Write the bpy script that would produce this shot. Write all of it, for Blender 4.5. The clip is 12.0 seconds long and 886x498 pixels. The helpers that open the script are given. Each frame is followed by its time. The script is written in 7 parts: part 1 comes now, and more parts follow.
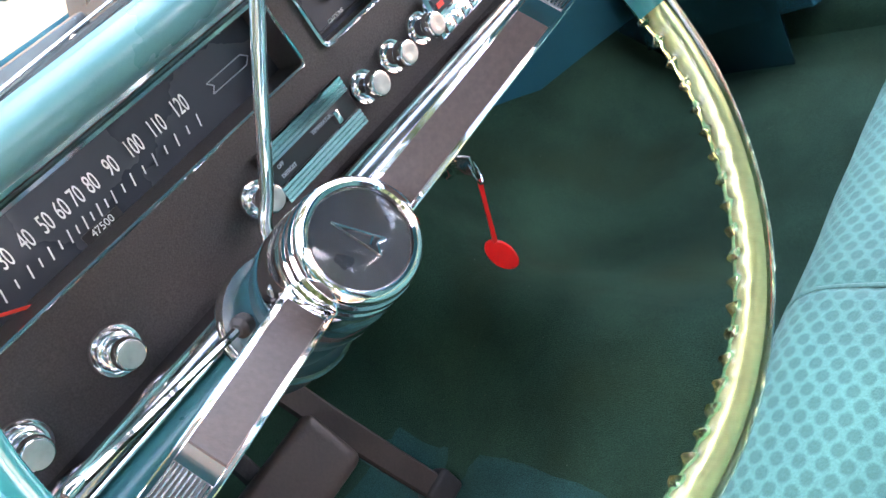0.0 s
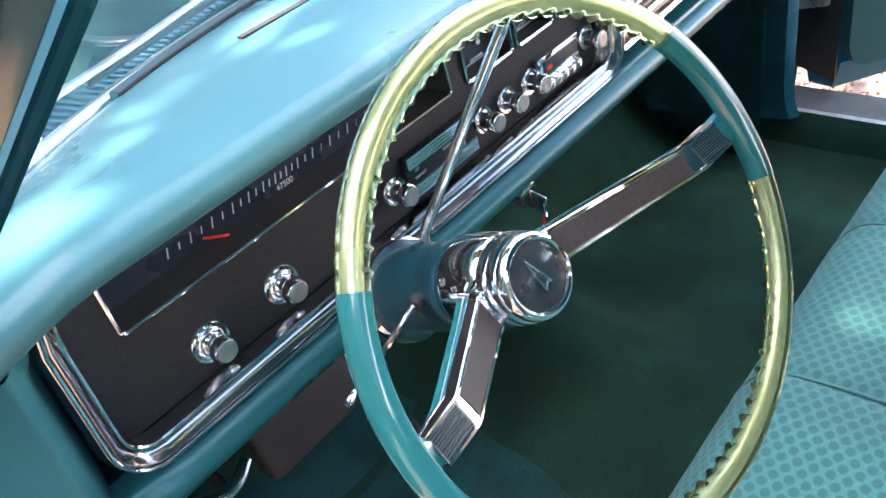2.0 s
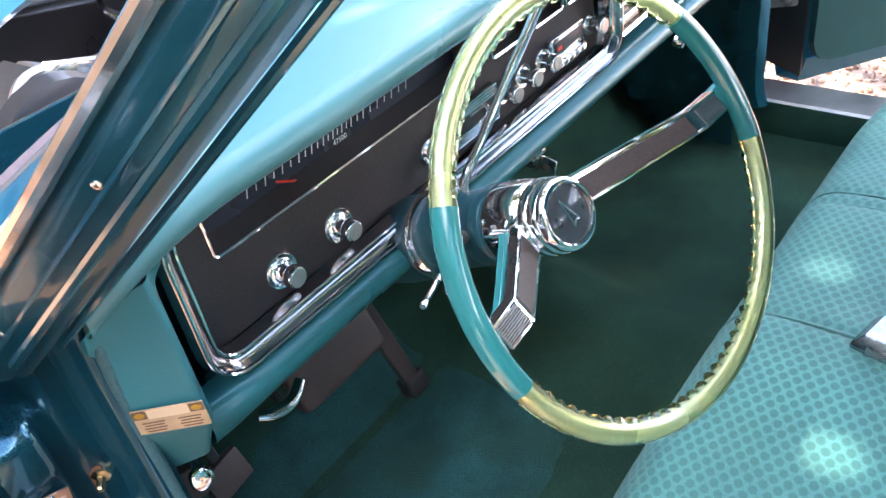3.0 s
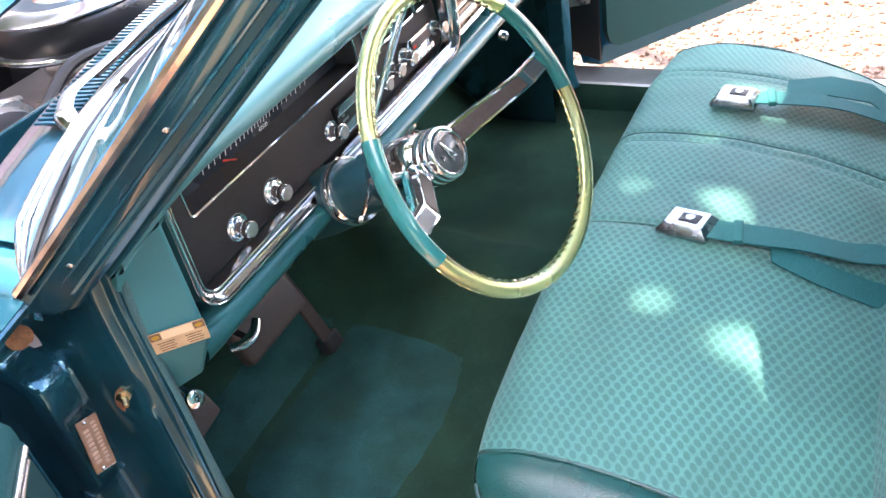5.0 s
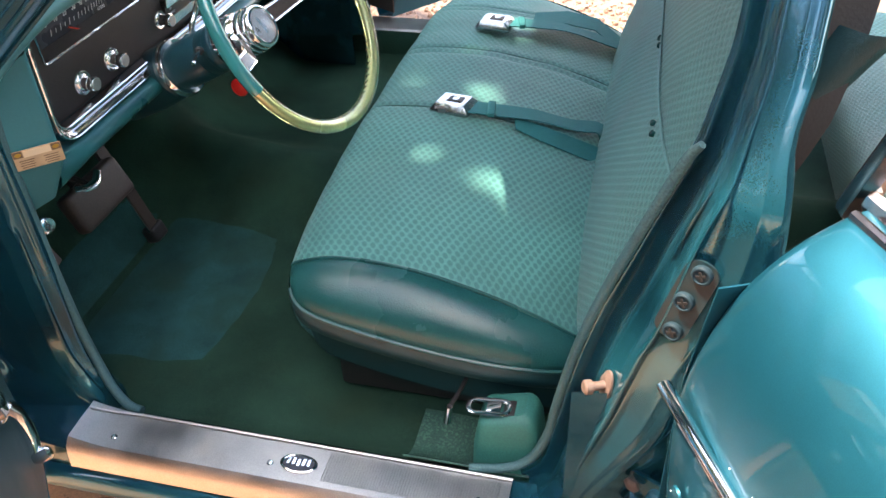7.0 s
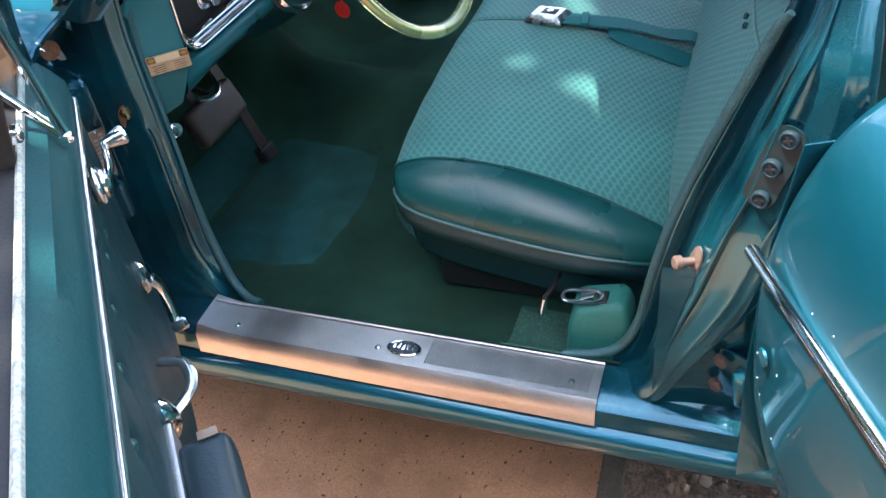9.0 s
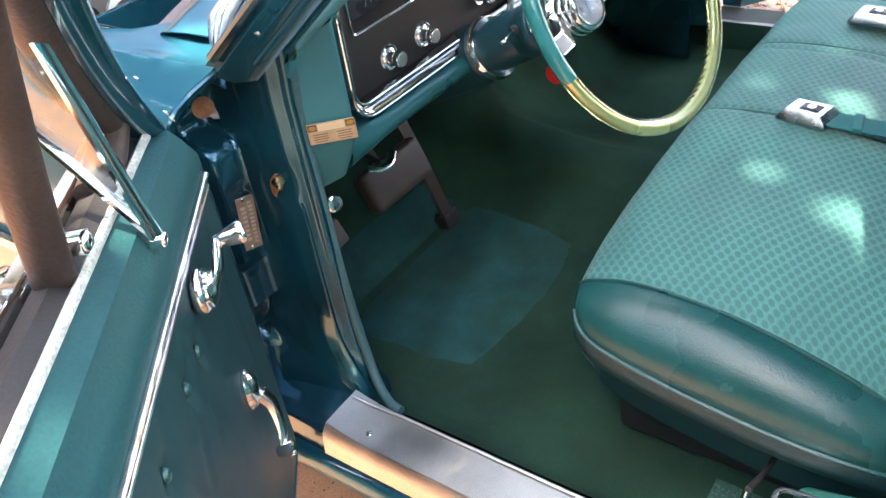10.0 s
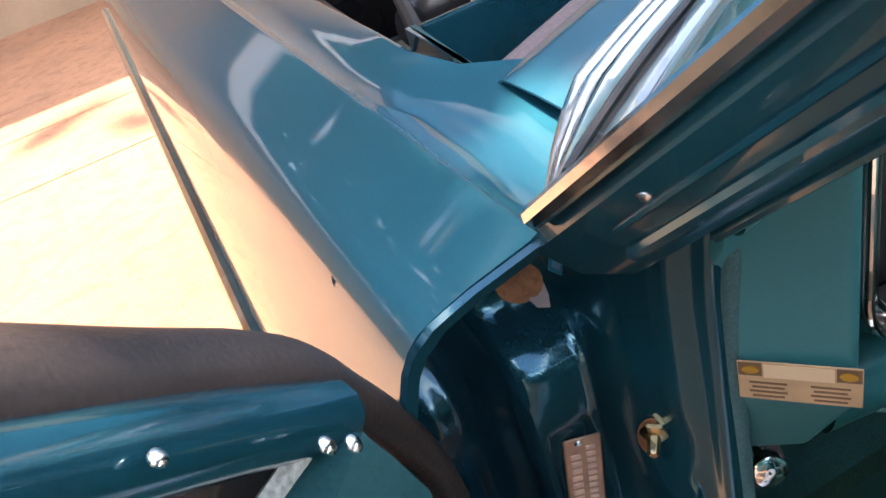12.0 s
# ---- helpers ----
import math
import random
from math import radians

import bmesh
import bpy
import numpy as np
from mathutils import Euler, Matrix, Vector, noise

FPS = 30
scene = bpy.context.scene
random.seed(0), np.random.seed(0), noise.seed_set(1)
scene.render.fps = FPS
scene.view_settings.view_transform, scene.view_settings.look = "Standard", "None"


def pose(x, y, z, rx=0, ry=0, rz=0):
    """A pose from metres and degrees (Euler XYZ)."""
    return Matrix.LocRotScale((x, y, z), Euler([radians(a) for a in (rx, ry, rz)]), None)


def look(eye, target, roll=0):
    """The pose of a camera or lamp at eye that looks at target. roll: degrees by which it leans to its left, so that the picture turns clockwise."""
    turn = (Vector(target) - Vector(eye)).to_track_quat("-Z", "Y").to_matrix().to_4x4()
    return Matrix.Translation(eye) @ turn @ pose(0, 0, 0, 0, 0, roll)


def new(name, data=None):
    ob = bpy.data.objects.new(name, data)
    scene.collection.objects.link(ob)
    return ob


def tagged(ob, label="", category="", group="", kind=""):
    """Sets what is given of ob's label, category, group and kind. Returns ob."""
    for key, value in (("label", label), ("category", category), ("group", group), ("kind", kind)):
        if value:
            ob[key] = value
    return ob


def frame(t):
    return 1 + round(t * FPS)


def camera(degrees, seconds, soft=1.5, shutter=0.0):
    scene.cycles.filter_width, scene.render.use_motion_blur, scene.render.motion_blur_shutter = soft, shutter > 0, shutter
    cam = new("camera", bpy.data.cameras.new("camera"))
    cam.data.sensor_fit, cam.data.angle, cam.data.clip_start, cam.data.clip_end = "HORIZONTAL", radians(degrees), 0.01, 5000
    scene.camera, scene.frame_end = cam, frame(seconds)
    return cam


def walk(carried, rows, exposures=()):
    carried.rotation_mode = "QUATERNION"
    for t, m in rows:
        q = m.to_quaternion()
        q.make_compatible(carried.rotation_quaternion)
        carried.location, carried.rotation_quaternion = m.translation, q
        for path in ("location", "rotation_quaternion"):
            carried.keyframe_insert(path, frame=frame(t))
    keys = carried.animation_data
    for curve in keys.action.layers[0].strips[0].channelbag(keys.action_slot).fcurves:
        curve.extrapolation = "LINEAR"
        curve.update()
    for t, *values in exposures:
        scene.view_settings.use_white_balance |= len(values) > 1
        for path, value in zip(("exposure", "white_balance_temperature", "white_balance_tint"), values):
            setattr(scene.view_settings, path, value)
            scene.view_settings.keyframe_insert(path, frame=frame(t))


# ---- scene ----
cam = camera(56.1, 12.0)
PATH = [
    (0, (-0.565, -0.321, 1.061), (0.447, 1.093, 0.073), -33.2),
    (0.5, (-0.555, -0.322, 1.155), (0.504, 1.031, 0.132), -28.7),
    (1, (-0.587, -0.291, 1.214), (0.551, 1.02, 0.22), -20.5),
    (1.5, (-0.664, -0.279, 1.241), (0.48, 0.999, 0.213), -14.9),
    (2, (-0.746, -0.301, 1.272), (0.354, 0.889, 0.1), -13.4),
    (2.5, (-0.816, -0.324, 1.3), (0.285, 0.834, 0.097), -12.7),
    (2.7, (-0.844, -0.32, 1.306), (0.273, 0.823, 0.104), -12.0),
    (4.3, (-1.092, -0.414, 1.382), (0.231, 0.513, 0.204), -6.0),
    (4.5, (-1.109, -0.41, 1.385), (0.232, 0.475, 0.193), -7.0),
    (5, (-1.172, -0.438, 1.406), (0.204, 0.395, 0.217), -11.1),
    (5.5, (-1.261, -0.546, 1.407), (0.121, 0.282, 0.222), -10.5),
    (6, (-1.356, -0.586, 1.411), (0.029, 0.234, 0.224), -10.4),
    (6.5, (-1.46, -0.586, 1.405), (-0.039, 0.163, 0.213), -9.0),
    (7, (-1.532, -0.581, 1.387), (0.002, -0.17, 0.172), -2.4),
    (7.2, (-1.567, -0.6, 1.379), (-0.053, -0.217, 0.13), -3.0),
    (8.8, (-1.668, -0.615, 1.373), (-0.256, -0.042, 0.077), -8.3),
    (9, (-1.649, -0.604, 1.356), (-0.237, 0.008, 0.079), -7.9),
    (9.2, (-1.621, -0.585, 1.354), (-0.126, 0.054, 0.189), -2.6),
    (9.5, (-1.551, -0.574, 1.338), (-0.062, 0.109, 0.19), -2.4),
    (9.7, (-1.483, -0.545, 1.325), (-0.078, 0.245, 0.141), -5.1),
    (10, (-1.375, -0.512, 1.303), (-0.14, 0.538, 0.13), -9.3),
    (10.5, (-1.233, -0.408, 1.286), (-0.229, 0.837, 0.086), -10.7),
    (11, (-1.119, -0.258, 1.293), (-0.193, 1.065, 0.113), -11.8),
    (11.5, (-0.987, -0.151, 1.26), (-0.391, 1.4, 0.147), -16.6),
    (12, (-0.934, -0.039, 1.172), (-0.519, 1.57, 0.057), -18.4),
]
EXPOSURES = [(0.0, 4.24, 7600, 25), (0.5, 3.84, 7500, 23), (1.0, 3.14, 7000, 18), (2.5, 3.64, 7000, 19), (4.5, 3.8, 7600, 20), (5.5, 3.82, 7700, 24), (6.0, 3.78, 7700, 23), (6.5, 3.14, 8200, 17), (7.2, 3.04, 7500, 16), (9.0, 2.8, 6500, 11), (9.5, 3.0, 6500, 8), (10.0, 3.39, 7700, 15), (10.5, 3.07, 7600, 17), (11.0, 3.24, 8500, 18), (11.5, 3.12, 7600, 17), (12.0, 2.7, 7500, 17)]
walk(cam, [(t, look(eye, target, roll)) for t, eye, target, roll in PATH], EXPOSURES)

# ---- world and light ----
SUN = Vector((-0.03, 0.42, 0.907)).normalized()
world = bpy.data.worlds.new("sky")
scene.world = world
world.use_nodes = True
wn = world.node_tree
sky = wn.nodes.new("ShaderNodeTexSky")
sky.sky_type, sky.sun_disc = "NISHITA", False
sky.sun_elevation, sky.sun_rotation = math.asin(SUN.z), math.atan2(SUN.x, SUN.y)
# broken white cloud over the blue
where = wn.nodes.new("ShaderNodeTexCoord")
puffs = wn.nodes.new("ShaderNodeTexNoise")
puffs.inputs["Scale"].default_value, puffs.inputs["Detail"].default_value = 3.2, 7
wn.links.new(where.outputs["Generated"], puffs.inputs["Vector"])
cover = wn.nodes.new("ShaderNodeMapRange")
cover.inputs["From Min"].default_value, cover.inputs["From Max"].default_value = 0.53, 0.64
cover.inputs["To Max"].default_value = 0.8
wn.links.new(puffs.outputs["Fac"], cover.inputs["Value"])
heaven = wn.nodes.new("ShaderNodeMix")
heaven.data_type = "RGBA"
heaven.inputs["B"].default_value = (11.0, 11.0, 11.4, 1)
wn.links.new(cover.outputs["Result"], heaven.inputs["Factor"])
wn.links.new(sky.outputs[0], heaven.inputs["A"])
wn.links.new(heaven.outputs["Result"], wn.nodes["Background"].inputs[0])
wn.nodes["Background"].inputs[1].default_value = 0.15
sun = new("sun", bpy.data.lights.new("sun", "SUN"))
sun.data.energy, sun.data.angle, sun.data.color = 2.5, radians(0.55), (1.0, 0.94, 0.85)
sun.matrix_world = look(SUN * 30, (0, 0, 0))


# ---- materials ----
def mat(name, color, rough=0.5, metal=0.0, vary=0.12, scale=6.0, grain=0.0, grain_scale=300.0, bump=0.0, bump_scale=250.0,
        coat=0.0, spec=0.5, rough_vary=0.08, sheen=0.0, dirt=None, dirt_amount=0.0, dirt_scale=3.0, specks=None, speck_scale=150.0, speck_range=(0.63, 0.68), trans=0.0, ior=1.5):
    """A surface with a base colour, broad and fine variation, wear, and fine relief."""
    m = bpy.data.materials.new(name)
    m.use_nodes = True
    t, n = m.node_tree, m.node_tree.nodes
    b = n["Principled BSDF"]
    co = n.new("ShaderNodeTexCoord")
    big = n.new("ShaderNodeTexNoise")
    big.inputs["Scale"].default_value, big.inputs["Detail"].default_value = scale, 5
    t.links.new(co.outputs["Object"], big.inputs["Vector"])
    hi = n.new("ShaderNodeMapRange")
    hi.inputs["From Min"].default_value, hi.inputs["From Max"].default_value = 0.3, 0.7
    hi.inputs["To Min"].default_value, hi.inputs["To Max"].default_value = 1 - vary, 1 + vary
    t.links.new(big.outputs["Fac"], hi.inputs["Value"])
    last = hi.outputs["Result"]
    fine = n.new("ShaderNodeTexNoise")
    fine.inputs["Scale"].default_value, fine.inputs["Detail"].default_value = grain_scale, 3
    t.links.new(co.outputs["Object"], fine.inputs["Vector"])
    if grain:
        g = n.new("ShaderNodeMapRange")
        g.inputs["From Min"].default_value, g.inputs["From Max"].default_value = 0.25, 0.75
        g.inputs["To Min"].default_value, g.inputs["To Max"].default_value = 1 - grain, 1 + grain
        t.links.new(fine.outputs["Fac"], g.inputs["Value"])
        mu = n.new("ShaderNodeMath")
        mu.operation = "MULTIPLY"
        t.links.new(last, mu.inputs[0])
        t.links.new(g.outputs["Result"], mu.inputs[1])
        last = mu.outputs[0]
    sc = n.new("ShaderNodeVectorMath")
    sc.operation = "SCALE"
    sc.inputs[0].default_value = color[:3]
    t.links.new(last, sc.inputs["Scale"])
    out = sc.outputs["Vector"]
    if dirt:
        dn = n.new("ShaderNodeTexNoise")
        dn.inputs["Scale"].default_value, dn.inputs["Detail"].default_value = dirt_scale, 8
        t.links.new(co.outputs["Object"], dn.inputs["Vector"])
        dr = n.new("ShaderNodeMapRange")
        dr.inputs["From Min"].default_value, dr.inputs["From Max"].default_value = 0.48, 0.72
        dr.inputs["To Min"].default_value, dr.inputs["To Max"].default_value = 0.0, dirt_amount
        t.links.new(dn.outputs["Fac"], dr.inputs["Value"])
        mx = n.new("ShaderNodeMix")
        mx.data_type = "RGBA"
        t.links.new(dr.outputs["Result"], mx.inputs["Factor"])
        t.links.new(out, mx.inputs["A"])
        mx.inputs["B"].default_value = (*dirt, 1)
        out = mx.outputs["Result"]
    if specks:
        sn = n.new("ShaderNodeTexNoise")
        sn.inputs["Scale"].default_value, sn.inputs["Detail"].default_value = speck_scale, 2
        t.links.new(co.outputs["Object"], sn.inputs["Vector"])
        sr = n.new("ShaderNodeMapRange")
        sr.inputs["From Min"].default_value, sr.inputs["From Max"].default_value = speck_range
        t.links.new(sn.outputs["Fac"], sr.inputs["Value"])
        sm = n.new("ShaderNodeMix")
        sm.data_type = "RGBA"
        t.links.new(sr.outputs["Result"], sm.inputs["Factor"])
        t.links.new(out, sm.inputs["A"])
        sm.inputs["B"].default_value = (*specks, 1)
        out = sm.outputs["Result"]
    t.links.new(out, b.inputs["Base Color"])
    rr = n.new("ShaderNodeMapRange")
    rr.inputs["From Min"].default_value, rr.inputs["From Max"].default_value = 0.3, 0.7
    rr.inputs["To Min"].default_value, rr.inputs["To Max"].default_value = max(0.02, rough - rough_vary), min(1, rough + rough_vary)
    t.links.new(big.outputs["Fac"], rr.inputs["Value"])
    t.links.new(rr.outputs["Result"], b.inputs["Roughness"])
    b.inputs["Metallic"].default_value = metal
    b.inputs["Coat Weight"].default_value, b.inputs["Coat Roughness"].default_value = coat, 0.04
    b.inputs["Specular IOR Level"].default_value = spec
    b.inputs["Sheen Weight"].default_value = sheen
    b.inputs["Transmission Weight"].default_value, b.inputs["IOR"].default_value = trans, ior
    if bump:
        bn = n.new("ShaderNodeTexNoise")
        bn.inputs["Scale"].default_value, bn.inputs["Detail"].default_value = bump_scale, 4
        t.links.new(co.outputs["Object"], bn.inputs["Vector"])
        bp = n.new("ShaderNodeBump")
        bp.inputs["Strength"].default_value, bp.inputs["Distance"].default_value = bump, 0.002
        t.links.new(bn.outputs["Fac"], bp.inputs["Height"])
        t.links.new(bp.outputs["Normal"], b.inputs["Normal"])
    return m


def cloth(name, light, dark, across=0.0140):
    """Woven upholstery with staggered rows of darker oval dots and a fine weave relief."""
    m = mat(name, light, rough=0.62, vary=0.20, scale=6, grain=0.18, grain_scale=520, sheen=0.12, bump=0.0, spec=0.35)
    t, n = m.node_tree, m.node_tree.nodes
    b = n["Principled BSDF"]
    base = b.inputs["Base Color"].links[0].from_socket
    uv = n.new("ShaderNodeUVMap")
    grids = []
    for shift in (0.0, 0.5):
        mp = n.new("ShaderNodeMapping")
        mp.inputs["Scale"].default_value = (1 / across, 1 / (across * 1.45), 1)
        mp.inputs["Location"].default_value = (shift, shift, 0)
        t.links.new(uv.outputs[0], mp.inputs["Vector"])
        fr = n.new("ShaderNodeVectorMath")
        fr.operation = "FRACTION"
        t.links.new(mp.outputs[0], fr.inputs[0])
        sb = n.new("ShaderNodeVectorMath")
        sb.operation = "SUBTRACT"
        sb.inputs[1].default_value = (0.5, 0.5, 0)
        t.links.new(fr.outputs[0], sb.inputs[0])
        sl = n.new("ShaderNodeVectorMath")
        sl.operation = "MULTIPLY"
        sl.inputs[1].default_value = (1.0, 1.25, 0)
        t.links.new(sb.outputs[0], sl.inputs[0])
        ln = n.new("ShaderNodeVectorMath")
        ln.operation = "LENGTH"
        t.links.new(sl.outputs[0], ln.inputs[0])
        grids.append(ln.outputs["Value"])
    mn = n.new("ShaderNodeMath")
    mn.operation = "MINIMUM"
    t.links.new(grids[0], mn.inputs[0])
    t.links.new(grids[1], mn.inputs[1])
    rng = n.new("ShaderNodeMapRange")
    rng.inputs["From Min"].default_value, rng.inputs["From Max"].default_value = 0.24, 0.38
    rng.inputs["To Min"].default_value, rng.inputs["To Max"].default_value = 0.55, 0.0
    t.links.new(mn.outputs[0], rng.inputs["Value"])
    mx = n.new("ShaderNodeMix")
    mx.data_type = "RGBA"
    t.links.new(rng.outputs["Result"], mx.inputs["Factor"])
    t.links.new(base, mx.inputs["A"])
    mx.inputs["B"].default_value = (*dark, 1)
    t.links.new(mx.outputs["Result"], b.inputs["Base Color"])
    wv = n.new("ShaderNodeTexNoise")
    wv.inputs["Scale"].default_value = 700
    add = n.new("ShaderNodeMath")
    add.operation = "MULTIPLY_ADD"
    add.inputs[1].default_value = -0.6
    t.links.new(rng.outputs["Result"], add.inputs[0])
    t.links.new(wv.outputs["Fac"], add.inputs[2])
    bp = n.new("ShaderNodeBump")
    bp.inputs["Strength"].default_value, bp.inputs["Distance"].default_value = 0.5, 0.0015
    t.links.new(add.outputs[0], bp.inputs["Height"])
    t.links.new(bp.outputs["Normal"], b.inputs["Normal"])
    return m


def glass(name, color=(1, 1, 1), rough=0.0):
    """Thin clear glass: it lets light straight through and mirrors at a slant."""
    m = bpy.data.materials.new(name)
    m.use_nodes = True
    t, n = m.node_tree, m.node_tree.nodes
    n.remove(n["Principled BSDF"])
    clear, gloss, mix, face = n.new("ShaderNodeBsdfTransparent"), n.new("ShaderNodeBsdfGlossy"), n.new("ShaderNodeMixShader"), n.new("ShaderNodeLayerWeight")
    face.inputs["Blend"].default_value = 0.5
    power, fres = n.new("ShaderNodeMath"), n.new("ShaderNodeMath")
    power.operation, fres.operation = "POWER", "MULTIPLY_ADD"
    power.inputs[1].default_value, fres.inputs[1].default_value, fres.inputs[2].default_value = 5, 0.92, 0.05
    t.links.new(face.outputs["Facing"], power.inputs[0])
    t.links.new(power.outputs[0], fres.inputs[0])
    clear.inputs["Color"].default_value = (*color, 1)
    gloss.inputs["Roughness"].default_value = rough
    t.links.new(fres.outputs[0], mix.inputs[0])
    t.links.new(clear.outputs[0], mix.inputs[1])
    t.links.new(gloss.outputs[0], mix.inputs[2])
    t.links.new(mix.outputs[0], n["Material Output"].inputs["Surface"])
    return m


PAINT = mat("teal_metallic_paint", (0.004, 0.118, 0.176), rough=0.45, metal=0.72, vary=0.06, coat=1.0, grain=0.10, grain_scale=900, rough_vary=0.04)
JAMB = mat("teal_jamb_paint", (0.007, 0.100, 0.140), rough=0.19, metal=0.60, vary=0.18, scale=9, coat=0.7, grain=0.10, grain_scale=700, dirt=(0.05, 0.035, 0.025), dirt_amount=0.30, dirt_scale=7)
DASH_TEAL = mat("satin_teal_dash", (0.030, 0.170, 0.182), rough=0.46, spec=0.3, vary=0.05, scale=4, grain=0.04, bump=0.06, bump_scale=500)
DASH_METAL = mat("painted_dash_metal", (0.012, 0.112, 0.120), rough=0.32, metal=0.10, spec=0.4, vary=0.08, coat=0.2, grain=0.06, grain_scale=700)
DASH_TOP = mat("teal_dash_top", (0.060, 0.188, 0.198), rough=0.33, vary=0.06, scale=5, bump=0.05, bump_scale=400)
BLACK = mat("black_textured_panel", (0.082, 0.074, 0.074), rough=0.50, vary=0.14, grain=0.35, grain_scale=700, bump=0.25, bump_scale=900)
GAUGE = mat("gauge_face", (0.030, 0.037, 0.050), rough=0.30, vary=0.1)
CHROME = mat("chrome", (0.86, 0.86, 0.87), rough=0.07, metal=1.0, vary=0.04, scale=30, rough_vary=0.04)
WORN = mat("worn_chrome", (0.70, 0.69, 0.67), rough=0.17, metal=1.0, vary=0.12, scale=40, rough_vary=0.10, bump=0.08, bump_scale=120)
BRUSHED = mat("brushed_aluminium", (0.50, 0.50, 0.49), rough=0.42, metal=1.0, vary=0.12, scale=18, grain=0.12, grain_scale=500, bump=0.12, bump_scale=300)
CARPET = mat("dark_green_carpet", (0.019, 0.058, 0.039), rough=0.95, vary=0.35, scale=6, grain=0.6, grain_scale=900, bump=1.0, bump_scale=800, spec=0.1, dirt=(0.022, 0.042, 0.022), dirt_amount=0.7, dirt_scale=5, specks=(0.10, 0.14, 0.11), speck_scale=260, speck_range=(0.74, 0.78))
MAT_RUBBER = mat("teal_heel_mat", (0.016, 0.072, 0.068), rough=0.9, vary=0.3, scale=12, grain=0.5, grain_scale=700, bump=0.8, bump_scale=600, spec=0.15, dirt=(0.018, 0.052, 0.036), dirt_amount=0.8, dirt_scale=9)
VINYL = mat("teal_vinyl", (0.006, 0.070, 0.068), rough=0.27, vary=0.12, scale=7, grain=0.1, grain_scale=350, bump=0.25, bump_scale=380, spec=0.5)
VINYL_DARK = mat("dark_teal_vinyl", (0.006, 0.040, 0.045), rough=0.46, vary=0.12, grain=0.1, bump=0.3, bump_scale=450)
VINYL_LIGHT = mat("light_teal_vinyl", (0.008, 0.058, 0.062), rough=0.58, spec=0.15, vary=0.08, grain=0.12, grain_scale=260, bump=0.35, bump_scale=260)
FABRIC = cloth("dotted_teal_cloth", (0.066, 0.242, 0.216), (0.017, 0.100, 0.094))
SMOOTH_CLOTH = mat("plain_teal_cloth", (0.085, 0.245, 0.225), rough=0.7, vary=0.14, scale=10, grain=0.2, grain_scale=420, bump=0.4, bump_scale=480, sheen=0.1)
WEB = mat("teal_belt_webbing", (0.016, 0.150, 0.152), rough=0.75, spec=0.2, vary=0.1, grain=0.25, grain_scale=600, bump=0.4, bump_scale=700)
# black rubber; the brown tint puts the tan ground's reflection into its colour
FRAME_RUBBER = mat("black_rubber_tan_reflection", (0.040, 0.028, 0.024), rough=0.5, vary=0.25, scale=14, grain=0.2, bump=0.3, spec=0.35)
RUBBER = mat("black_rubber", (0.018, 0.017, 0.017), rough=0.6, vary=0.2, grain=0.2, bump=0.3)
BROWN_RUBBER = mat("dusty_black_rubber", (0.050, 0.036, 0.032), rough=0.55, vary=0.25, scale=12, grain=0.2, dirt=(0.09, 0.07, 0.06), dirt_amount=0.5, bump=0.2)
WELT = mat("grey_teal_welt", (0.045, 0.125, 0.130), rough=0.6, vary=0.15, grain=0.3, grain_scale=500, bump=0.6, bump_scale=600)
COLUMN = mat("dark_teal_column", (0.006, 0.050, 0.064), rough=0.38, vary=0.08, coat=0.15)
RIM_TEAL = mat("teal_wheel_plastic", (0.016, 0.205, 0.200), rough=0.16, vary=0.08, coat=0.6)
RIM_CLEAR = mat("yellow_green_translucent_plastic", (0.90, 0.97, 0.48), rough=0.05, vary=0.05, scale=14, coat=0.6, trans=0.97, ior=1.40, rough_vary=0.03)
RIM_CORE = mat("pale_wheel_core", (0.82, 0.82, 0.74), rough=0.28, metal=0.55, grain=0.1)
RED = mat("red_enamel", (0.65, 0.015, 0.015), rough=0.3, coat=0.5)
NEEDLE = mat("orange_red_needle", (0.85, 0.05, 0.03), rough=0.4)
WHITE = mat("white_marking", (0.80, 0.81, 0.82), rough=0.5)
PALE = mat("pale_marking", (0.34, 0.38, 0.42), rough=0.5)
PAPER = mat("yellowed_paper_label", (0.52, 0.34, 0.19), rough=0.45, vary=0.16, scale=40, dirt=(0.30, 0.19, 0.09), dirt_amount=0.5, dirt_scale=30)
INK = mat("brown_print", (0.16, 0.09, 0.05), rough=0.6)
YELLOW = mat("label_yellow", (0.42, 0.21, 0.02), rough=0.5)
RUST = mat("rusty_hole", (0.24, 0.10, 0.045), rough=0.8, vary=0.4, scale=40, grain=0.3)
SCREW = mat("dark_screw_steel", (0.016, 0.034, 0.044), rough=0.5, spec=0.15, metal=0.0, vary=0.2)
HINGE = mat("grimy_dark_teal_leaf", (0.006, 0.026, 0.032), rough=0.42, vary=0.25, scale=25, grain=0.15, dirt=(0.035, 0.028, 0.022), dirt_amount=0.5, dirt_scale=30)
COPPERY = mat("coppery_plate", (0.46, 0.29, 0.20), rough=0.38, metal=0.75, vary=0.2, scale=80)
PRIMER = mat("bare_pinkish_metal", (0.20, 0.135, 0.11), rough=0.50, metal=0.4, vary=0.2, scale=60)
GLASS = glass("clear_glass", (0.90, 0.97, 0.95))
LENS = glass("clear_lens")
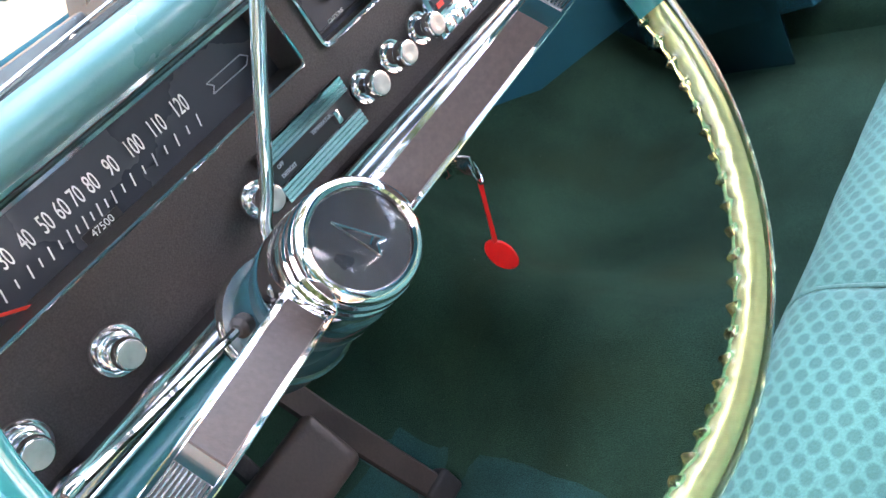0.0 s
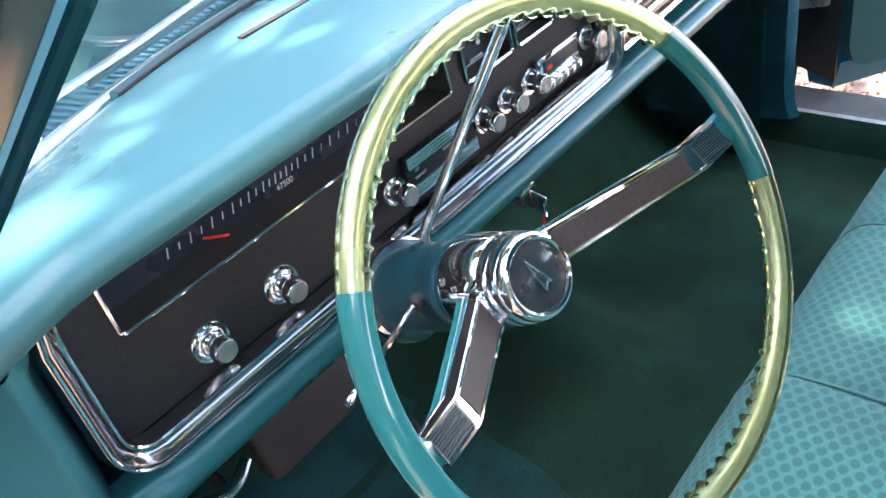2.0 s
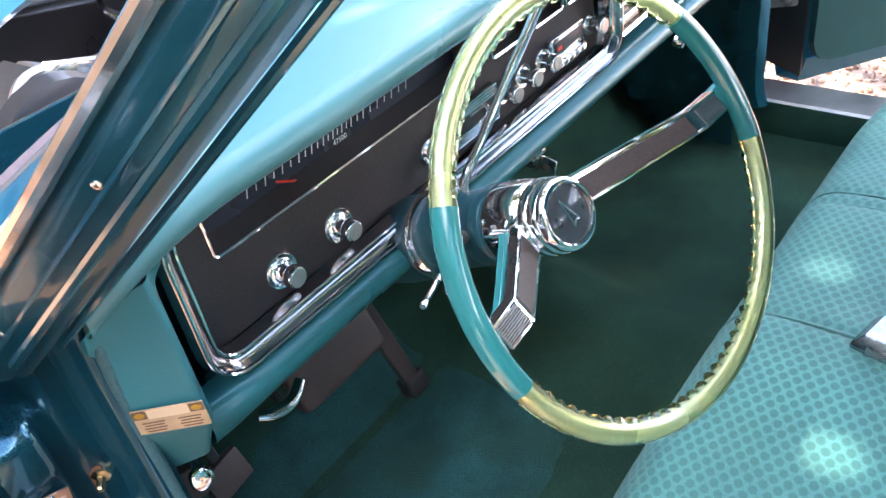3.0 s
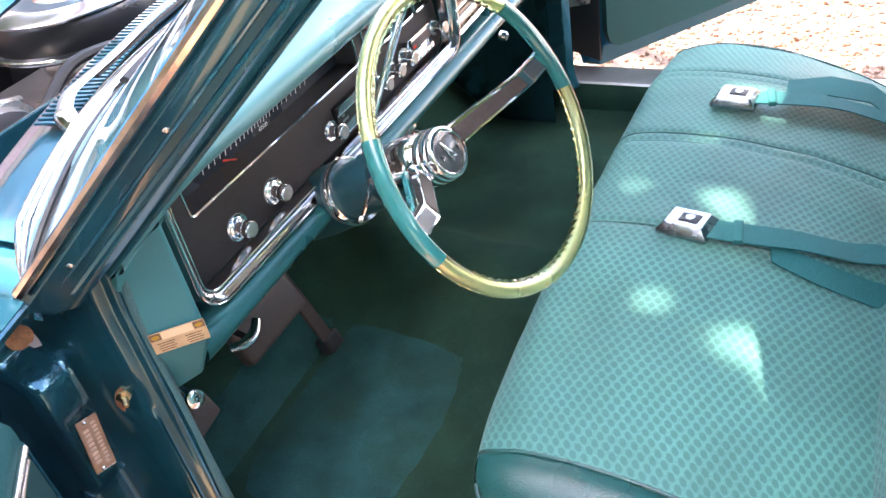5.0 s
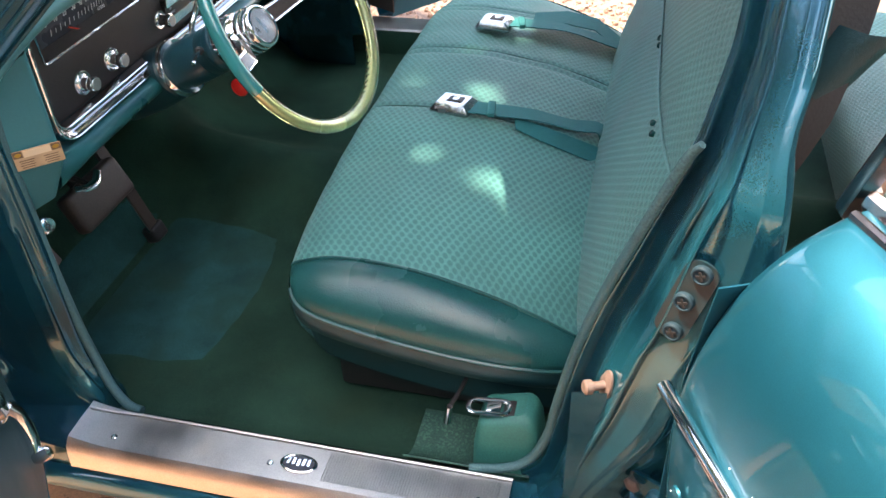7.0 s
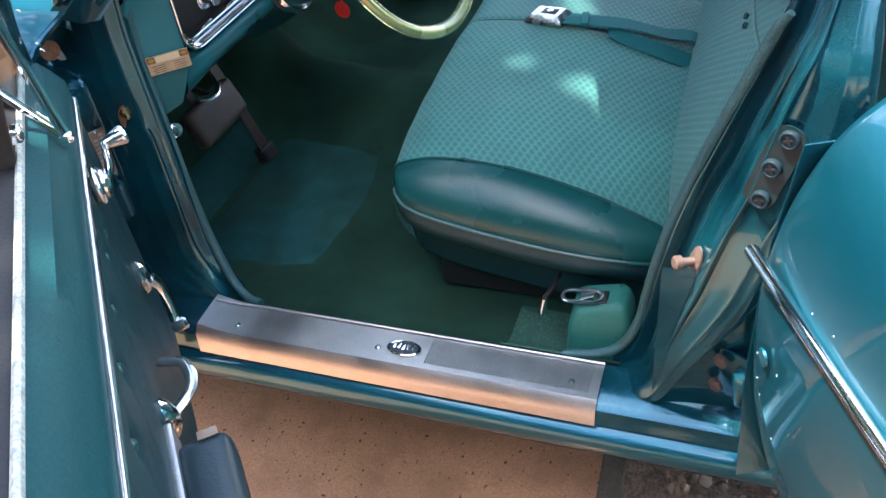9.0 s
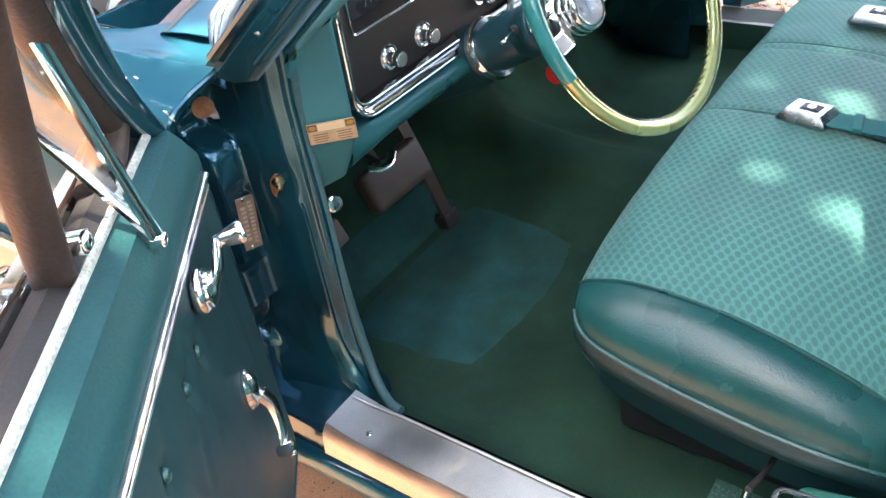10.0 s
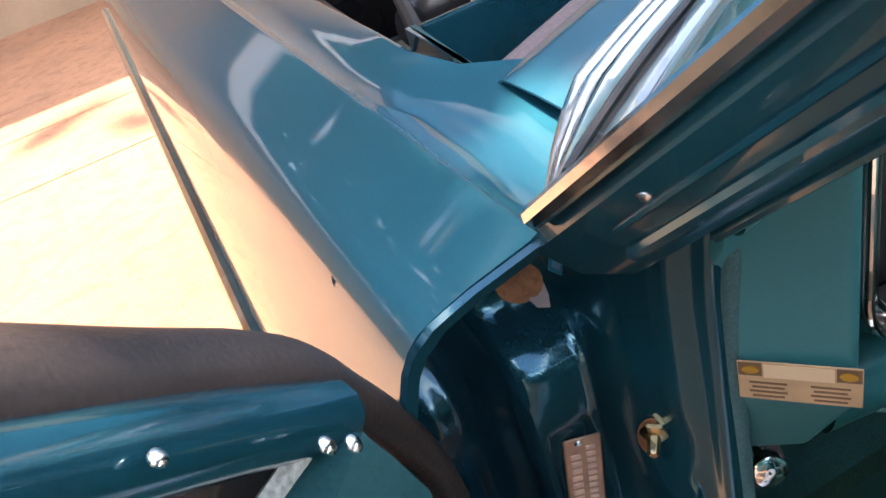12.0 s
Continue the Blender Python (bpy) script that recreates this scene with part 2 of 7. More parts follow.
CONCRETE = mat("tan_concrete", (0.47, 0.235, 0.130), rough=0.85, vary=0.16, scale=2.2, grain=0.22, grain_scale=260, bump=0.5, bump_scale=180, dirt=(0.26, 0.125, 0.065), dirt_amount=0.5, dirt_scale=14, specks=(0.075, 0.045, 0.030), speck_scale=95, speck_range=(0.66, 0.70))
TIMBER = mat("weathered_timber", (0.11, 0.085, 0.070), rough=0.85, vary=0.3, scale=15, grain=0.3, bump=0.5)
GRAVEL_BED = mat("gravel_bed", (0.20, 0.135, 0.10), rough=0.95, vary=0.4, scale=30, grain=0.6, grain_scale=160, bump=1.0, bump_scale=110)
ENGINE_BLACK = mat("engine_black", (0.016, 0.016, 0.018), rough=0.32, vary=0.15, coat=0.3)
ENGINE_METAL = mat("engine_metal", (0.40, 0.40, 0.40), rough=0.35, metal=0.9, vary=0.3, scale=20)
SMOKY = mat("dulled_chrome", (0.46, 0.45, 0.46), rough=0.14, metal=1.0, vary=0.12, scale=25, rough_vary=0.06)
RIM_DARK = mat("warm_reflecting_trim", (0.34, 0.31, 0.31), rough=0.2, metal=1.0, vary=0.15, scale=20)
BUCKLE = mat("satin_buckle_metal", (0.40, 0.42, 0.43), rough=0.24, metal=1.0, vary=0.1, scale=40)
TAN = mat("tan_door_pad", (0.30, 0.21, 0.15), rough=0.5)


# ---- mesh helpers ----
def link(bm, name, material, parent=None, label="", sharp=38):
    bmesh.ops.recalc_face_normals(bm, faces=bm.faces)
    for f in bm.faces:
        f.smooth = True
    for e in bm.edges:
        e.smooth = len(e.link_faces) == 2 and e.calc_face_angle(0) < radians(sharp)
    me = bpy.data.meshes.new(name)
    bm.to_mesh(me)
    bm.free()
    me.materials.append(material)
    ob = new(name, me)
    if parent is not None:
        ob.parent = parent
    if label:
        ob["label"] = label
    return ob


def part(name, bm, material, parent, label="", sharp=38):
    """Links a bmesh as one mesh under a thing or a part."""
    return link(bm, name, material, parent, label, sharp)


def thing(name, label, category, group="", kind="", at=(0, 0, 0)):
    ob = new(name)
    ob.empty_display_size = 0.05
    ob.location = at
    return tagged(ob, label, category, group, kind)


def V(*a):
    return Vector(a)


def curve_points(pts, n=24, closed=False):
    """A smooth line through the given points."""
    pts = [Vector(p) for p in pts]
    k, out = len(pts), []
    segs = k if closed else k - 1
    for i in range(segs):
        if closed:
            a, b, c, d = pts[i - 1], pts[i], pts[(i + 1) % k], pts[(i + 2) % k]
        else:
            b, c = pts[i], pts[i + 1]
            a = pts[i - 1] if i else b * 2 - c
            d = pts[i + 2] if i + 2 < k else c * 2 - b
        m = max(2, round(n / segs))
        for j in range(m):
            s = j / m
            out.append(0.5 * (2 * b + (c - a) * s + (2 * a - 5 * b + 4 * c - d) * s * s + (3 * b - a - 3 * c + d) * s ** 3))
    if not closed:
        out.append(pts[-1])
    return out


def tube(pts, r, sides=10, closed=False, flat=1.0, up=None, caps=True, bm=None):
    """A round or flattened bar along a line; r is a radius or a list of radii."""
    bm = bm or bmesh.new()
    pts = [Vector(p) for p in pts]
    k = len(pts)
    rs = r if isinstance(r, (list, tuple)) else [r] * k
    rings, last = [], None
    for i, p in enumerate(pts):
        d = (pts[(i + 1) % k] - pts[i - 1]) if closed else (pts[min(i + 1, k - 1)] - pts[max(i - 1, 0)])
        d.normalize()
        ref = Vector(up) if up else (last or (V(0, 0, 1) if abs(d.z) < 0.9 else V(0, 1, 0)))
        a = (ref - d * ref.dot(d)).normalized()
        if not up:
            last = a
        b = d.cross(a)
        rings.append([bm.verts.new(p + (a * math.cos(q) * flat + b * math.sin(q)) * rs[i]) for q in [2 * math.pi * j / sides for j in range(sides)]])
    for i in range(k if closed else k - 1):
        x, y = rings[i], rings[(i + 1) % k]
        for j in range(sides):
            bm.faces.new((x[j], x[(j + 1) % sides], y[(j + 1) % sides], y[j]))
    if caps and not closed:
        bm.faces.new(rings[0][::-1])
        bm.faces.new(rings[-1])
    return bm


def sheet(rows, thick=0.0, bm=None, closed=False):
    """A surface through rows of points; thick gives it a back and edges."""
    bm = bm or bmesh.new()
    vs = [[bm.verts.new(p) for p in row] for row in rows]
    fs = []
    for a, b in zip(vs, vs[1:]):
        n = len(a)
        for j in range(n if closed else n - 1):
            fs.append(bm.faces.new((a[j], a[(j + 1) % n], b[(j + 1) % n], b[j])))
    if thick:
        bmesh.ops.recalc_face_normals(bm, faces=fs)
        bmesh.ops.solidify(bm, geom=fs, thickness=thick)
    return bm


def prism(outline, low, high, axis="z", bm=None):
    """A flat outline of (a, b) pairs pushed from low to high along an axis."""
    bm = bm or bmesh.new()
    put = {"z": lambda a, b, c: (a, b, c), "y": lambda a, b, c: (a, c, b), "x": lambda a, b, c: (c, a, b)}[axis]
    lo = [bm.verts.new(put(a, b, low)) for a, b in outline]
    hi = [bm.verts.new(put(a, b, high)) for a, b in outline]
    n = len(outline)
    bm.faces.new(lo[::-1])
    bm.faces.new(hi)
    for i in range(n):
        bm.faces.new((lo[i], lo[(i + 1) % n], hi[(i + 1) % n], hi[i]))
    return bm


def block(size, m=Matrix(), bevel=0.004, segments=2, bm=None):
    """A box with rounded edges at a pose."""
    out = bmesh.new()
    bmesh.ops.create_cube(out, size=1, matrix=Matrix.Diagonal((*size, 1)))
    if bevel:
        bmesh.ops.bevel(out, geom=out.edges[:], offset=bevel, segments=segments, profile=0.6, affect="EDGES")
    bmesh.ops.transform(out, matrix=m, verts=out.verts)
    if bm is None:
        return out
    me = bpy.data.meshes.new("tmp")
    out.to_mesh(me)
    out.free()
    bm.from_mesh(me)
    bpy.data.meshes.remove(me)
    return bm


def frame_at(origin, zdir, xhint=(1, 0, 0)):
    """A pose whose z axis points along zdir."""
    z = Vector(zdir).normalized()
    x = Vector(xhint)
    x = (x - z * x.dot(z)).normalized()
    y = z.cross(x)
    return Matrix(((x.x, y.x, z.x, origin[0]), (x.y, y.y, z.y, origin[1]), (x.z, y.z, z.z, origin[2]), (0, 0, 0, 1)))


def lathe(profile, m=Matrix(), sides=28, flutes=0, depth=0.0, bm=None):
    """A turned form from (radius, height) pairs about the pose's z axis."""
    bm = bm or bmesh.new()
    rings = []
    for r, h in profile:
        ring = []
        for j in range(sides):
            q = 2 * math.pi * j / sides
            rr = r * (1 + depth * math.cos(flutes * q)) if flutes else r
            ring.append(bm.verts.new(m @ V(rr * math.cos(q), rr * math.sin(q), h)))
        rings.append(ring)
    for a, b in zip(rings, rings[1:]):
        for j in range(sides):
            bm.faces.new((a[j], a[(j + 1) % sides], b[(j + 1) % sides], b[j]))
    bm.faces.new(rings[0][::-1])
    bm.faces.new(rings[-1])
    return bm


def rounded(w, h, r, n=5):
    """The outline of a rectangle with rounded corners, about its middle."""
    out = []
    for cx, cy, a in ((w / 2 - r, h / 2 - r, 0), (-w / 2 + r, h / 2 - r, 90), (-w / 2 + r, -h / 2 + r, 180), (w / 2 - r, -h / 2 + r, 270)):
        for i in range(n + 1):
            q = radians(a + 90 * i / n)
            out.append((cx + r * math.cos(q), cy + r * math.sin(q)))
    return out


def writing(text, size, m, material, name, parent, squeeze=1.0):
    """Flat lettering from the built-in font, as a mesh."""
    cu = bpy.data.curves.new(name, "FONT")
    cu.body, cu.size, cu.align_x, cu.align_y, cu.extrude = text, size, "CENTER", "CENTER", 0.0003
    tmp = bpy.data.objects.new(name, cu)
    scene.collection.objects.link(tmp)
    bpy.context.view_layer.update()
    me = bpy.data.meshes.new_from_object(tmp.evaluated_get(bpy.context.evaluated_depsgraph_get()))
    bpy.data.objects.remove(tmp)
    bpy.data.curves.remove(cu)
    me.transform(m @ Matrix.Diagonal((squeeze, 1, 1, 1)))
    me.materials.clear()
    me.materials.append(material)
    ob = new(name, me)
    ob.parent = parent
    return ob


def moved(bm, m):
    bmesh.ops.transform(bm, matrix=m, verts=bm.verts)
    return bm


def lerp(a, b, s):
    return Vector(a).lerp(Vector(b), s)


# ---- ground ----
def build_ground():
    bm = bmesh.new()
    s = 400
    vs = [bm.verts.new((x, y, 0)) for x, y in ((-s, -s), (s, -s), (s, s), (-s, s))]
    bm.faces.new(vs)
    g = link(bm, "ground", GRAVEL_BED)
    tagged(g, "pinkish gravel ground around a concrete drive", "ground", kind="structure")
    # concrete drive in slabs, with open joints
    ys = [-0.50, 1.35, 3.21, 3.85, 4.30, 7.0, 9.6, 12.2]
    first = True
    for i, (a, b) in enumerate(zip(ys, ys[1:])):
        for c, d in ((-4.9, -2.55), (-2.54, 0.50)):
            bm = block((d - c - 0.008, b - a - 0.010, 0.10), pose((c + d) / 2, (a + b) / 2, -0.04), 0.004, 1)
            sl = link(bm, "driveway", CONCRETE)
            tagged(sl, "tan exposed concrete driveway slab with dark specks", "driveway", kind="structure")
    bm = block((5.3, 0.045, 0.12), pose(-2.28, -0.535, -0.045, 0, 0, 2), 0.004, 1)
    tagged(link(bm, "timber_edging", TIMBER), "weathered timber edging board set in the ground", "edging", kind="structure")


build_ground()


def gravel(name, count, x0, x1, y0, y1, seed, colours, label):
    """Loose stones as one mesh of many small rough lumps."""
    rng = random.Random(seed)
    bm = bmesh.new()
    base = bmesh.new()
    bmesh.ops.create_icosphere(base, subdivisions=1, radius=1)
    shape = [v.co.copy() for v in base.verts]
    faces = [[v.index for v in f.verts] for f in base.faces]
    base.free()
    verts, polys = [], []
    for _ in range(count):
        x, y = rng.uniform(x0, x1), rng.uniform(y0, y1)
        r = rng.uniform(0.006, 0.017)
        m = Euler((rng.uniform(0, 6), rng.uniform(0, 6), rng.uniform(0, 6))).to_matrix() @ Matrix.Diagonal((r, r * rng.uniform(0.6, 1), r * rng.uniform(0.4, 0.8)))
        off = len(verts)
        verts += [m @ (p * rng.uniform(0.85, 1.1)) + V(x, y, r * 0.35) for p in shape]
        polys += [[off + i for i in f] for f in faces]
    me = bpy.data.meshes.new(name)
    me.from_pydata(verts, [], polys)
    m = bpy.data.materials.new(name)
    m.use_nodes = True
    n, t = m.node_tree.nodes, m.node_tree
    geo, ramp = n.new("ShaderNodeNewGeometry"), n.new("ShaderNodeValToRGB")
    t.links.new(geo.outputs["Random Per Island"], ramp.inputs[0])
    while len(ramp.color_ramp.elements) < len(colours):
        ramp.color_ramp.elements.new(0.5)
    for i, c in enumerate(colours):
        ramp.color_ramp.elements[i].position = i / (len(colours) - 1)
        ramp.color_ramp.elements[i].color = (*c, 1)
    t.links.new(ramp.outputs[0], n["Principled BSDF"].inputs["Base Color"])
    n["Principled BSDF"].inputs["Roughness"].default_value = 0.8
    me.materials.append(m)
    tagged(new(name, me), label, "gravel", kind="stuff")


gravel("gravel_bed_rear", 5200, -1.9, 0.3, -1.75, -0.57, 3, ((0.10, 0.065, 0.045), (0.28, 0.17, 0.11), (0.40, 0.30, 0.22), (0.18, 0.12, 0.09)), "loose brown gravel beside the timber edging")
gravel("gravel_drive", 9000, 0.55, 3.2, -1.2, 1.6, 4, ((0.19, 0.11, 0.075), (0.36, 0.24, 0.18), (0.28, 0.165, 0.115), (0.44, 0.32, 0.26)), "loose pinkish gravel beside the car")


# ---- car body ----
body = thing("sedan", "teal metallic vintage sedan with its doors open", "car")


def bump_at(x, z, cx, cz, sx, sz):
    return math.exp(-((x - cx) / sx) ** 2 - ((z - cz) / sz) ** 2)


def step(a, b, v):
    q = min(1.0, max(0.0, (v - a) / (b - a)))
    return q * q * (3 - 2 * q)


def ridge_x(y):
    return -0.795 - 0.050 * (y - 0.16)


def side_x(y):
    return -0.957 - 0.012 * (y - 0.5)


def fender(side):
    """Wing from the bonnet gap over the crease and the rounded shoulder down to the wheel side."""
    rows = []
    ys = [0.283, 0.31, 0.345, 0.38, 0.42, 0.46, 0.50, 0.55, 0.62, 0.70] + [0.80 + 0.10 * i for i in range(17)] + [2.50, 2.56, 2.60]
    for y in ys:
        r, s = ridge_x(y), side_x(y)
        e = max(-0.888 - 0.047 * (y - 0.3), s + 0.030)
        k = min(1.0, max(0.0, (y - 0.283) / 0.13))
        under = 0.055 * step(0.30, 0.36, y) * step(0.57, 0.51, y)      # tucked below the cowl
        inn = r + 0.012 + 0.085 * k - 0.012 * step(0.40, 0.55, y) + under
        fade = max(0.0, (y - 2.2) / 0.40)
        sink = 0.012 * step(0.85, 0.45, y)                              # hollow between crease and cowl
        pts = [(inn + 0.004 * k, 0.895 if k > 0.5 else 0.912), (inn, 0.9135), (inn - 0.006 * k, 0.9165), (lerp((inn, 0, 0), (r, 0, 0), 0.45).x, 0.9150 - sink), (lerp((inn, 0, 0), (r, 0, 0), 0.75).x, 0.9175 - 0.8 * sink), (r + 0.007, 0.9255 - 0.2 * sink), (r + 0.002, 0.9306), (r - 0.0005, 0.9318),
               (r - 0.005, 0.9295), (r - 0.045, 0.9205), (e + 0.018, 0.9125), (e + 0.009, 0.9085), (e + 0.002, 0.9020), (e - 0.004, 0.8920), (e - 0.010, 0.8740)]
        for z in (0.84, 0.79, 0.74, 0.70, 0.665):
            q = (0.875 - z) / 0.21
            pts.append((e - 0.010 + (s - e + 0.010) * (1 - (1 - q) ** 1.6), z))
        pts += [(s + 0.002, 0.60), (s + 0.018, 0.46), (s + 0.05, 0.30)]
        rows.append([(side * -x, y, z - 0.07 * fade ** 2) for x, z in pts])
    return sheet(rows, 0.0025)


part("fender", fender(-1), PAINT, body, "teal metallic front fender with a raised crease")
part("fender", fender(1), PAINT, body)
# the turned-in rear lip of the near fender
lip = [(-0.800, 0.2825, 0.9295), (-0.847, 0.2825, 0.9195), (-0.872, 0.2825, 0.9115), (-0.886, 0.2825, 0.9015), (-0.893, 0.2825, 0.891), (-0.899, 0.2825, 0.875), (-0.918, 0.2825, 0.82), (-0.940, 0.2825, 0.74), (-0.954, 0.2825, 0.665), (-0.951, 0.2825, 0.60), (-0.936, 0.2825, 0.46), (-0.905, 0.2825, 0.30)]
part("fender_lip", sheet([lip, [(x + 0.002, y - 0.003, z - 0.002) for x, y, z in lip], [(x + 0.008, y - 0.001, z - 0.008) for x, y, z in lip], [(x + 0.014, y + 0.020, z - 0.012) for x, y, z in lip]], 0.0), JAMB, body)
# side moulding on the fender
mould = [(side_x(y) - 0.007, y, 0.665) for y in (0.30, 0.6, 0.9, 1.2, 1.6, 2.0, 2.4)]
part("side_moulding", tube(mould, 0.010, 8, flat=1.3), WORN, body, "narrow chrome side moulding")


def base_y(x):
    """Line on which the windscreen meets the cowl."""
    return 0.288 + 0.272 * (1 - abs(x / 0.775) ** 2.2)


def cowl():
    rows = []
    for i in range(49):
        x = -0.712 + 1.424 * i / 48
        a = abs(x) / 0.72
        y0, y1 = base_y(x) + 0.02, max(base_y(x) + 0.06, 0.74 - 0.24 * a ** 1.5)
        crown = 0.9175 + 0.0205 * (1 - a * a)
        row = [(x, y0 + (y1 - y0) * s, crown + 0.004 * math.sin(s * math.pi) - 0.004 * s) for s in (0, 0.2, 0.4, 0.6, 0.8, 0.94)]
        row += [(x, y1, crown - 0.007), (x, y1 + 0.003, crown - 0.013), (x, y1, 0.86), (x, y1 + 0.002, 0.45)]
        rows.append(row)
    return sheet(rows, 0.002)


part("cowl", cowl(), PAINT, body, "teal cowl panel below the windscreen")
# air intake grille: narrow cross slats in a sunk bed
bed = []
for i in range(33):
    x = -0.500 + 1.0 * i / 32
    a = abs(x) / 0.72
    y1 = 0.74 - 0.24 * a ** 1.5
    bed.append([(x, y1 - 0.080, 0.9355 + 0.010 * (1 - a * a)), (x, y1 - 0.022, 0.9345 + 0.010 * (1 - a * a))])
grille = part("cowl_grille", sheet(bed, 0.001), RUBBER, body, "slatted teal air intake grille in the cowl")
slat = block((0.0052, 0.060, 0.0045), Matrix(), 0.001, 1)
slat_ob = None
for i in range(84):
    x = -0.497 + 0.012 * i
    a = abs(x) / 0.72
    y1 = 0.74 - 0.24 * a ** 1.5
    m = pose(x, y1 - 0.051, 0.9375 + 0.010 * (1 - a * a), 0, 0, -14 * x / 0.5)
    if slat_ob is None:
        slat_ob = part("slat", slat, PAINT, grille)
        slat_ob.matrix_world = m
    else:
        ob = new("slat", slat_ob.data)
        ob.parent = grille
        ob.matrix_world = m

# grey seal strip along the front of the cowl
strip = []
for i in range(41):
    x = -0.69 + 1.38 * i / 40
    a = abs(x) / 0.72
    y1 = 0.74 - 0.24 * a ** 1.5
    z1 = 0.909 + 0.017 * (1 - a * a)
    strip.append([(x, y1 + 0.003, z1), (x, y1 + 0.014, z1 + 0.003), (x, y1 + 0.026, z1 - 0.002), (x, y1 + 0.030, z1 - 0.02)])
part("cowl_seal", sheet(strip, 0.002), mat("mauve_grey_seal", (0.13, 0.10, 0.10), rough=0.7, vary=0.2, grain=0.2), body, "faded grey hood seal on the cowl edge")

# wiper arm parked along the glass
wiper = thing("wiper_arm", "flat brushed metal windscreen wiper arm", "wiper")
arm = [(-0.497, 0.522, 0.958), (-0.470, 0.532, 0.972), (-0.439, 0.540, 0.974), (-0.33, 0.562, 0.976), (-0.20, 0.598, 0.978), (0.0, 0.628, 0.982)]
part("arm", tube(curve_points(arm, 26), [0.0135 - 0.00028 * i for i in range(28)][:27], 8, flat=0.28, up=(0, 0, 1)), BRUSHED, wiper)
part("pivot", lathe([(0.016, -0.03), (0.016, 0.0), (0.012, 0.006), (0.004, 0.008)], frame_at((-0.494, 0.524, 0.957), (0, 0.35, 0.94)), 18), WORN, wiper)
part("blade", tube([(-0.40, 0.548, 0.966), (-0.2, 0.592, 0.970), (0.05, 0.632, 0.974)], 0.004, 6), RUBBER, wiper)


def hood():
    """The raised bonnet, hinged at the cowl."""
    rows = []
    for i in range(33):
        u = -1 + 2 * i / 32
        row = []
        for j in range(11):
            v = j / 10
            run = 1.30 * v
            bow = (1 - u * u)
            row.append((u * (0.70 + 0.05 * v), 0.742 + 0.085 * bow + run * 0.58, 0.922 + 0.118 * bow * (1 - 0.35 * v) + run * 0.82))
        rows.append(row)
    return sheet(rows, 0.022)


part("hood", hood(), PAINT, body, "raised teal hood over the engine bay")


# windscreen post: outer bright moulding, painted post, inner pad
POST_LOW, POST_HIGH = V(-0.800, 0.274, 0.938), V(-0.640, -0.185, 1.370)


def post_line(off_x, off_y, off_z, a=-0.03, b=1.0, n=14):
    return [lerp(POST_LOW, POST_HIGH, a + (b - a) * i / n) + V(off_x, off_y, off_z) for i in range(n + 1)]


part("windscreen_pillar", sheet([post_line(0.004, 0.012, 0.006), post_line(0.000, -0.004, -0.004), post_line(0.014, -0.022, -0.016), post_line(0.036, -0.037, -0.020), post_line(0.060, -0.032, -0.011), post_line(0.070, -0.007, 0.010), post_line(0.044, 0.015, 0.022), post_line(0.004, 0.012, 0.006)], 0.0), JAMB, body, "dark teal painted windscreen pillar")
part("pillar_edge_moulding", tube(post_line(-0.003, 0.006, 0.006, 0.0), 0.0066, 8, flat=1.0), WORN, body, "worn bright metal pillar moulding")
for p in [post_line(0.007, -0.011, -0.009, s, 1.0)[0] for s in (0.10, 0.41, 0.66)]:
    part("screw", lathe([(0.0040, -0.012), (0.0040, 0.001), (0.0026, 0.0022), (0.001, 0.0024)], frame_at(p, (-0.70, -0.55, -0.45)), 14), WORN, body)
part("pillar_ridge", tube(post_line(0.018, -0.026, -0.018, 0.03), 0.0045, 8), JAMB, body)
part("pillar_ridge", tube(post_line(0.044, -0.039, -0.021, 0.05), 0.0036, 8), JAMB, body)
part("drip_channel", tube(post_line(0.008, -0.016, -0.011, 0.05), 0.0020, 6), JAMB, body)


PILLAR_LINE = ((-0.700, 0.335), (-0.706, 0.264), (-0.712, 0.252), (-0.720, 0.248), (-0.728, 0.250), (-0.734, 0.257), (-0.740, 0.262), (-0.747, 0.269), (-0.754, 0.283), (-0.760, 0.297), (-0.765, 0.318),
               (-0.770, 0.352), (-0.778, 0.366), (-0.790, 0.366), (-0.806, 0.366), (-0.824, 0.368), (-0.838, 0.384), (-0.852, 0.412), (-0.870, 0.420), (-0.884, 0.416), (-0.893, 0.400), (-0.897, 0.385))


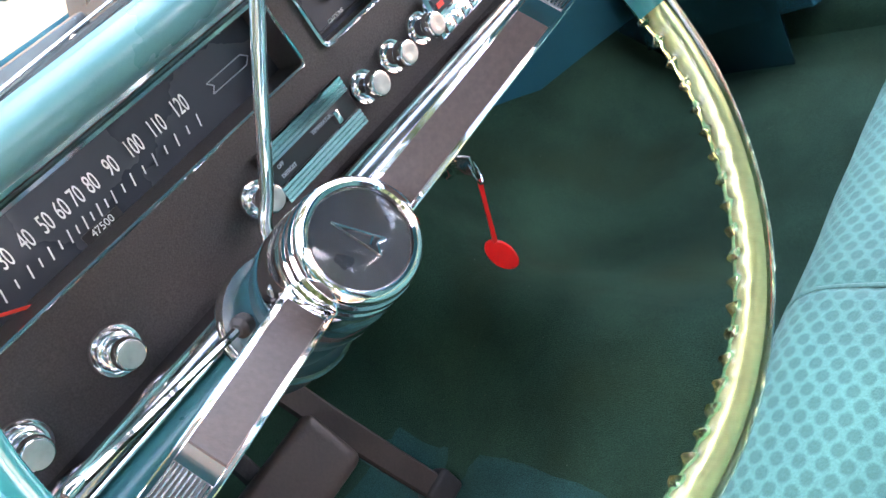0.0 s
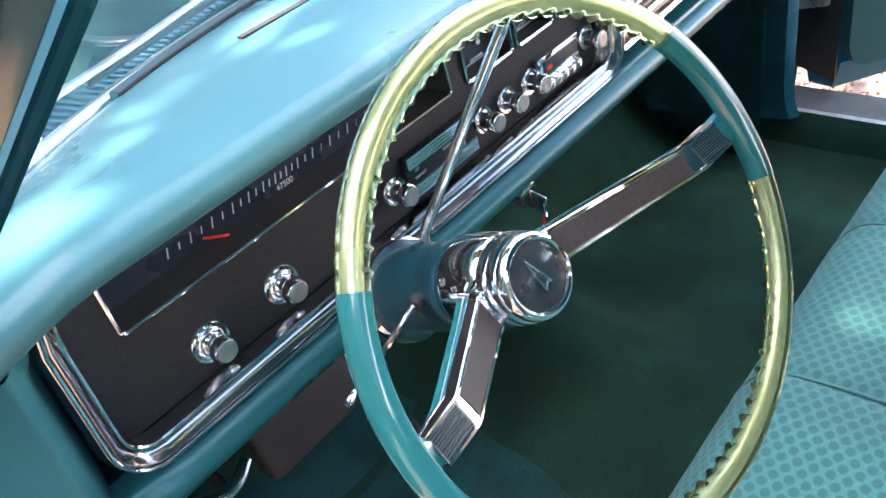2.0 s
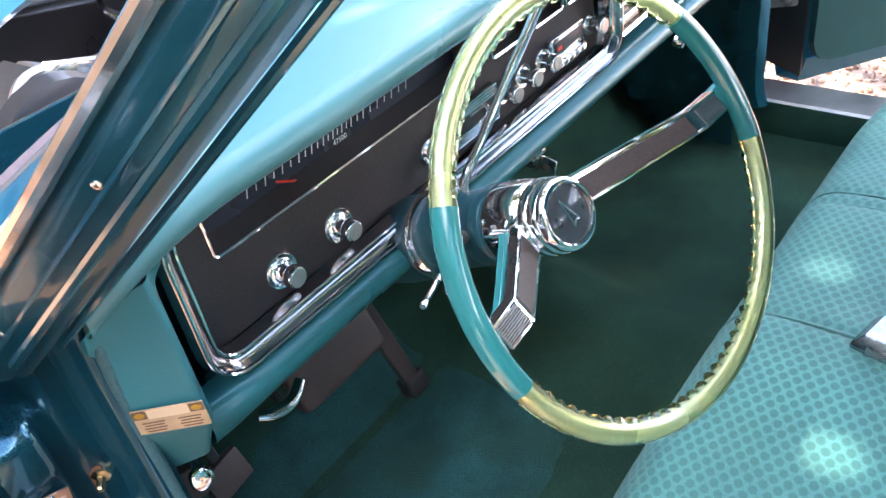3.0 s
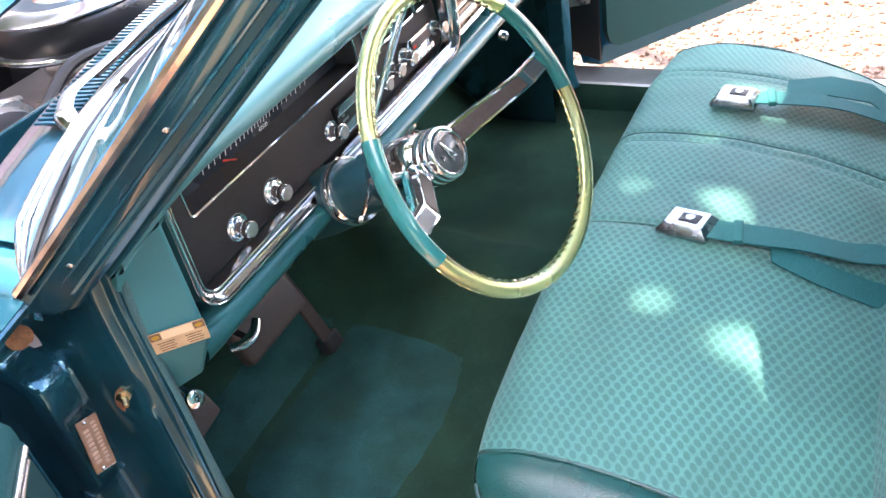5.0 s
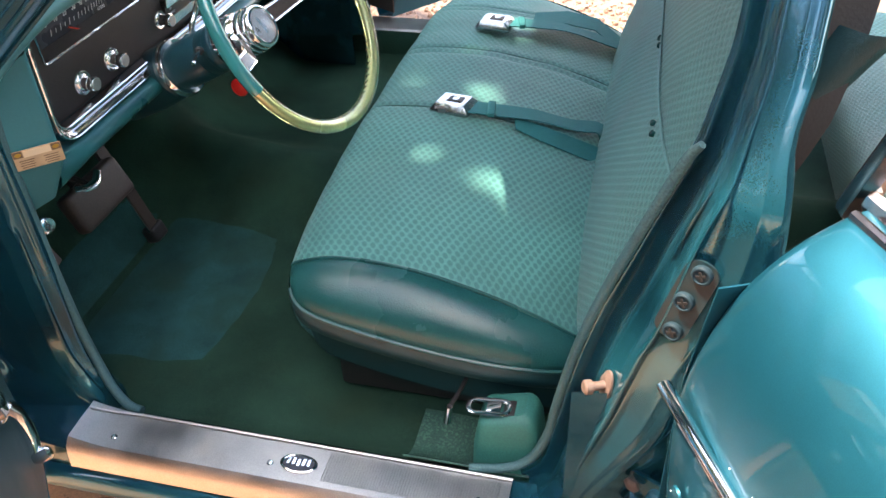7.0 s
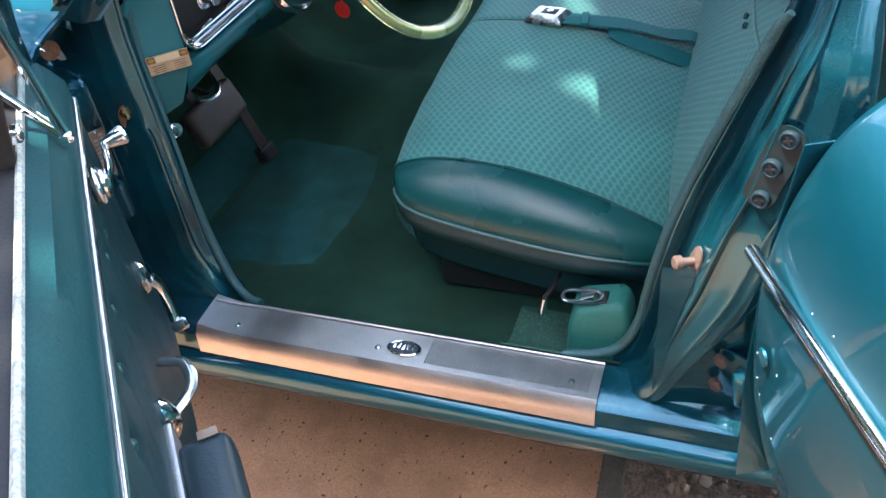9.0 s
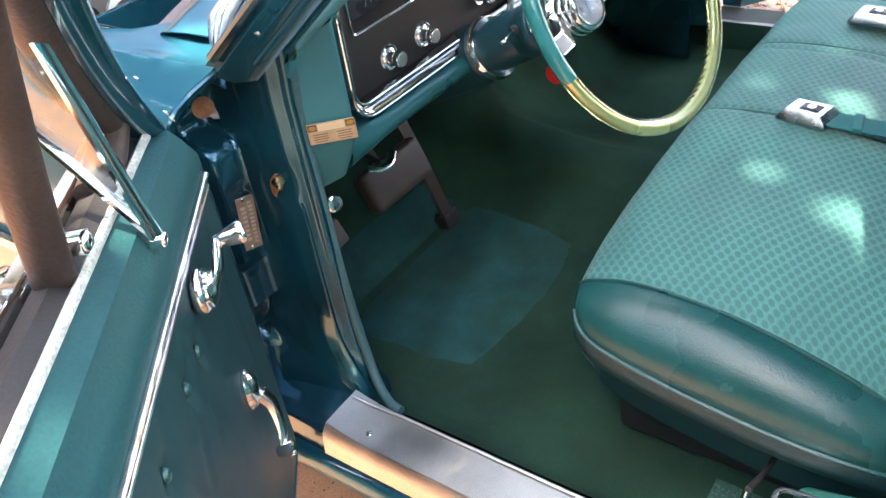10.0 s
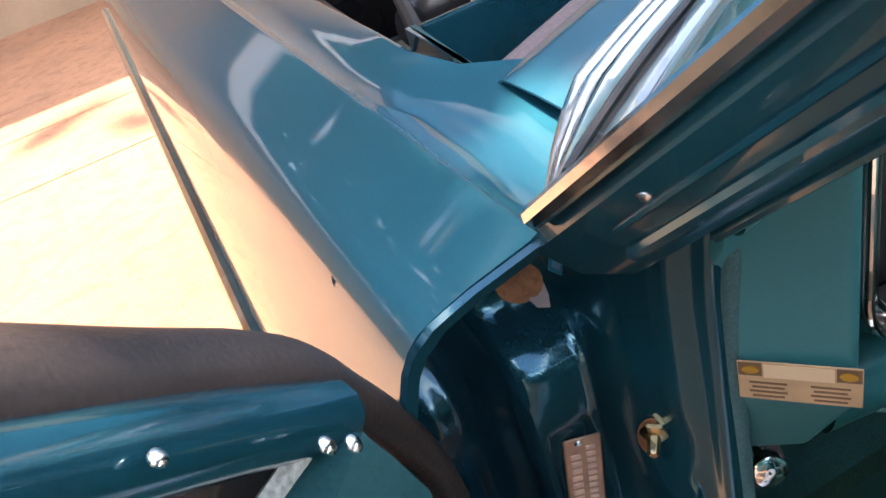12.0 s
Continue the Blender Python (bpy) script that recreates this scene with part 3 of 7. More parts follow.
def jamb_y(x, y, z):
    """Depth of the pressed jamb at a place of its cross section."""
    low = step(0.50, 0.335, z) ** 1.6
    foot = 0.222 + 0.14 * step(-0.762, -0.800, x)
    out = y + (min(y, foot) - y) * low - 0.008 * step(0.85, 0.95, z) * step(-0.80, -0.76, x)
    # rounded bulge with a flat for the plate, and the flat box under it
    wide = step(-0.834, -0.822, x) * step(-0.764, -0.776, x)
    out -= 0.046 * wide * step(0.838, 0.800, z) * step(0.615, 0.640, z)
    out += 0.007 * step(-0.816, -0.812, x) * step(-0.778, -0.782, x) * step(0.752, 0.744, z) * step(0.632, 0.640, z)
    out -= 0.030 * wide * step(0.625, 0.612, z) * step(0.535, 0.550, z)
    # second bulge that runs outward from it
    out -= 0.030 * bump_at(x, z, -0.868, 0.735, 0.026, 0.045)
    # upper shelf below the fender and the deep hollow beside it
    out += 0.020 * bump_at(x, z, -0.855, 0.80, 0.030, 0.030)
    out -= 0.030 * step(0.845, 0.875, z) * step(-0.832, -0.815, x) * step(-0.765, -0.785, x)
    # pressed seat of the switch and the flange below it
    out += 0.006 * bump_at(x, z, -0.7535, 0.740, 0.010, 0.028)
    out -= 0.006 * step(0.715, 0.690, z) * step(-0.762, -0.756, x) * step(-0.740, -0.746, x)
    # round drain hole low down
    out += 0.035 * bump_at(x, z, -0.800, 0.485, 0.016, 0.020)
    return out


def hinge_pillar():
    """The pressed jamb that the front door hangs on, from welt to fender."""
    line = curve_points([(x, y, 0) for x, y in PILLAR_LINE], 88)
    zs = [0.318 + 0.0080 * i for i in range(80)]
    rows = []
    for z in zs:
        rows.append([(p.x, jamb_y(p.x, p.y, z), min(z, 0.906 + (p.x + 0.79) * 0.12) if p.x < -0.752 else z) for p in line])
    return sheet(rows, 0.0)


part("hinge_pillar", hinge_pillar(), JAMB, body, "dark teal pressed steel door jamb")
part("welt", tube(curve_points([(-0.690, 0.165, 1.01), (-0.706, 0.222, 0.955), (-0.714, 0.245, 0.90), (-0.716, 0.252, 0.80), (-0.716, 0.254, 0.65), (-0.717, 0.250, 0.53), (-0.719, 0.243, 0.465), (-0.725, 0.230, 0.415), (-0.737, 0.210, 0.382), (-0.752, 0.178, 0.364), (-0.757, 0.150, 0.361)], 60), 0.0078, 10), WELT, body, "worn grey-green door opening welt")


def sill():
    rows = []
    for i in range(31):
        y = 0.44 - 1.30 * i / 30
        end = max(0, (y - 0.18) / 0.10)
        k = 0.012 * min(1, end) ** 2
        rows.append([(-0.735, y, 0.30), (-0.752, y, 0.346 + k), (-0.762, y, 0.356 + k), (-0.835, y, 0.352 + k), (-0.846, y, 0.345 + k), (-0.850, y, 0.318), (-0.850, y, 0.300)])
    return sheet(rows, 0.003)


part("sill", sill(), JAMB, body, "dark teal painted door sill and rocker")


rock = [[(-0.848, y, 0.313), (-0.858, y, 0.311), (-0.866, y, 0.304), (-0.870, y, 0.292), (-0.868, y, 0.276), (-0.855, y, 0.250), (-0.80, y, 0.215)] for y in [0.44 - 1.30 * i / 24 for i in range(25)]]
part("rocker", sheet(rock, 0.003), PAINT, body, "teal metallic rocker below the sill")


def scuff_plate():
    rows = []
    for i in range(29):
        y = 0.232 - 0.700 * i / 28
        end = max(0, (y - 0.15) / 0.08)
        k = 0.012 * min(1, end) ** 2
        rows.append([(-0.757 - 0.010 * min(1, end), y, 0.352 + k), (-0.764, y, 0.3622 + k), (-0.800, y, 0.3622 + k), (-0.838, y, 0.3605 + k), (-0.850, y, 0.348 + k), (-0.8535, y, 0.332 + k * 0.5), (-0.856, y, 0.320)])
    ob = part("scuff_plate", sheet(rows, 0.0012), BRUSHED, body, "ribbed aluminium sill scuff plate with a small oval badge")
    bm = bmesh.new()
    for i in range(64):
        y = -0.452 + 0.0042 * i
        tube([(-0.776, y, 0.3632), (-0.828, y, 0.3624)], 0.0008, 4, bm=bm)
    ribs_ob = part("rib_field", bm, BRUSHED, ob)
    ribs_ob["kind"] = "stuff"
    part("bead", tube([(-0.768 - 0.010 * min(1, max(0, (y - 0.15) / 0.08)), y, 0.3632 + 0.012 * min(1, max(0, (y - 0.15) / 0.08)) ** 2) for y in [0.228 - 0.696 * i / 24 for i in range(25)]], 0.0035, 8), BRUSHED, ob)
    m = pose(-0.806, -0.145, 0.3630) @ Matrix.Diagonal((0.72, 1.28, 1, 1))
    part("badge", lathe([(0.0235, 0), (0.0235, 0.0018), (0.021, 0.0026), (0.0195, 0.0016), (0.0001, 0.0016)], m, 32), CHROME, ob, "oval maker's badge")
    part("badge_field", lathe([(0.019, 0.0012), (0.019, 0.0024), (0.0001, 0.0024)], m, 28), GAUGE, ob)
    bm = bmesh.new()
    for dy in (-0.016, -0.008, 0.0, 0.008, 0.016):
        block((0.012, 0.0045, 0.0008), pose(-0.806 + (0.002 if dy else 0), -0.145 + dy, 0.3661), 0, 1, bm)
    part("badge_marks", bm, CHROME, ob)
    for y in (0.165, -0.100, -0.425):
        m = pose(-0.812 if y < 0.1 else -0.817, y, 0.3618)
        part("screw", lathe([(0.0055, 0.0), (0.0055, 0.001), (0.004, 0.0026), (0.0012, 0.0028)], m, 14), WORN, ob)


scuff_plate()


def welt_y(z):
    """Where the centre pillar's front edge stands at a height."""
    pts = [(0.34, -0.470), (0.37, -0.500), (0.41, -0.512), (0.54, -0.531), (0.62, -0.547), (0.70, -0.567), (0.83, -0.612), (0.94, -0.652), (1.03, -0.672), (1.40, -0.70)]
    for (a, b), (c, d) in zip(pts, pts[1:]):
        if z <= c:
            return b + (d - b) * (z - a) / (c - a)
    return pts[-1][1]


def b_pillar():
    """The pressed centre pillar: gutter behind the welt, a broad flat, a rounded ridge and the hinge face."""
    rows = []
    for i in range(61):
        z = 0.345 + 1.02 * i / 60
        top = max(0, (z - 0.92) / 0.42)
        low = max(0, (0.46 - z) / 0.12)
        dx = 0.15 * top
        y = welt_y(z)
        wide = 1 - 0.45 * min(1, top * 2)
        foot = step(0.62, 0.37, z)
        slim = (1 - 0.42 * step(0.72, 0.92, z)) * (1 - 0.35 * foot)
        deep = (1 - 0.75 * min(1, low)) * (1 - 0.45 * step(0.93, 1.05, z))
        rear = (1 - 0.47 * step(0.80, 1.0, z)) * (1 - 0.48 * foot)
        fold = math.exp(-((z - 0.905) / 0.040) ** 2)          # the twisted crease below the window line
        fold_2 = math.exp(-((z - 0.845) / 0.035) ** 2)
        prof = [(-0.700, -0.115), (-0.722, -0.004), (-0.733, 0.000), (-0.741, -0.004), (-0.744 + 0.006 * deep, -0.014), (-0.744 + 0.014 * deep, -0.022), (-0.756 + 0.010 * deep, -0.028), (-0.772 - 0.010 * fold, -0.032), (-0.783 - 0.014 * fold, -0.037),
                (-0.790 - 0.006 * fold, -0.042 - 0.004 * fold), (-0.797 + 0.012 * fold_2, -0.0465), (-0.804 + 0.014 * fold_2, -0.051), (-0.812 - 0.002 * deep, -0.0545), (-0.8175 - 0.004 * deep, -0.058), (-0.8185 - 0.003 * deep, -0.0625), (-0.8165, -0.067),
                (-0.8180, -0.072), (-0.8235, -0.086), (-0.8320, -0.110), (-0.8330, -0.118), (-0.826, -0.132), (-0.70, -0.150)]
        row = [(-0.733 + (x + 0.733) * wide * (1 - 0.16 * foot) + dx, y + yy * (0.87 * slim if yy > -0.068 else 0.82 * rear if yy > -0.125 else rear), z) for x, yy in prof]
        rows.append(curve_points(row, 66))
    return sheet(rows, 0.0)


part("pillar_base", sheet([[(-0.815, -0.545, z), (-0.806, -0.60, z), (-0.802, -0.66, z), (-0.800, -0.86, z)] for z in (0.345, 0.40, 0.46, 0.54, 0.62)], 0.0), JAMB, body, "grimy recess behind the pillar foot")
part("centre_pillar", b_pillar(), JAMB, body, "teal painted centre door pillar with worn edges", 60)
# inner edge of the pillar, dark beside the seat back
trim_rows = []
for i in range(25):
    z = 0.36 + 0.98 * i / 24
    dx, y = 0.15 * max(0, (z - 0.92) / 0.42), welt_y(z)
    trim_rows.append([(-0.728 + dx, y - 0.004, z), (-0.715 + dx, y - 0.010, z), (-0.690 + dx, y - 0.030, z), (-0.668 + dx, y - 0.075, z), (-0.662 + dx, y - 0.14, z)])
part("pillar_trim", sheet(trim_rows, 0.0), RUBBER, body, "black inner pillar trim")
part("welt", tube(curve_points([(-0.757, -0.40, 0.361), (-0.750, -0.455, 0.367), (-0.742, -0.490, 0.388)] + [(-0.736, welt_y(z) + 0.004, z) for z in (0.44, 0.50, 0.58, 0.66, 0.74, 0.80)], 44), 0.0072, 10), WELT, body)
part("welt", tube(curve_points([(-0.736, welt_y(0.80) + 0.004, 0.80), (-0.737, welt_y(0.86) + 0.004, 0.86), (-0.739, -0.633, 0.90), (-0.744, -0.643, 0.928), (-0.750, -0.652, 0.944)], 26), [0.0070 - 0.0025 * max(0, (i - 16) / 8) for i in range(25)], 10), mat("pale_fabric_welt", (0.055, 0.125, 0.125), rough=0.85, vary=0.2, grain=0.4, bump=0.6), body, "pale cloth-covered upper welt")

# striker and hinge screws on the centre pillar
bolt = part("striker", lathe([(0.0135, 0.0), (0.0135, 0.003), (0.006, 0.004), (0.006, 0.020), (0.0095, 0.021), (0.0095, 0.029), (0.007, 0.031)], frame_at((-0.796, -0.586, 0.622), (-0.45, 0.88, 0.12)), 18), PRIMER, body, "bare metal door striker stud")
part("striker_plate", lathe([(0.021, 0.0), (0.021, 0.003), (0.017, 0.005)], frame_at((-0.796, -0.587, 0.620), (-0.45, 0.88, 0.12)) @ Matrix.Diagonal((0.62, 1.25, 1, 1)), 20), PRIMER, bolt)
for p in ((-0.8300, -0.667, 0.836), (-0.8290, -0.654, 0.797), (-0.8300, -0.648, 0.754)):
    m = frame_at(p, (-0.92, 0.40, 0.05))
    s = part("hinge_screw", lathe([(0.0115, -0.006), (0.0115, 0.001), (0.0100, 0.0026), (0.0085, 0.0028), (0.0080, 0.0012), (0.0001, 0.0012)], m, 20), SCREW, body, "cross-head hinge screw")
    bm = block((0.011, 0.0026, 0.002), m @ pose(0, 0, 0.0016, 0, 0, 30), 0, 1)
    block((0.0026, 0.011, 0.002), m @ pose(0, 0, 0.0016, 0, 0, 30), 0, 1, bm)
    part("cross_slot", bm, RUBBER, s)


def roof():
    rows = []
    for i in range(17):
        x = -0.62 + 1.24 * i / 16
        q = 1 - (x / 0.62) ** 2
        rows.append([(x, -0.10 + 0.11 * q - 0.05 * (1 - q), 1.335 + 0.02 * q), (x, -0.20 + 0.1 * q, 1.375 + 0.03 * q), (x, -0.7, 1.385 + 0.045 * q), (x, -1.3, 1.375 + 0.04 * q), (x * 1.02, -1.75, 1.30 + 0.03 * q)])
    return sheet(rows, 0.03)


part("roof", roof(), PAINT, body, "teal steel roof")


def rear_shell():
    """Quarter panels, rear window surround and parcel shelf that close the cabin behind."""
    bm = bmesh.new()
    for s in (-1, 1):
        rows = []
        for y, x0, zt in ((-1.55, 0.80, 0.93), (-1.75, 0.82, 0.94), (-2.2, 0.86, 0.93), (-3.0, 0.86, 0.90)):
            rows.append([(s * x0 * 0.93, y, zt), (s * x0 * 1.04, y, zt - 0.03), (s * (x0 + 0.10), y, 0.62), (s * (x0 + 0.06), y, 0.28)])
        sheet(rows, 0.003, bm)
        rows = [[(s * 0.62, -1.50, 1.34), (s * 0.63, -1.85, 1.28)], [(s * 0.77, -1.52, 0.93), (s * 0.76, -2.15, 0.95)]]
        sheet(rows, 0.02, bm)
    sheet([[(-0.8, -2.0, 0.95), (0.8, -2.0, 0.95)], [(-0.8, -3.0, 0.92), (0.8, -3.0, 0.92)]], 0.003, bm)
    return bm


part("rear_body", rear_shell(), PAINT, body)
part("floor_pan", sheet([[(-0.74, 0.92, 0.62), (0.74, 0.92, 0.62)], [(-0.74, 0.60, 0.276), (0.74, 0.60, 0.276)], [(-0.74, -1.7, 0.276), (0.74, -1.7, 0.276)], [(-0.74, -1.75, 0.95), (0.74, -1.75, 0.95)]], 0.004), JAMB, body)
part("firewall", block((1.38, 0.012, 0.40), pose(0, 0.712, 0.70), 0.003), JAMB, body)
for s in (-1, 1):
    part("cowl_side", sheet([[(s * 0.705, y, z) for z in (0.28, 0.6, 0.90)] for y in (0.27, 0.45, 0.72)], 0.006), JAMB, body)
part("far_sill_inner", sheet([[(0.733, 0.30, 0.29), (0.733, -1.6, 0.29)], [(0.738, 0.30, 0.36), (0.738, -1.6, 0.36)], [(0.752, 0.30, 0.389), (0.752, -1.6, 0.389)]], 0.003), CARPET, body)
part("far_sill", sheet([[(0.750, 0.30, 0.388), (0.750, -1.6, 0.388)], [(0.756, 0.30, 0.394), (0.756, -1.6, 0.394)], [(0.84, 0.30, 0.396), (0.84, -1.6, 0.396)], [(0.88, 0.30, 0.30), (0.88, -1.6, 0.30)], [(0.90, 0.30, 0.20), (0.90, -1.6, 0.20)]], 0.003), BRUSHED, body, "bright far door sill plate")
part("far_hinge_pillar", sheet([[(0.66, 0.50, z), (0.715, 0.235 - 0.03 * max(0, (0.46 - z) / 0.1) ** 2, z), (0.73, 0.225 - 0.03 * max(0, (0.46 - z) / 0.1) ** 2, z), (0.755, 0.27, z), (0.82, 0.33, z), (0.90, 0.34, z)] for z in (0.39, 0.42, 0.46, 0.6, 0.8, 0.95)], 0.003), JAMB, body)
part("far_centre_pillar", sheet([[(0.72 - k, -0.56, z), (0.80 - k, -0.58, z), (0.82 - k, -0.70, z), (0.73 - k, -0.70, z), (0.72 - k, -0.56, z)] for z, k in ((0.39, 0), (0.8, 0), (0.95, 0.02), (1.35, 0.18))], 0.0), JAMB, body)
part("far_windscreen_pillar", tube([(0.80, 0.274, 0.938), (0.72, 0.04, 1.155), (0.640, -0.185, 1.370)], 0.03, 8), JAMB, body)


# ---- windscreen ----
def windscreen_rows(off=0.0):
    rows = []
    for i in range(81):
        u = math.sin(math.pi / 2 * (-1 + 2 * i / 80))
        q = 1 - abs(u) ** 2.2
        a = V(0.775 * u, 0.288 + 0.272 * q, 0.952 + 0.006 * q)
        b = V(0.615 * u, -0.125 + 0.125 * q, 1.345 + 0.018 * q)
        rows.append([lerp(a, b, s) + V(0, off * 0.7, off * 0.7) for s in (0, 0.25, 0.5, 0.75, 1.0)])
    return rows


wind = thing("windscreen", "raked curved windscreen with bright surround trim", "windscreen")
pane = part("pane", sheet(windscreen_rows(), 0.0), GLASS, wind, "clear curved glass")
pane.visible_shadow = False
low = [r[0] for r in windscreen_rows()]
ribs = []
for i in range(61):
    x = -0.792 + 1.584 * i / 60
    k = min(1.0, max(0.0, (0.80 - abs(x)) / 0.085)) ** 0.6
    y = base_y(min(0.775, abs(x))) - (0.012 if abs(x) > 0.775 else 0)
    ribs.append([(x, y + k * d, 0.9545 - 0.010 * (1 - k) + h * (0.4 + 0.6 * k)) for d, h in ((0.004, -0.006), (0.006, 0.004), (0.010, 0.009), (0.015, 0.008), (0.018, 0.002), (0.0195, -0.006), (0.021, -0.001), (0.025, 0.004), (0.030, 0.004), (0.0335, -0.001), (0.035, -0.009), (0.037, -0.004), (0.041, 0.000), (0.046, -0.001), (0.051, -0.006), (0.055, -0.012), (0.057, -0.024))])
part("lower_moulding", sheet(ribs), WORN, wind, "wide ribbed polished windscreen moulding", sharp=70)
part("gasket", tube([p + V(0, 0.003, 0.000) for p in low], 0.0024, 6), RUBBER, wind)
part("inner_gasket", tube([p + V(0, -0.006, 0.006) for p in low[26:-26]], 0.009, 6), RUBBER, wind)
part("upper_moulding", tube([r[-1] for r in windscreen_rows()], 0.014, 8), WORN, wind)
corner = [lerp(r[0], r[-1], 0) for r in windscreen_rows()][:1]
part("side_moulding", tube(post_line(0.012, 0.010, 0.008, 0.0), 0.004, 8), CHROME, wind)


# ---- dashboard ----
dash = thing("dashboard", "teal dashboard with a black instrument panel and chrome trim", "dashboard")
PANEL_L, PANEL_R = -0.628, 0.110


def face_y(z):
    """The depth of the black panel at a height."""
    return 0.2565 + (z - 0.80) * 0.05


def front_edge(x):
    q = 1 - abs(x / 0.775) ** 2.2
    return 0.278 + 0.272 * q


def dash_lip(x):
    """Place of the pad's front lip across the car: its depth and how far it drops at the near end."""
    e = max(0.0, (-0.585 - x) / 0.150)
    return 0.184 + 0.046 * e ** 1.6, 0.070 * e ** 1.8


def dash_top():
    rows = []
    for i in range(73):
        x = -0.722 + 1.457 * i / 72
        lip, drop = dash_lip(x)
        f = max(front_edge(x) + 0.010, lip + 0.03)
        row = [(x, f, 0.952 - drop), (x, f - 0.012, 0.964 - drop), (x, lip + (f - lip) * 0.6, 0.984 - drop), (x, lip + (f - lip) * 0.3, 0.999 - drop), (x, lip + 0.025, 1.005 - drop),
               (x, lip + 0.010, 1.003 - drop), (x, lip + 0.001, 0.995 - drop), (x, lip - 0.001, 0.985 - drop), (x, lip + 0.006, 0.974 - drop), (x, lip + 0.030, 0.966 - drop), (x, face_y(0.955) + 0.03, 0.957 - 1.2 * drop)]
        rows.append(curve_points(row, 40))
    return sheet(rows, 0.0)


part("top_pad", dash_top(), DASH_TOP, dash, "pale teal dash top, bright under the windscreen", 60)


def dash_end():
    """The rounded near end of the dash: a flat field for the label, a soft ridge and the hollow beside the panel."""
    rows = []
    for j in range(25):
        s = j / 24
        row = []
        for x, y in ((-0.734, 0.330), (-0.731, 0.285), (-0.727, 0.259), (-0.722, 0.249), (-0.700, 0.227), (-0.682, 0.209), (-0.676, 0.2035), (-0.671, 0.2045), (-0.665, 0.214), (-0.659, 0.230), (-0.653, 0.246), (-0.640, 0.300)):
            lip, drop = dash_lip(x)
            low = 0.680 + 0.74 * max(0.0, x + 0.727)
            top = 0.976 - drop - (0.030 if y > 0.28 else 0.0)
            z = low + (top - low) * s
            k = max(0.0, (0.785 - z) / 0.10)                         # tucked in towards the bottom
            up = step(0.80, 1.0, s)                                  # drawn out to the lip towards the top
            yy = y + 0.055 * min(1.0, k) * (1 if y < 0.27 else 0.3)
            if y < 0.27:
                yy = yy + (min(yy, lip + 0.012) - yy) * up
            row.append((x, yy, z))
        rows.append(curve_points(row, 44))
    return sheet(rows, 0.0)


part("end_block", dash_end(), DASH_TEAL, dash, "rounded teal end of the dash with a paper label", 60)


def lower_lip():
    rows = []
    for i in range(57):
        x = -0.668 + 1.40 * i / 56
        e = max(0, (-0.60 - x) / 0.068)
        l, d = 0.016 * e ** 2, 0.020 * e ** 1.5
        row = [(x, 0.250, 0.781), (x, 0.226, 0.779), (x, 0.213 + l, 0.773), (x, 0.207 + l, 0.765 - 0.3 * d), (x, 0.208 + l, 0.756 - 0.6 * d), (x, 0.216 + l, 0.749 - d), (x, 0.235 + l, 0.746 - d), (x, 0.280, 0.748 - d), (x, 0.36, 0.750), (x, 0.45, 0.77)]
        rows.append(curve_points(row, 36))
    return sheet(rows, 0.0)


part("lower_rail", lower_lip(), DASH_METAL, dash, "dark teal rolled lower edge", 60)


# black panel with an opening for the speedometer and three square gauges
GZ0, GZ1 = 0.884, 0.951
OPENINGS = [(-0.583, -0.164, GZ0, GZ1), (-0.137, -0.052, 0.882, 0.947), (-0.043, 0.029, 0.882, 0.947), (0.037, 0.103, 0.882, 0.947)]


def panel():
    xs = sorted({PANEL_L, PANEL_R, *[o[0] for o in OPENINGS], *[o[1] for o in OPENINGS]})
    zs = sorted({0.797, 0.84, 0.882, GZ0, 0.947, GZ1, 0.962})
    bm = bmesh.new()
    grid = {}
    for x in xs:
        for z in zs:
            grid[x, z] = bm.verts.new((x, face_y(z), z))
    for a, b in zip(xs, xs[1:]):
        for c, d in zip(zs, zs[1:]):
            mx, mz = (a + b) / 2, (c + d) / 2
            if any(o[0] < mx < o[1] and o[2] < mz < o[3] for o in OPENINGS):
                continue
            bm.faces.new((grid[a, c], grid[b, c], grid[b, d], grid[a, d]))
    bmesh.ops.solidify(bm, geom=bm.faces[:], thickness=0.003)
    return bm


black = part("instrument_panel", panel(), BLACK, dash, "black textured instrument panel")


def loop_tube(x0, x1, z0, z1, r, off=-0.002, rad=0.006):
    pts = []
    for a, b in rounded(x1 - x0, z1 - z0, rad, 4):
        z = (z0 + z1) / 2 + b
        pts.append(((x0 + x1) / 2 + a, face_y(z) + off, z))
    return tube(pts, r, 6, closed=True)


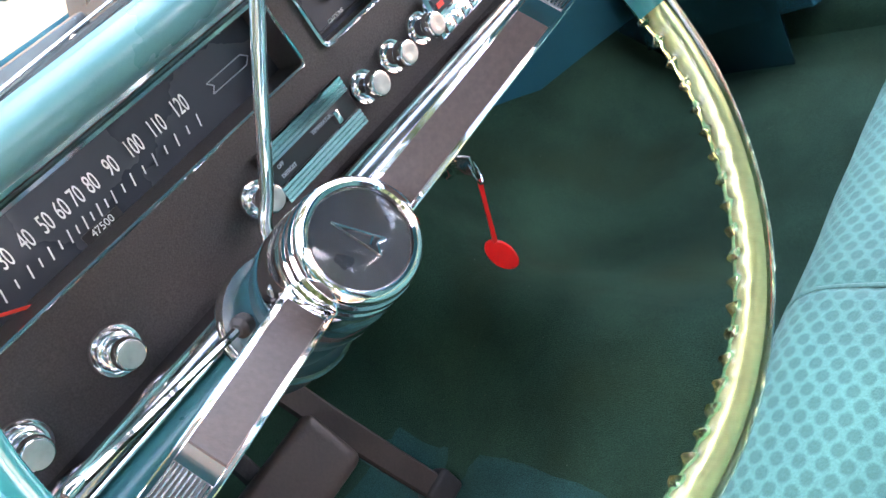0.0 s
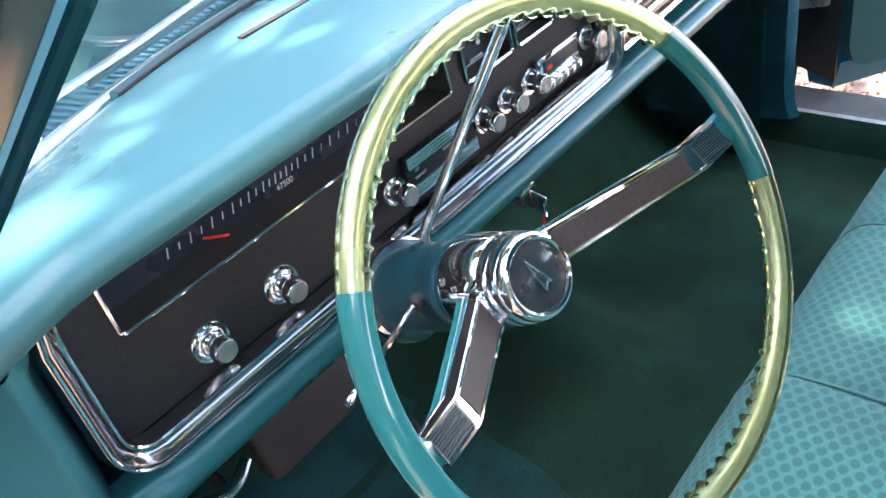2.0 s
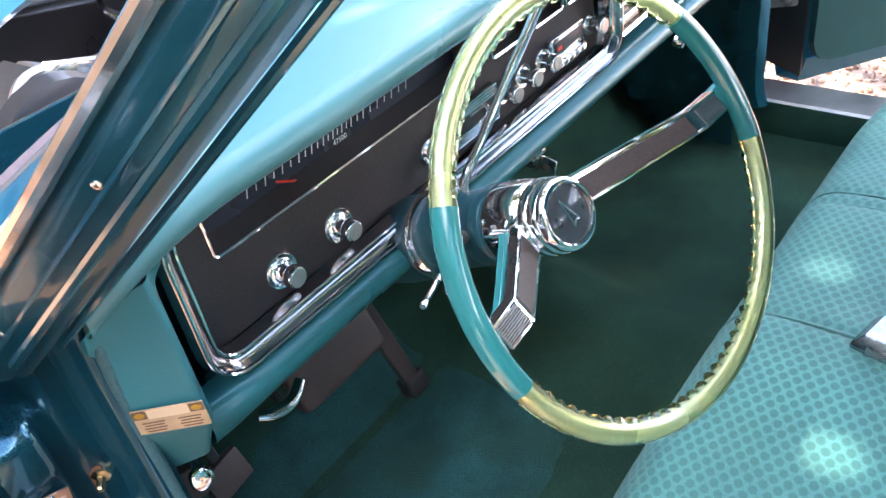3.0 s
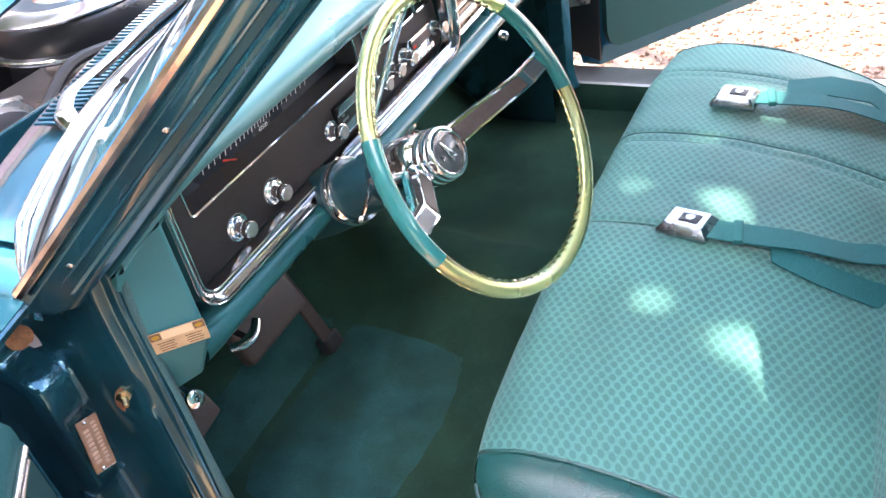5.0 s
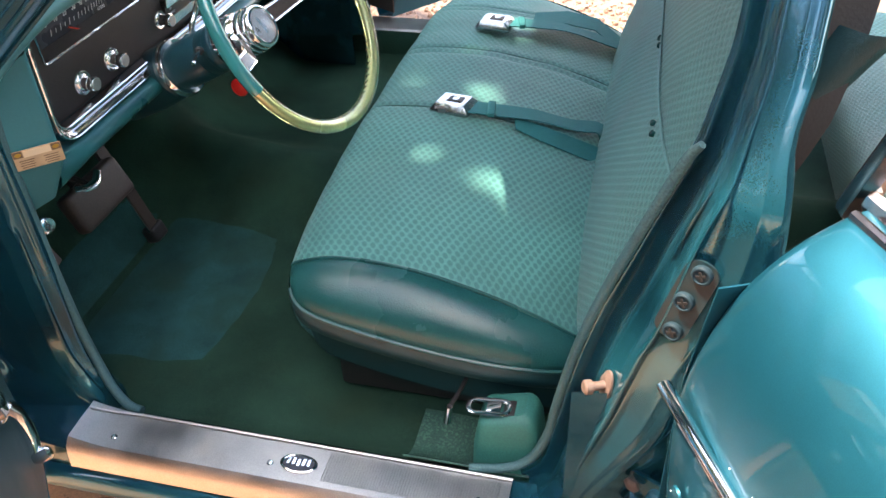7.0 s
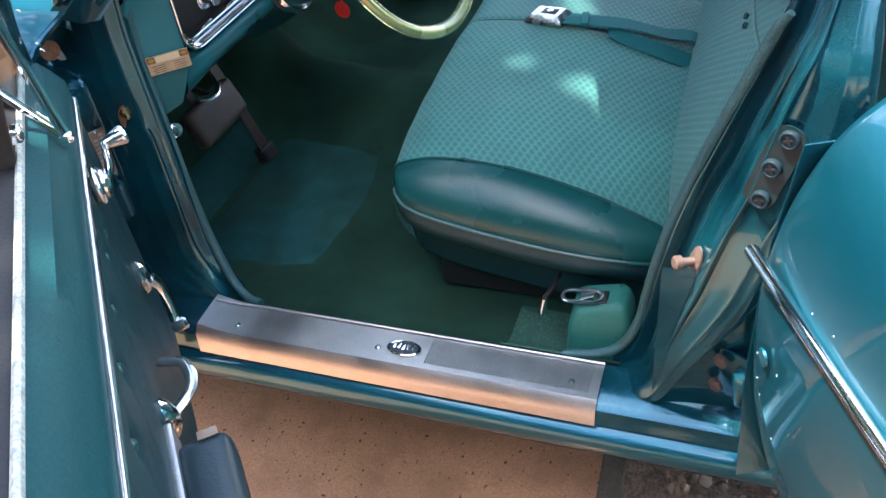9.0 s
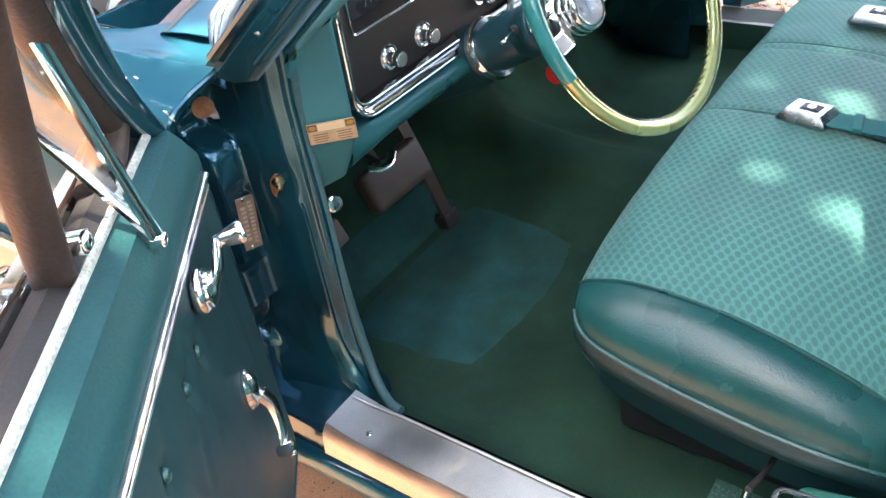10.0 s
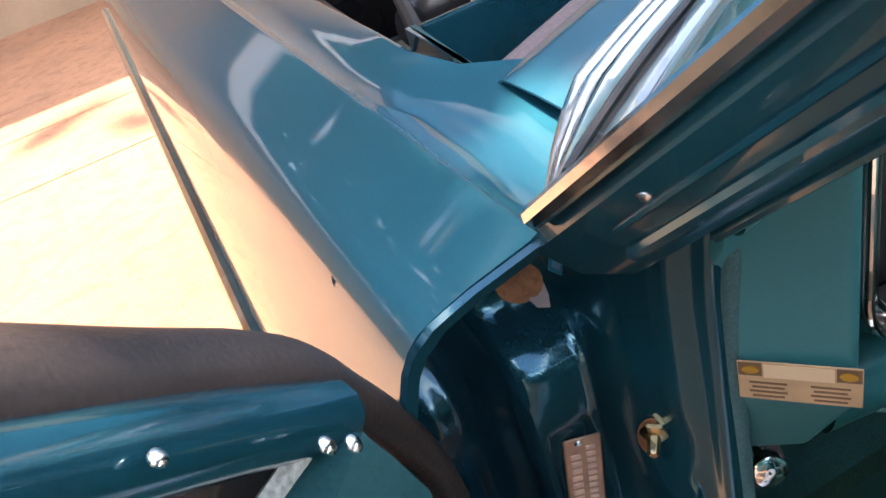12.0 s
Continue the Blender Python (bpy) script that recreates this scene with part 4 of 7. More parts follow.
for i, (a, b, c, d) in enumerate(OPENINGS):
    wide = i == 0
    back = 0.298 if wide else 0.279
    pod = part("speedometer" if wide else "gauge", prism([(a - 0.001, c - 0.001), (b + 0.001, c - 0.001), (b + 0.001, d), (a - 0.001, d)], back, back + 0.007, "y"), GAUGE, dash,
               "black speedometer strip with white numbers" if wide else "square black gauge with a chrome bezel")
    # recess walls
    walls = bmesh.new()
    ring0 = [(a, face_y(c) + 0.001, c), (b, face_y(c) + 0.001, c), (b, face_y(d) + 0.001, d), (a, face_y(d) + 0.001, d)]
    ring1 = [(a, back + 0.0005, c), (b, back + 0.0005, c), (b, back + 0.0005, d), (a, back + 0.0005, d)]
    sheet([ring0, ring1], 0.0, walls, closed=True)
    part("recess", walls, BLACK, pod)
    part("bezel", loop_tube(a, b, c, d, 0.0017 if wide else 0.0024), CHROME, pod)
    face = Matrix(((1, 0, 0, 0), (0, 0, -1, back - 0.001), (0, 1, 0, 0), (0, 0, 0, 1)))
    if wide:
        stops = (-0.511, -0.486, -0.462, -0.438, -0.419, -0.401, -0.386, -0.372, -0.357, -0.337, -0.313, -0.288, -0.262)
        for k, x in enumerate(stops):
            writing(str(10 * k), 0.0205, face @ pose(x, 0.9165, 0, 0, 0, -3), WHITE, "numeral", pod, 0.50)
        bm = bmesh.new()
        for k in range(25):
            x = (stops[k // 2] + stops[min(12, (k + 1) // 2)]) / 2 + 0.006
            long = 0.0105 if k % 2 == 0 else 0.007
            block((0.0011, 0.0006, long), pose(x, 0.2968, 0.8985, 0, 16, 0), 0, 1, bm)
        part("scale_marks", bm, WHITE, pod)["kind"] = "stuff"
        writing("47500", 0.0085, face @ pose(-0.372, 0.8880, 0), WHITE, "odometer", pod)
        part("odometer_window", block((0.036, 0.0008, 0.0085), pose(-0.372, 0.2976, 0.8880), 0, 1), ENGINE_BLACK, pod)
        for k, ch in enumerate("PRNDSL"):
            writing(ch, 0.0062, face @ pose(-0.395 + 0.0112 * k, 0.8805, 0), PALE, "gear_letter", pod)
        part("gear_pointer", block((0.008, 0.0012, 0.0022), pose(-0.396, 0.2920, 0.8765, 0, 20, 0), 0, 1), NEEDLE, pod)
        part("needle", block((0.050, 0.0014, 0.0026), pose(-0.452, 0.2880, 0.8845, 0, 28, 0), 0.0004, 1), NEEDLE, pod, "orange-red pointer")
        bm = bmesh.new()
        for p, q in (((-0.238, 0.926), (-0.196, 0.926)), ((-0.196, 0.926), (-0.190, 0.931)), ((-0.190, 0.931), (-0.196, 0.936)), ((-0.196, 0.936), (-0.238, 0.936)), ((-0.238, 0.936), (-0.233, 0.931)), ((-0.233, 0.931), (-0.238, 0.926))):
            tube([(p[0] + 0.007, 0.2966, p[1] - 0.020), (q[0] + 0.007, 0.2966, q[1] - 0.020)], 0.0006, 4, bm=bm)
        part("arrow_outline", bm, PALE, pod)
    else:
        cx = (a + b) / 2
        writing(("GASOLINE", "BATTERY", "")[i - 1] or " ", 0.0068, face @ pose(cx, 0.8900, 0), WHITE, "caption", pod, 0.7) if i < 3 else None
        bm = bmesh.new()
        for s in range(5):
            q = radians(150 - 30 * s)
            block((0.0012, 0.0008, 0.008 if s % 2 == 0 else 0.0045), pose(cx + 0.021 * math.cos(q), back - 0.0012, 0.912 + 0.019 * math.sin(q), 0, 90 - math.degrees(q), 0), 0, 1, bm)
        part("scale_marks", bm, WHITE, pod)["kind"] = "stuff"
        part("needle", tube([(cx + 0.004, back - 0.003, 0.906), (cx - 0.010, back - 0.003, 0.928)], 0.0013, 5), NEEDLE, pod)
        part("inner_frame", tube([(cx + p, back - 0.002, 0.9145 + q) for p, q in rounded(b - a - 0.012, d - c - 0.012, 0.007, 4)], 0.0016, 6, closed=True), ENGINE_BLACK, pod)
        part("pivot", lathe([(0.0042, 0), (0.0042, 0.004), (0.003, 0.005)], frame_at((cx + 0.002, back - 0.0015, 0.909), (0, -1, 0)), 14), WORN, pod)
# thin bright trims over the speedometer and round the panel
part("upper_trim", tube([(-0.590, 0.232, 0.9560), (-0.40, 0.232, 0.9560), (0.19, 0.232, 0.9560)], 0.0040, 8), CHROME, dash)
part("upper_trim", tube([(-0.58, 0.214, 0.9650), (0.19, 0.214, 0.9650)], 0.0030, 6), WORN, dash)


def panel_path(off, y):
    """The rounded outline of the panel, pushed out by off, at a depth."""
    l, r, b, c = PANEL_L - off, PANEL_R + off, 0.799 - off, 0.026 + off
    pts = [(l + 0.006, y + 0.004, 0.955)] + [(l, y, z) for z in (0.93, 0.90, 0.87, 0.84)]
    pts += [(l + c - c * math.cos(radians(q)), y, b + c - c * math.sin(radians(q))) for q in (0, 18, 36, 54, 72, 90)]
    pts += [(x, y, b) for x in (-0.5, -0.38, -0.26, -0.14, -0.02, 0.05)]
    pts += [(r - c + c * math.sin(radians(q)), y, b + c - c * math.cos(radians(q))) for q in (0, 18, 36, 54, 72, 90)]
    pts += [(r, y, z) for z in (0.85, 0.89, 0.92)] + [(r - 0.006, y + 0.004, 0.955)]
    return pts


part("panel_moulding", sheet([panel_path(0.000, 0.252), panel_path(0.002, 0.236), panel_path(0.005, 0.228), panel_path(0.012, 0.223), panel_path(0.018, 0.226), panel_path(0.021, 0.236)], 0.0), SMOKY, dash, "wide chrome moulding round the panel")
part("panel_bead", tube(panel_path(0.0015, 0.2335), 0.0022, 7), CHROME, dash)
part("panel_bead", tube(panel_path(0.0160, 0.2225), 0.0018, 7), CHROME, dash)


KNOB_END = mat("turned_knob_end", (0.58, 0.56, 0.53), rough=0.36, metal=0.85, vary=0.12, scale=120, bump=0.1, bump_scale=400)


def knob(x, z, small=False, bezel_r=0.0165):
    y = face_y(z)
    m = frame_at((x, y, z), (0, -1, 0.0))
    r = 0.0115 if not small else 0.009
    k = part("knob", lathe([(r * 1.05, 0.0), (r * 0.92, 0.005), (r * 0.80, 0.010), (r * 0.78, 0.0145), (r * 0.98, 0.0165), (r * 1.06, 0.0185), (r * 1.02, 0.0260), (r * 0.94, 0.0275), (r * 0.80, 0.0280), (r * 0.72, 0.0268), (r * 0.4, 0.0262), (0.0003, 0.0258)], m, 32, 16, 0.010), CHROME, dash, "chrome fluted dash knob")
    part("end_cap", lathe([(r * 0.86, 0.0272), (r * 0.86, 0.0284), (r * 0.62, 0.0289), (r * 0.30, 0.0281), (0.0003, 0.0281)], m, 24), KNOB_END, k)
    part("knob_bezel", lathe([(bezel_r, 0.0), (bezel_r, 0.003), (bezel_r * 0.93, 0.005), (bezel_r * 0.82, 0.0046), (bezel_r * 0.76, 0.0026), (bezel_r * 0.66, 0.006), (bezel_r * 0.55, 0.007)], m, 30), CHROME, k)
    return k


knob(-0.522, 0.828, bezel_r=0.020)
knob(-0.438, 0.829, bezel_r=0.020)
for x, z in ((-0.279, 0.832), (-0.128, 0.834), (-0.082, 0.835), (-0.035, 0.835), (0.090, 0.835)):
    knob(x, z)

# heater control: a dark slide slot between two bands of bright bars
heater = part("heater_control", block((0.112, 0.010, 0.046), pose(-0.205, 0.2555, 0.8355), 0.002), ENGINE_BLACK, dash, "chrome-barred heater control")
for z in (0.8525, 0.8185):
    bm = bmesh.new()
    for k in range(4):
        tube([(-0.260, 0.2490, z - 0.0058 + 0.0039 * k), (-0.150, 0.2490, z - 0.0058 + 0.0039 * k)], 0.0022, 6, bm=bm)
    part("bright_bar", bm, CHROME, heater)
part("slide", block((0.006, 0.008, 0.012), pose(-0.176, 0.2480, 0.8355), 0.0015), CHROME, heater)
face = Matrix(((1, 0, 0, 0), (0, 0, -1, 0.2500), (0, 1, 0, 0), (0, 0, 0, 1)))
writing("TEMPERATURE", 0.0052, face @ pose(-0.190, 0.8395, 0), PALE, "caption", heater, 0.85)
writing("OFF", 0.0050, face @ pose(-0.246, 0.8400, 0), PALE, "caption", heater, 0.85)
writing("DEFROST", 0.0050, face @ pose(-0.242, 0.8315, 0), PALE, "caption", heater, 0.85)
# radio
radio = part("radio", block((0.084, 0.012, 0.046), pose(0.021, 0.2540, 0.8330), 0.003), CHROME, dash, "chrome radio face with a dark dial")
part("dial", block((0.070, 0.004, 0.016), pose(0.021, 0.2475, 0.8420), 0.001), GAUGE, radio)
part("dial_pointer", block((0.010, 0.002, 0.005), pose(-0.006, 0.2452, 0.8410), 0), NEEDLE, radio)
for k in range(5):
    part("push_button", block((0.0135, 0.010, 0.0100), pose(-0.009 + 0.0150 * k, 0.2465, 0.8190), 0.0015), CHROME, radio)
# passenger side: chrome panel with warm gravel reflections put into its colour, and rails
part("passenger_panel", sheet([[(0.132, 0.246, z), (0.70, 0.262, z)] for z in (0.80, 0.84, 0.88, 0.955)], 0.003), mat("chrome_reflection_tint", (0.11, 0.078, 0.05), rough=0.22, metal=1.0, vary=0.1), dash, "chrome passenger panel tinted for warm reflections")
for z, r in ((0.948, 0.006), (0.915, 0.0035), (0.842, 0.0035), (0.822, 0.008), (0.800, 0.010)):
    part("bright_rail", tube([(0.135, 0.236, z), (0.42, 0.243, z), (0.70, 0.256, z)], r, 8, flat=0.7), CHROME, dash)
for x in (0.255, 0.535):
    part("glovebox_button", lathe([(0.010, 0), (0.010, 0.012), (0.007, 0.016)], frame_at((x, 0.202, 0.748), (0, -0.95, -0.3)), 16), CHROME, dash)
# defroster slots and speaker outline on the dash top
for x0, x1 in ((-0.285, -0.095), (0.20, 0.38)):
    bm = sheet([[(x, 0.418 + 0.03 * (x + 0.28) + d, 0.9828 - 0.05 * d) for d in (0, 0.010)] for x in [x0 + (x1 - x0) * i / 8 for i in range(9)]], 0.002)
    part("defroster_slot", bm, RUBBER, dash, "dark defroster slot")
part("speaker_seam", tube([(x, y, 0.9840 - 0.055 * (y - 0.40)) for x, y in ((-0.06, 0.40), (0.11, 0.40), (0.125, 0.412), (0.13, 0.455), (0.12, 0.465), (-0.05, 0.465), (-0.065, 0.452), (-0.07, 0.412))], 0.0012, 5, closed=True), RUBBER, dash)

# ignition lock with the key, ring and red fob
lock = part("ignition_lock", lathe([(0.017, -0.03), (0.017, 0.006), (0.013, 0.009), (0.011, 0.009)], frame_at((-0.122, 0.218, 0.742), (0, -0.96, -0.25)), 22), WORN, dash, "chrome ignition lock")
keys = thing("car_key", "ignition key on a ring with a red oval fob", "key")
part("key_blade", block((0.004, 0.024, 0.022), pose(-0.126, 0.196, 0.738, 10), 0.002), WORN, keys)
ringpts = [(-0.122 + 0.009 * math.cos(q), 0.190 + 0.006 * math.cos(q), 0.728 + 0.014 * math.sin(q)) for q in [2 * math.pi * i / 20 for i in range(20)]]
part("key_ring", tube(ringpts, 0.0012, 6, closed=True), CHROME, keys)
part("fob_strap", sheet([[(-0.124, 0.193, 0.717), (-0.119, 0.192, 0.717)], [(-0.127, 0.202, 0.682), (-0.123, 0.201, 0.682)], [(-0.131, 0.211, 0.646), (-0.126, 0.210, 0.646)]], 0.0015), RED, keys)
part("fob", lathe([(0.0148, -0.0015), (0.0160, 0.0), (0.0148, 0.0015), (0.0001, 0.0024)], frame_at((-0.129, 0.211, 0.630), (-0.95, -0.24, 0.15)) @ Matrix.Diagonal((0.95, 1.22, 1, 1)), 24), RED, keys, "red oval fob")

# park brake release handle, vent knob
pb = thing("parking_brake_release", "small chrome crescent brake release under the dash", "brake release")
grip = curve_points([(-0.598, 0.270, 0.678), (-0.580, 0.262, 0.671), (-0.556, 0.262, 0.669), (-0.534, 0.272, 0.674)], 16)
part("grip", tube(grip, [0.0085 - 0.0003 * abs(i - 7) for i in range(len(grip))], 12, flat=0.42, up=(0, -0.5, 0.86)), CHROME, pb)
part("grip_ribs", tube([p + V(0, -0.005, 0.004) for p in grip[2:8]], 0.0016, 6), WORN, pb)
part("rod", tube([(-0.565, 0.26, 0.664), (-0.560, 0.36, 0.69), (-0.560, 0.45, 0.73)], 0.005, 8), RUBBER, pb)
vk = thing("vent_knob", "round chrome vent pull knob on the kick panel", "knob")
part("knob", lathe([(0.006, -0.03), (0.007, 0), (0.0125, 0.003), (0.0135, 0.008), (0.0125, 0.013), (0.009, 0.0145), (0.0002, 0.0135)], frame_at((-0.678, 0.278, 0.664), (-0.35, -0.9, 0.25)), 24), CHROME, vk)
part("bracket", block((0.07, 0.10, 0.05), pose(-0.690, 0.36, 0.625, 0, 0, -12), 0.006), BROWN_RUBBER, vk)


# ---- steering column and wheel ----
HUB = V(-0.3715, -0.0485, 0.9055)
AXIS = V(0.0870, 0.880, -0.4680).normalized()        # down the column
WM = frame_at(HUB, -AXIS, (1, 0, 0))                 # x right, y up in the wheel's plane, z to the driver

col = thing("steering_column", "dark teal steering column with two chrome levers", "steering column")
part("jacket", lathe([(0.0375, -0.1495), (0.0400, -0.1555), (0.0405, -0.1905), (0.0385, -0.1935), (0.0385, -0.1975), (0.0405, -0.2005), (0.0410, -0.2855), (0.0400, -0.4455), (0.0385, -0.6855)], WM, 40), COLUMN, col)
part("turn_signal_ring", lathe([(0.0408, -0.1575), (0.0420, -0.1595), (0.0420, -0.1715), (0.0408, -0.1735)], WM, 40), COLUMN, col)
part("collar", lathe([(0.0415, -0.2685), (0.0480, -0.2655), (0.0515, -0.2695), (0.0520, -0.2745), (0.0490, -0.2785), (0.0415, -0.2795)], WM, 40), CHROME, col, "chrome column collar at the dash")
part("collar_shroud", lathe([(0.042, -0.2775), (0.049, -0.2855), (0.052, -0.3455), (0.048, -0.4255)], WM, 30), COLUMN, col)
lever = part("gear_lever", tube(curve_points([(-0.340, 0.160, 0.832), (-0.334, 0.160, 0.852), (-0.318, 0.156, 0.872), (-0.280, 0.136, 0.940), (-0.226, 0.108, 1.030)], 24), 0.0052, 10), CHROME, col, "long chrome gear lever")
part("boss", lathe([(0.018, -0.03), (0.017, 0.0), (0.013, 0.010), (0.009, 0.013)], frame_at((-0.346, 0.160, 0.826), (0.45, -0.1, 0.88)), 20), COLUMN, lever)
sig = part("signal_lever", tube([(-0.400, 0.116, 0.838), (-0.430, 0.100, 0.848), (-0.537, 0.046, 0.883)], 0.0029, 8), CHROME, col)
part("tip", lathe([(0.0029, 0), (0.0034, 0.002), (0.0034, 0.009), (0.0022, 0.011)], frame_at((-0.533, 0.048, 0.882), (-0.87, -0.43, 0.28)), 12), CHROME, sig)
part("lever_socket", lathe([(0.007, -0.004), (0.007, 0.003), (0.004, 0.006)], frame_at((-0.409, 0.111, 0.841), (-0.87, -0.43, 0.28)), 14), RUBBER, sig)

wheel = thing("steering_wheel", "teal and yellow-green translucent two-spoke steering wheel", "steering wheel")
RIM = 0.190


def rim_segment(a0, a1, r, bumps, steps):
    pts, rs = [], []
    for i in range(steps + 1):
        q = radians(a0 + (a1 - a0) * i / steps)
        pts.append(WM @ V(RIM * math.cos(q), RIM * math.sin(q), 0))
    bm = tube(pts, r, 14, up=-AXIS)
    if bumps:
        # finger scallops on the inner rear edge
        centre = HUB
        for v in bm.verts:
            l = WM.inverted() @ v.co
            rad = math.hypot(l.x, l.y)
            if rad < RIM - 0.35 * r and l.z < 0.35 * r:
                q = math.degrees(math.atan2(l.y, l.x)) % 360
                push = 0.0034 * max(0.0, math.cos(radians(q * 360 / 4.4))) ** 2
                d = (WM.to_3x3() @ V(-l.x / rad, -l.y / rad, -0.4))
                v.co += d * push
    return bm


part("grip_upper", rim_segment(32.5, 148.5, 0.0103, True, 160), RIM_CLEAR, wheel, "yellow-green translucent rim grip")
part("grip_lower", rim_segment(194.5, 348, 0.0103, True, 220), RIM_CLEAR, wheel, "yellow-green translucent rim grip")
part("rim_section", rim_segment(-12, 32.5, 0.0108, False, 40), RIM_TEAL, wheel, "teal rim section")
part("rim_section", rim_segment(148.5, 194.5, 0.0108, False, 40), RIM_TEAL, wheel, "teal rim section")
part("rim_core", tube([WM @ V(RIM * math.cos(q), RIM * math.sin(q), -0.001) for q in [2 * math.pi * i / 90 for i in range(90)]], 0.0050, 10, closed=True), RIM_CORE, wheel)


def spoke(angle):
    c, s = math.cos(radians(angle)), math.sin(radians(angle))
    side = V(-s, c, 0)

    def at(r, z, w):
        return WM @ (V(c * r, s * r, z) + side * w)
    up = 1 if c > 0 else -1                     # the upper edge lies deeper than the lower one
    line = [(0.030, -0.098, 0.0150), (0.045, -0.086, 0.0146), (0.090, -0.049, 0.0130), (0.138, -0.0095, 0.0116), (0.142, -0.0075, 0.0116), (0.174, -0.0020, 0.0112)]

    def deep(z, w):
        return z - 0.30 * up * w
    bm = bmesh.new()
    rings = []
    for r, z, w in line:
        rings.append([at(r, deep(z, a * w) - d, a * w) for a, d in ((1, 0.0008), (0.94, 0), (0.80, 0), (0.78, 0.0012), (-0.78, 0.0012), (-0.80, 0), (-0.94, 0), (-1, 0.0008), (-1, 0.012), (-0.85, 0.017), (0.85, 0.017), (1, 0.012))])
    sheet(rings, 0, bm, closed=True)
    bm.faces.new([v for v in bm.verts[-12:]])
    sp = part("spoke", bm, CHROME, wheel, "chrome spoke with a dark inset and a ribbed tip", 25)
    rows = []
    for r, z, w in ((0.043, -0.0876, 0.0147), (0.090, -0.0490, 0.0130), (0.134, -0.0128, 0.0117)):
        rows.append([at(r, deep(z, w * a), w * a) for a in (0.74, -0.74)])
    part("inset", sheet(rows, 0.001), BROWN_RUBBER, sp)
    bm = bmesh.new()
    for k in range(9):
        w = -0.0080 + 0.0020 * k
        tube([at(0.144, deep(-0.0070, w), w), at(0.172, deep(-0.0022, w), w)], 0.0006, 5, bm=bm)
    part("ribs", bm, WORN, sp)
    part("rib_bed", sheet([[at(0.1435, deep(-0.0076, w), w), at(0.1725, deep(-0.0028, w), w)] for w in (-0.0088, 0.0088)], 0.0006), DARK_BED, sp)
    rows = []
    for r, z, w in ((0.030, -0.132, 0.012), (0.060, -0.105, 0.011), (0.11, -0.062, 0.0095), (0.150, -0.028, 0.0085), (0.170, -0.014, 0.010), (0.186, -0.004, 0.015)):
        rows.append([at(r, z - 0.004, w), at(r, z + 0.004, w), at(r, z + 0.008, w * 0.6), at(r, z + 0.008, -w * 0.6), at(r, z + 0.004, -w), at(r, z - 0.004, -w)])
    part("backing", sheet(rows, 0, closed=True), RIM_TEAL, sp, "teal spoke backing")


DARK_BED = mat("silvery_rib_bed", (0.42, 0.44, 0.46), rough=0.32, metal=1.0, vary=0.1)
spoke(3)
spoke(183)
hub = part("hub", lathe([(0.030, -0.1535), (0.0410, -0.1515), (0.0418, -0.1475), (0.0405, -0.1255), (0.0375, -0.1065), (0.0350, -0.1035), (0.0372, -0.1015), (0.0382, -0.0975), (0.0372, -0.0935), (0.0348, -0.0925), (0.0366, -0.0895), (0.0370, -0.0855), (0.0362, -0.0820), (0.0338, -0.0810), (0.0352, -0.0775), (0.0350, -0.0725), (0.0325, -0.0690), (0.0300, -0.0680), (0.0283, -0.0690), (0.0278, -0.0740), (0.0001, -0.0745)], WM, 52), CHROME, wheel, "ringed chrome hub")
part("cap_field", lathe([(0.0275, -0.0743), (0.0275, -0.0725), (0.0001, -0.0725)], WM, 40), mat("grey_cap_field", (0.050, 0.053, 0.060), rough=0.35, metal=0.3, vary=0.15, scale=40), hub)
part("cap_lens", lathe([(0.0283, -0.0705), (0.0276, -0.0683), (0.023, -0.0660), (0.016, -0.0645), (0.008, -0.0639), (0.0001, -0.0637)], WM, 40), LENS, hub, "clear domed cap")
em = bmesh.new()
for p, q in (((-0.004, 0.017), (0.000, -0.014)), ((-0.004, 0.017), (0.009, -0.010)), ((0.009, -0.010), (0.0045, -0.008)), ((0.0045, -0.008), (0.000, -0.014)), ((0.001, -0.006), (0.006, -0.004))):
    tube([WM @ V(p[0], p[1], -0.0717), WM @ V(q[0], q[1], -0.0717)], 0.0010, 5, bm=em)
part("emblem", em, CHROME, hub, "thin chrome arrowhead outline")


# ---- floor ----
def floor_z(x, y):
    hump = 0.115 * math.exp(-(x / 0.135) ** 2) * (1.0 if y < 0.2 else 1 + 1.4 * (y - 0.2))
    toe = max(0.0, y - 0.44)
    edge = 0.045 * max(0.0, (abs(x) - 0.68) / 0.06) ** 2
    return 0.288 + hump + toe * 0.95 + edge + 0.003 * noise.noise((x * 9, y * 9, 0))


rows = []
for i in range(61):
    x = -0.742 + 1.484 * i / 60
    rows.append([(x, y, floor_z(x, y)) for y in [-1.45 + 0.05 * j for j in range(44)]])
carpet = tagged(link(sheet(rows), "carpet", CARPET), "dark green cut-pile car carpet over the floor and tunnel", "carpet", kind="structure")

rows = []
for i in range(15):
    row = []
    for j in range(15):
        a, b = -1 + i / 7, -1 + j / 7
        # a worn, rounded patch: square corners pulled in and an uneven edge
        pull = 1 - 0.10 * (a * a * b * b) + 0.05 * noise.noise((a * 3, b * 3, 1)) * max(abs(a), abs(b)) ** 4
        x, y = -0.380 + 0.205 * a * pull, 0.328 + 0.192 * b * pull
        row.append((x, y, floor_z(x, y) + 0.0045 * (1 - max(abs(a), abs(b)) ** 6)))
    rows.append(row)
mat_ob = link(sheet(rows), "heel_mat", MAT_RUBBER)
tagged(mat_ob, "worn blue-green heel mat moulded on the driver's carpet", "floor mat")
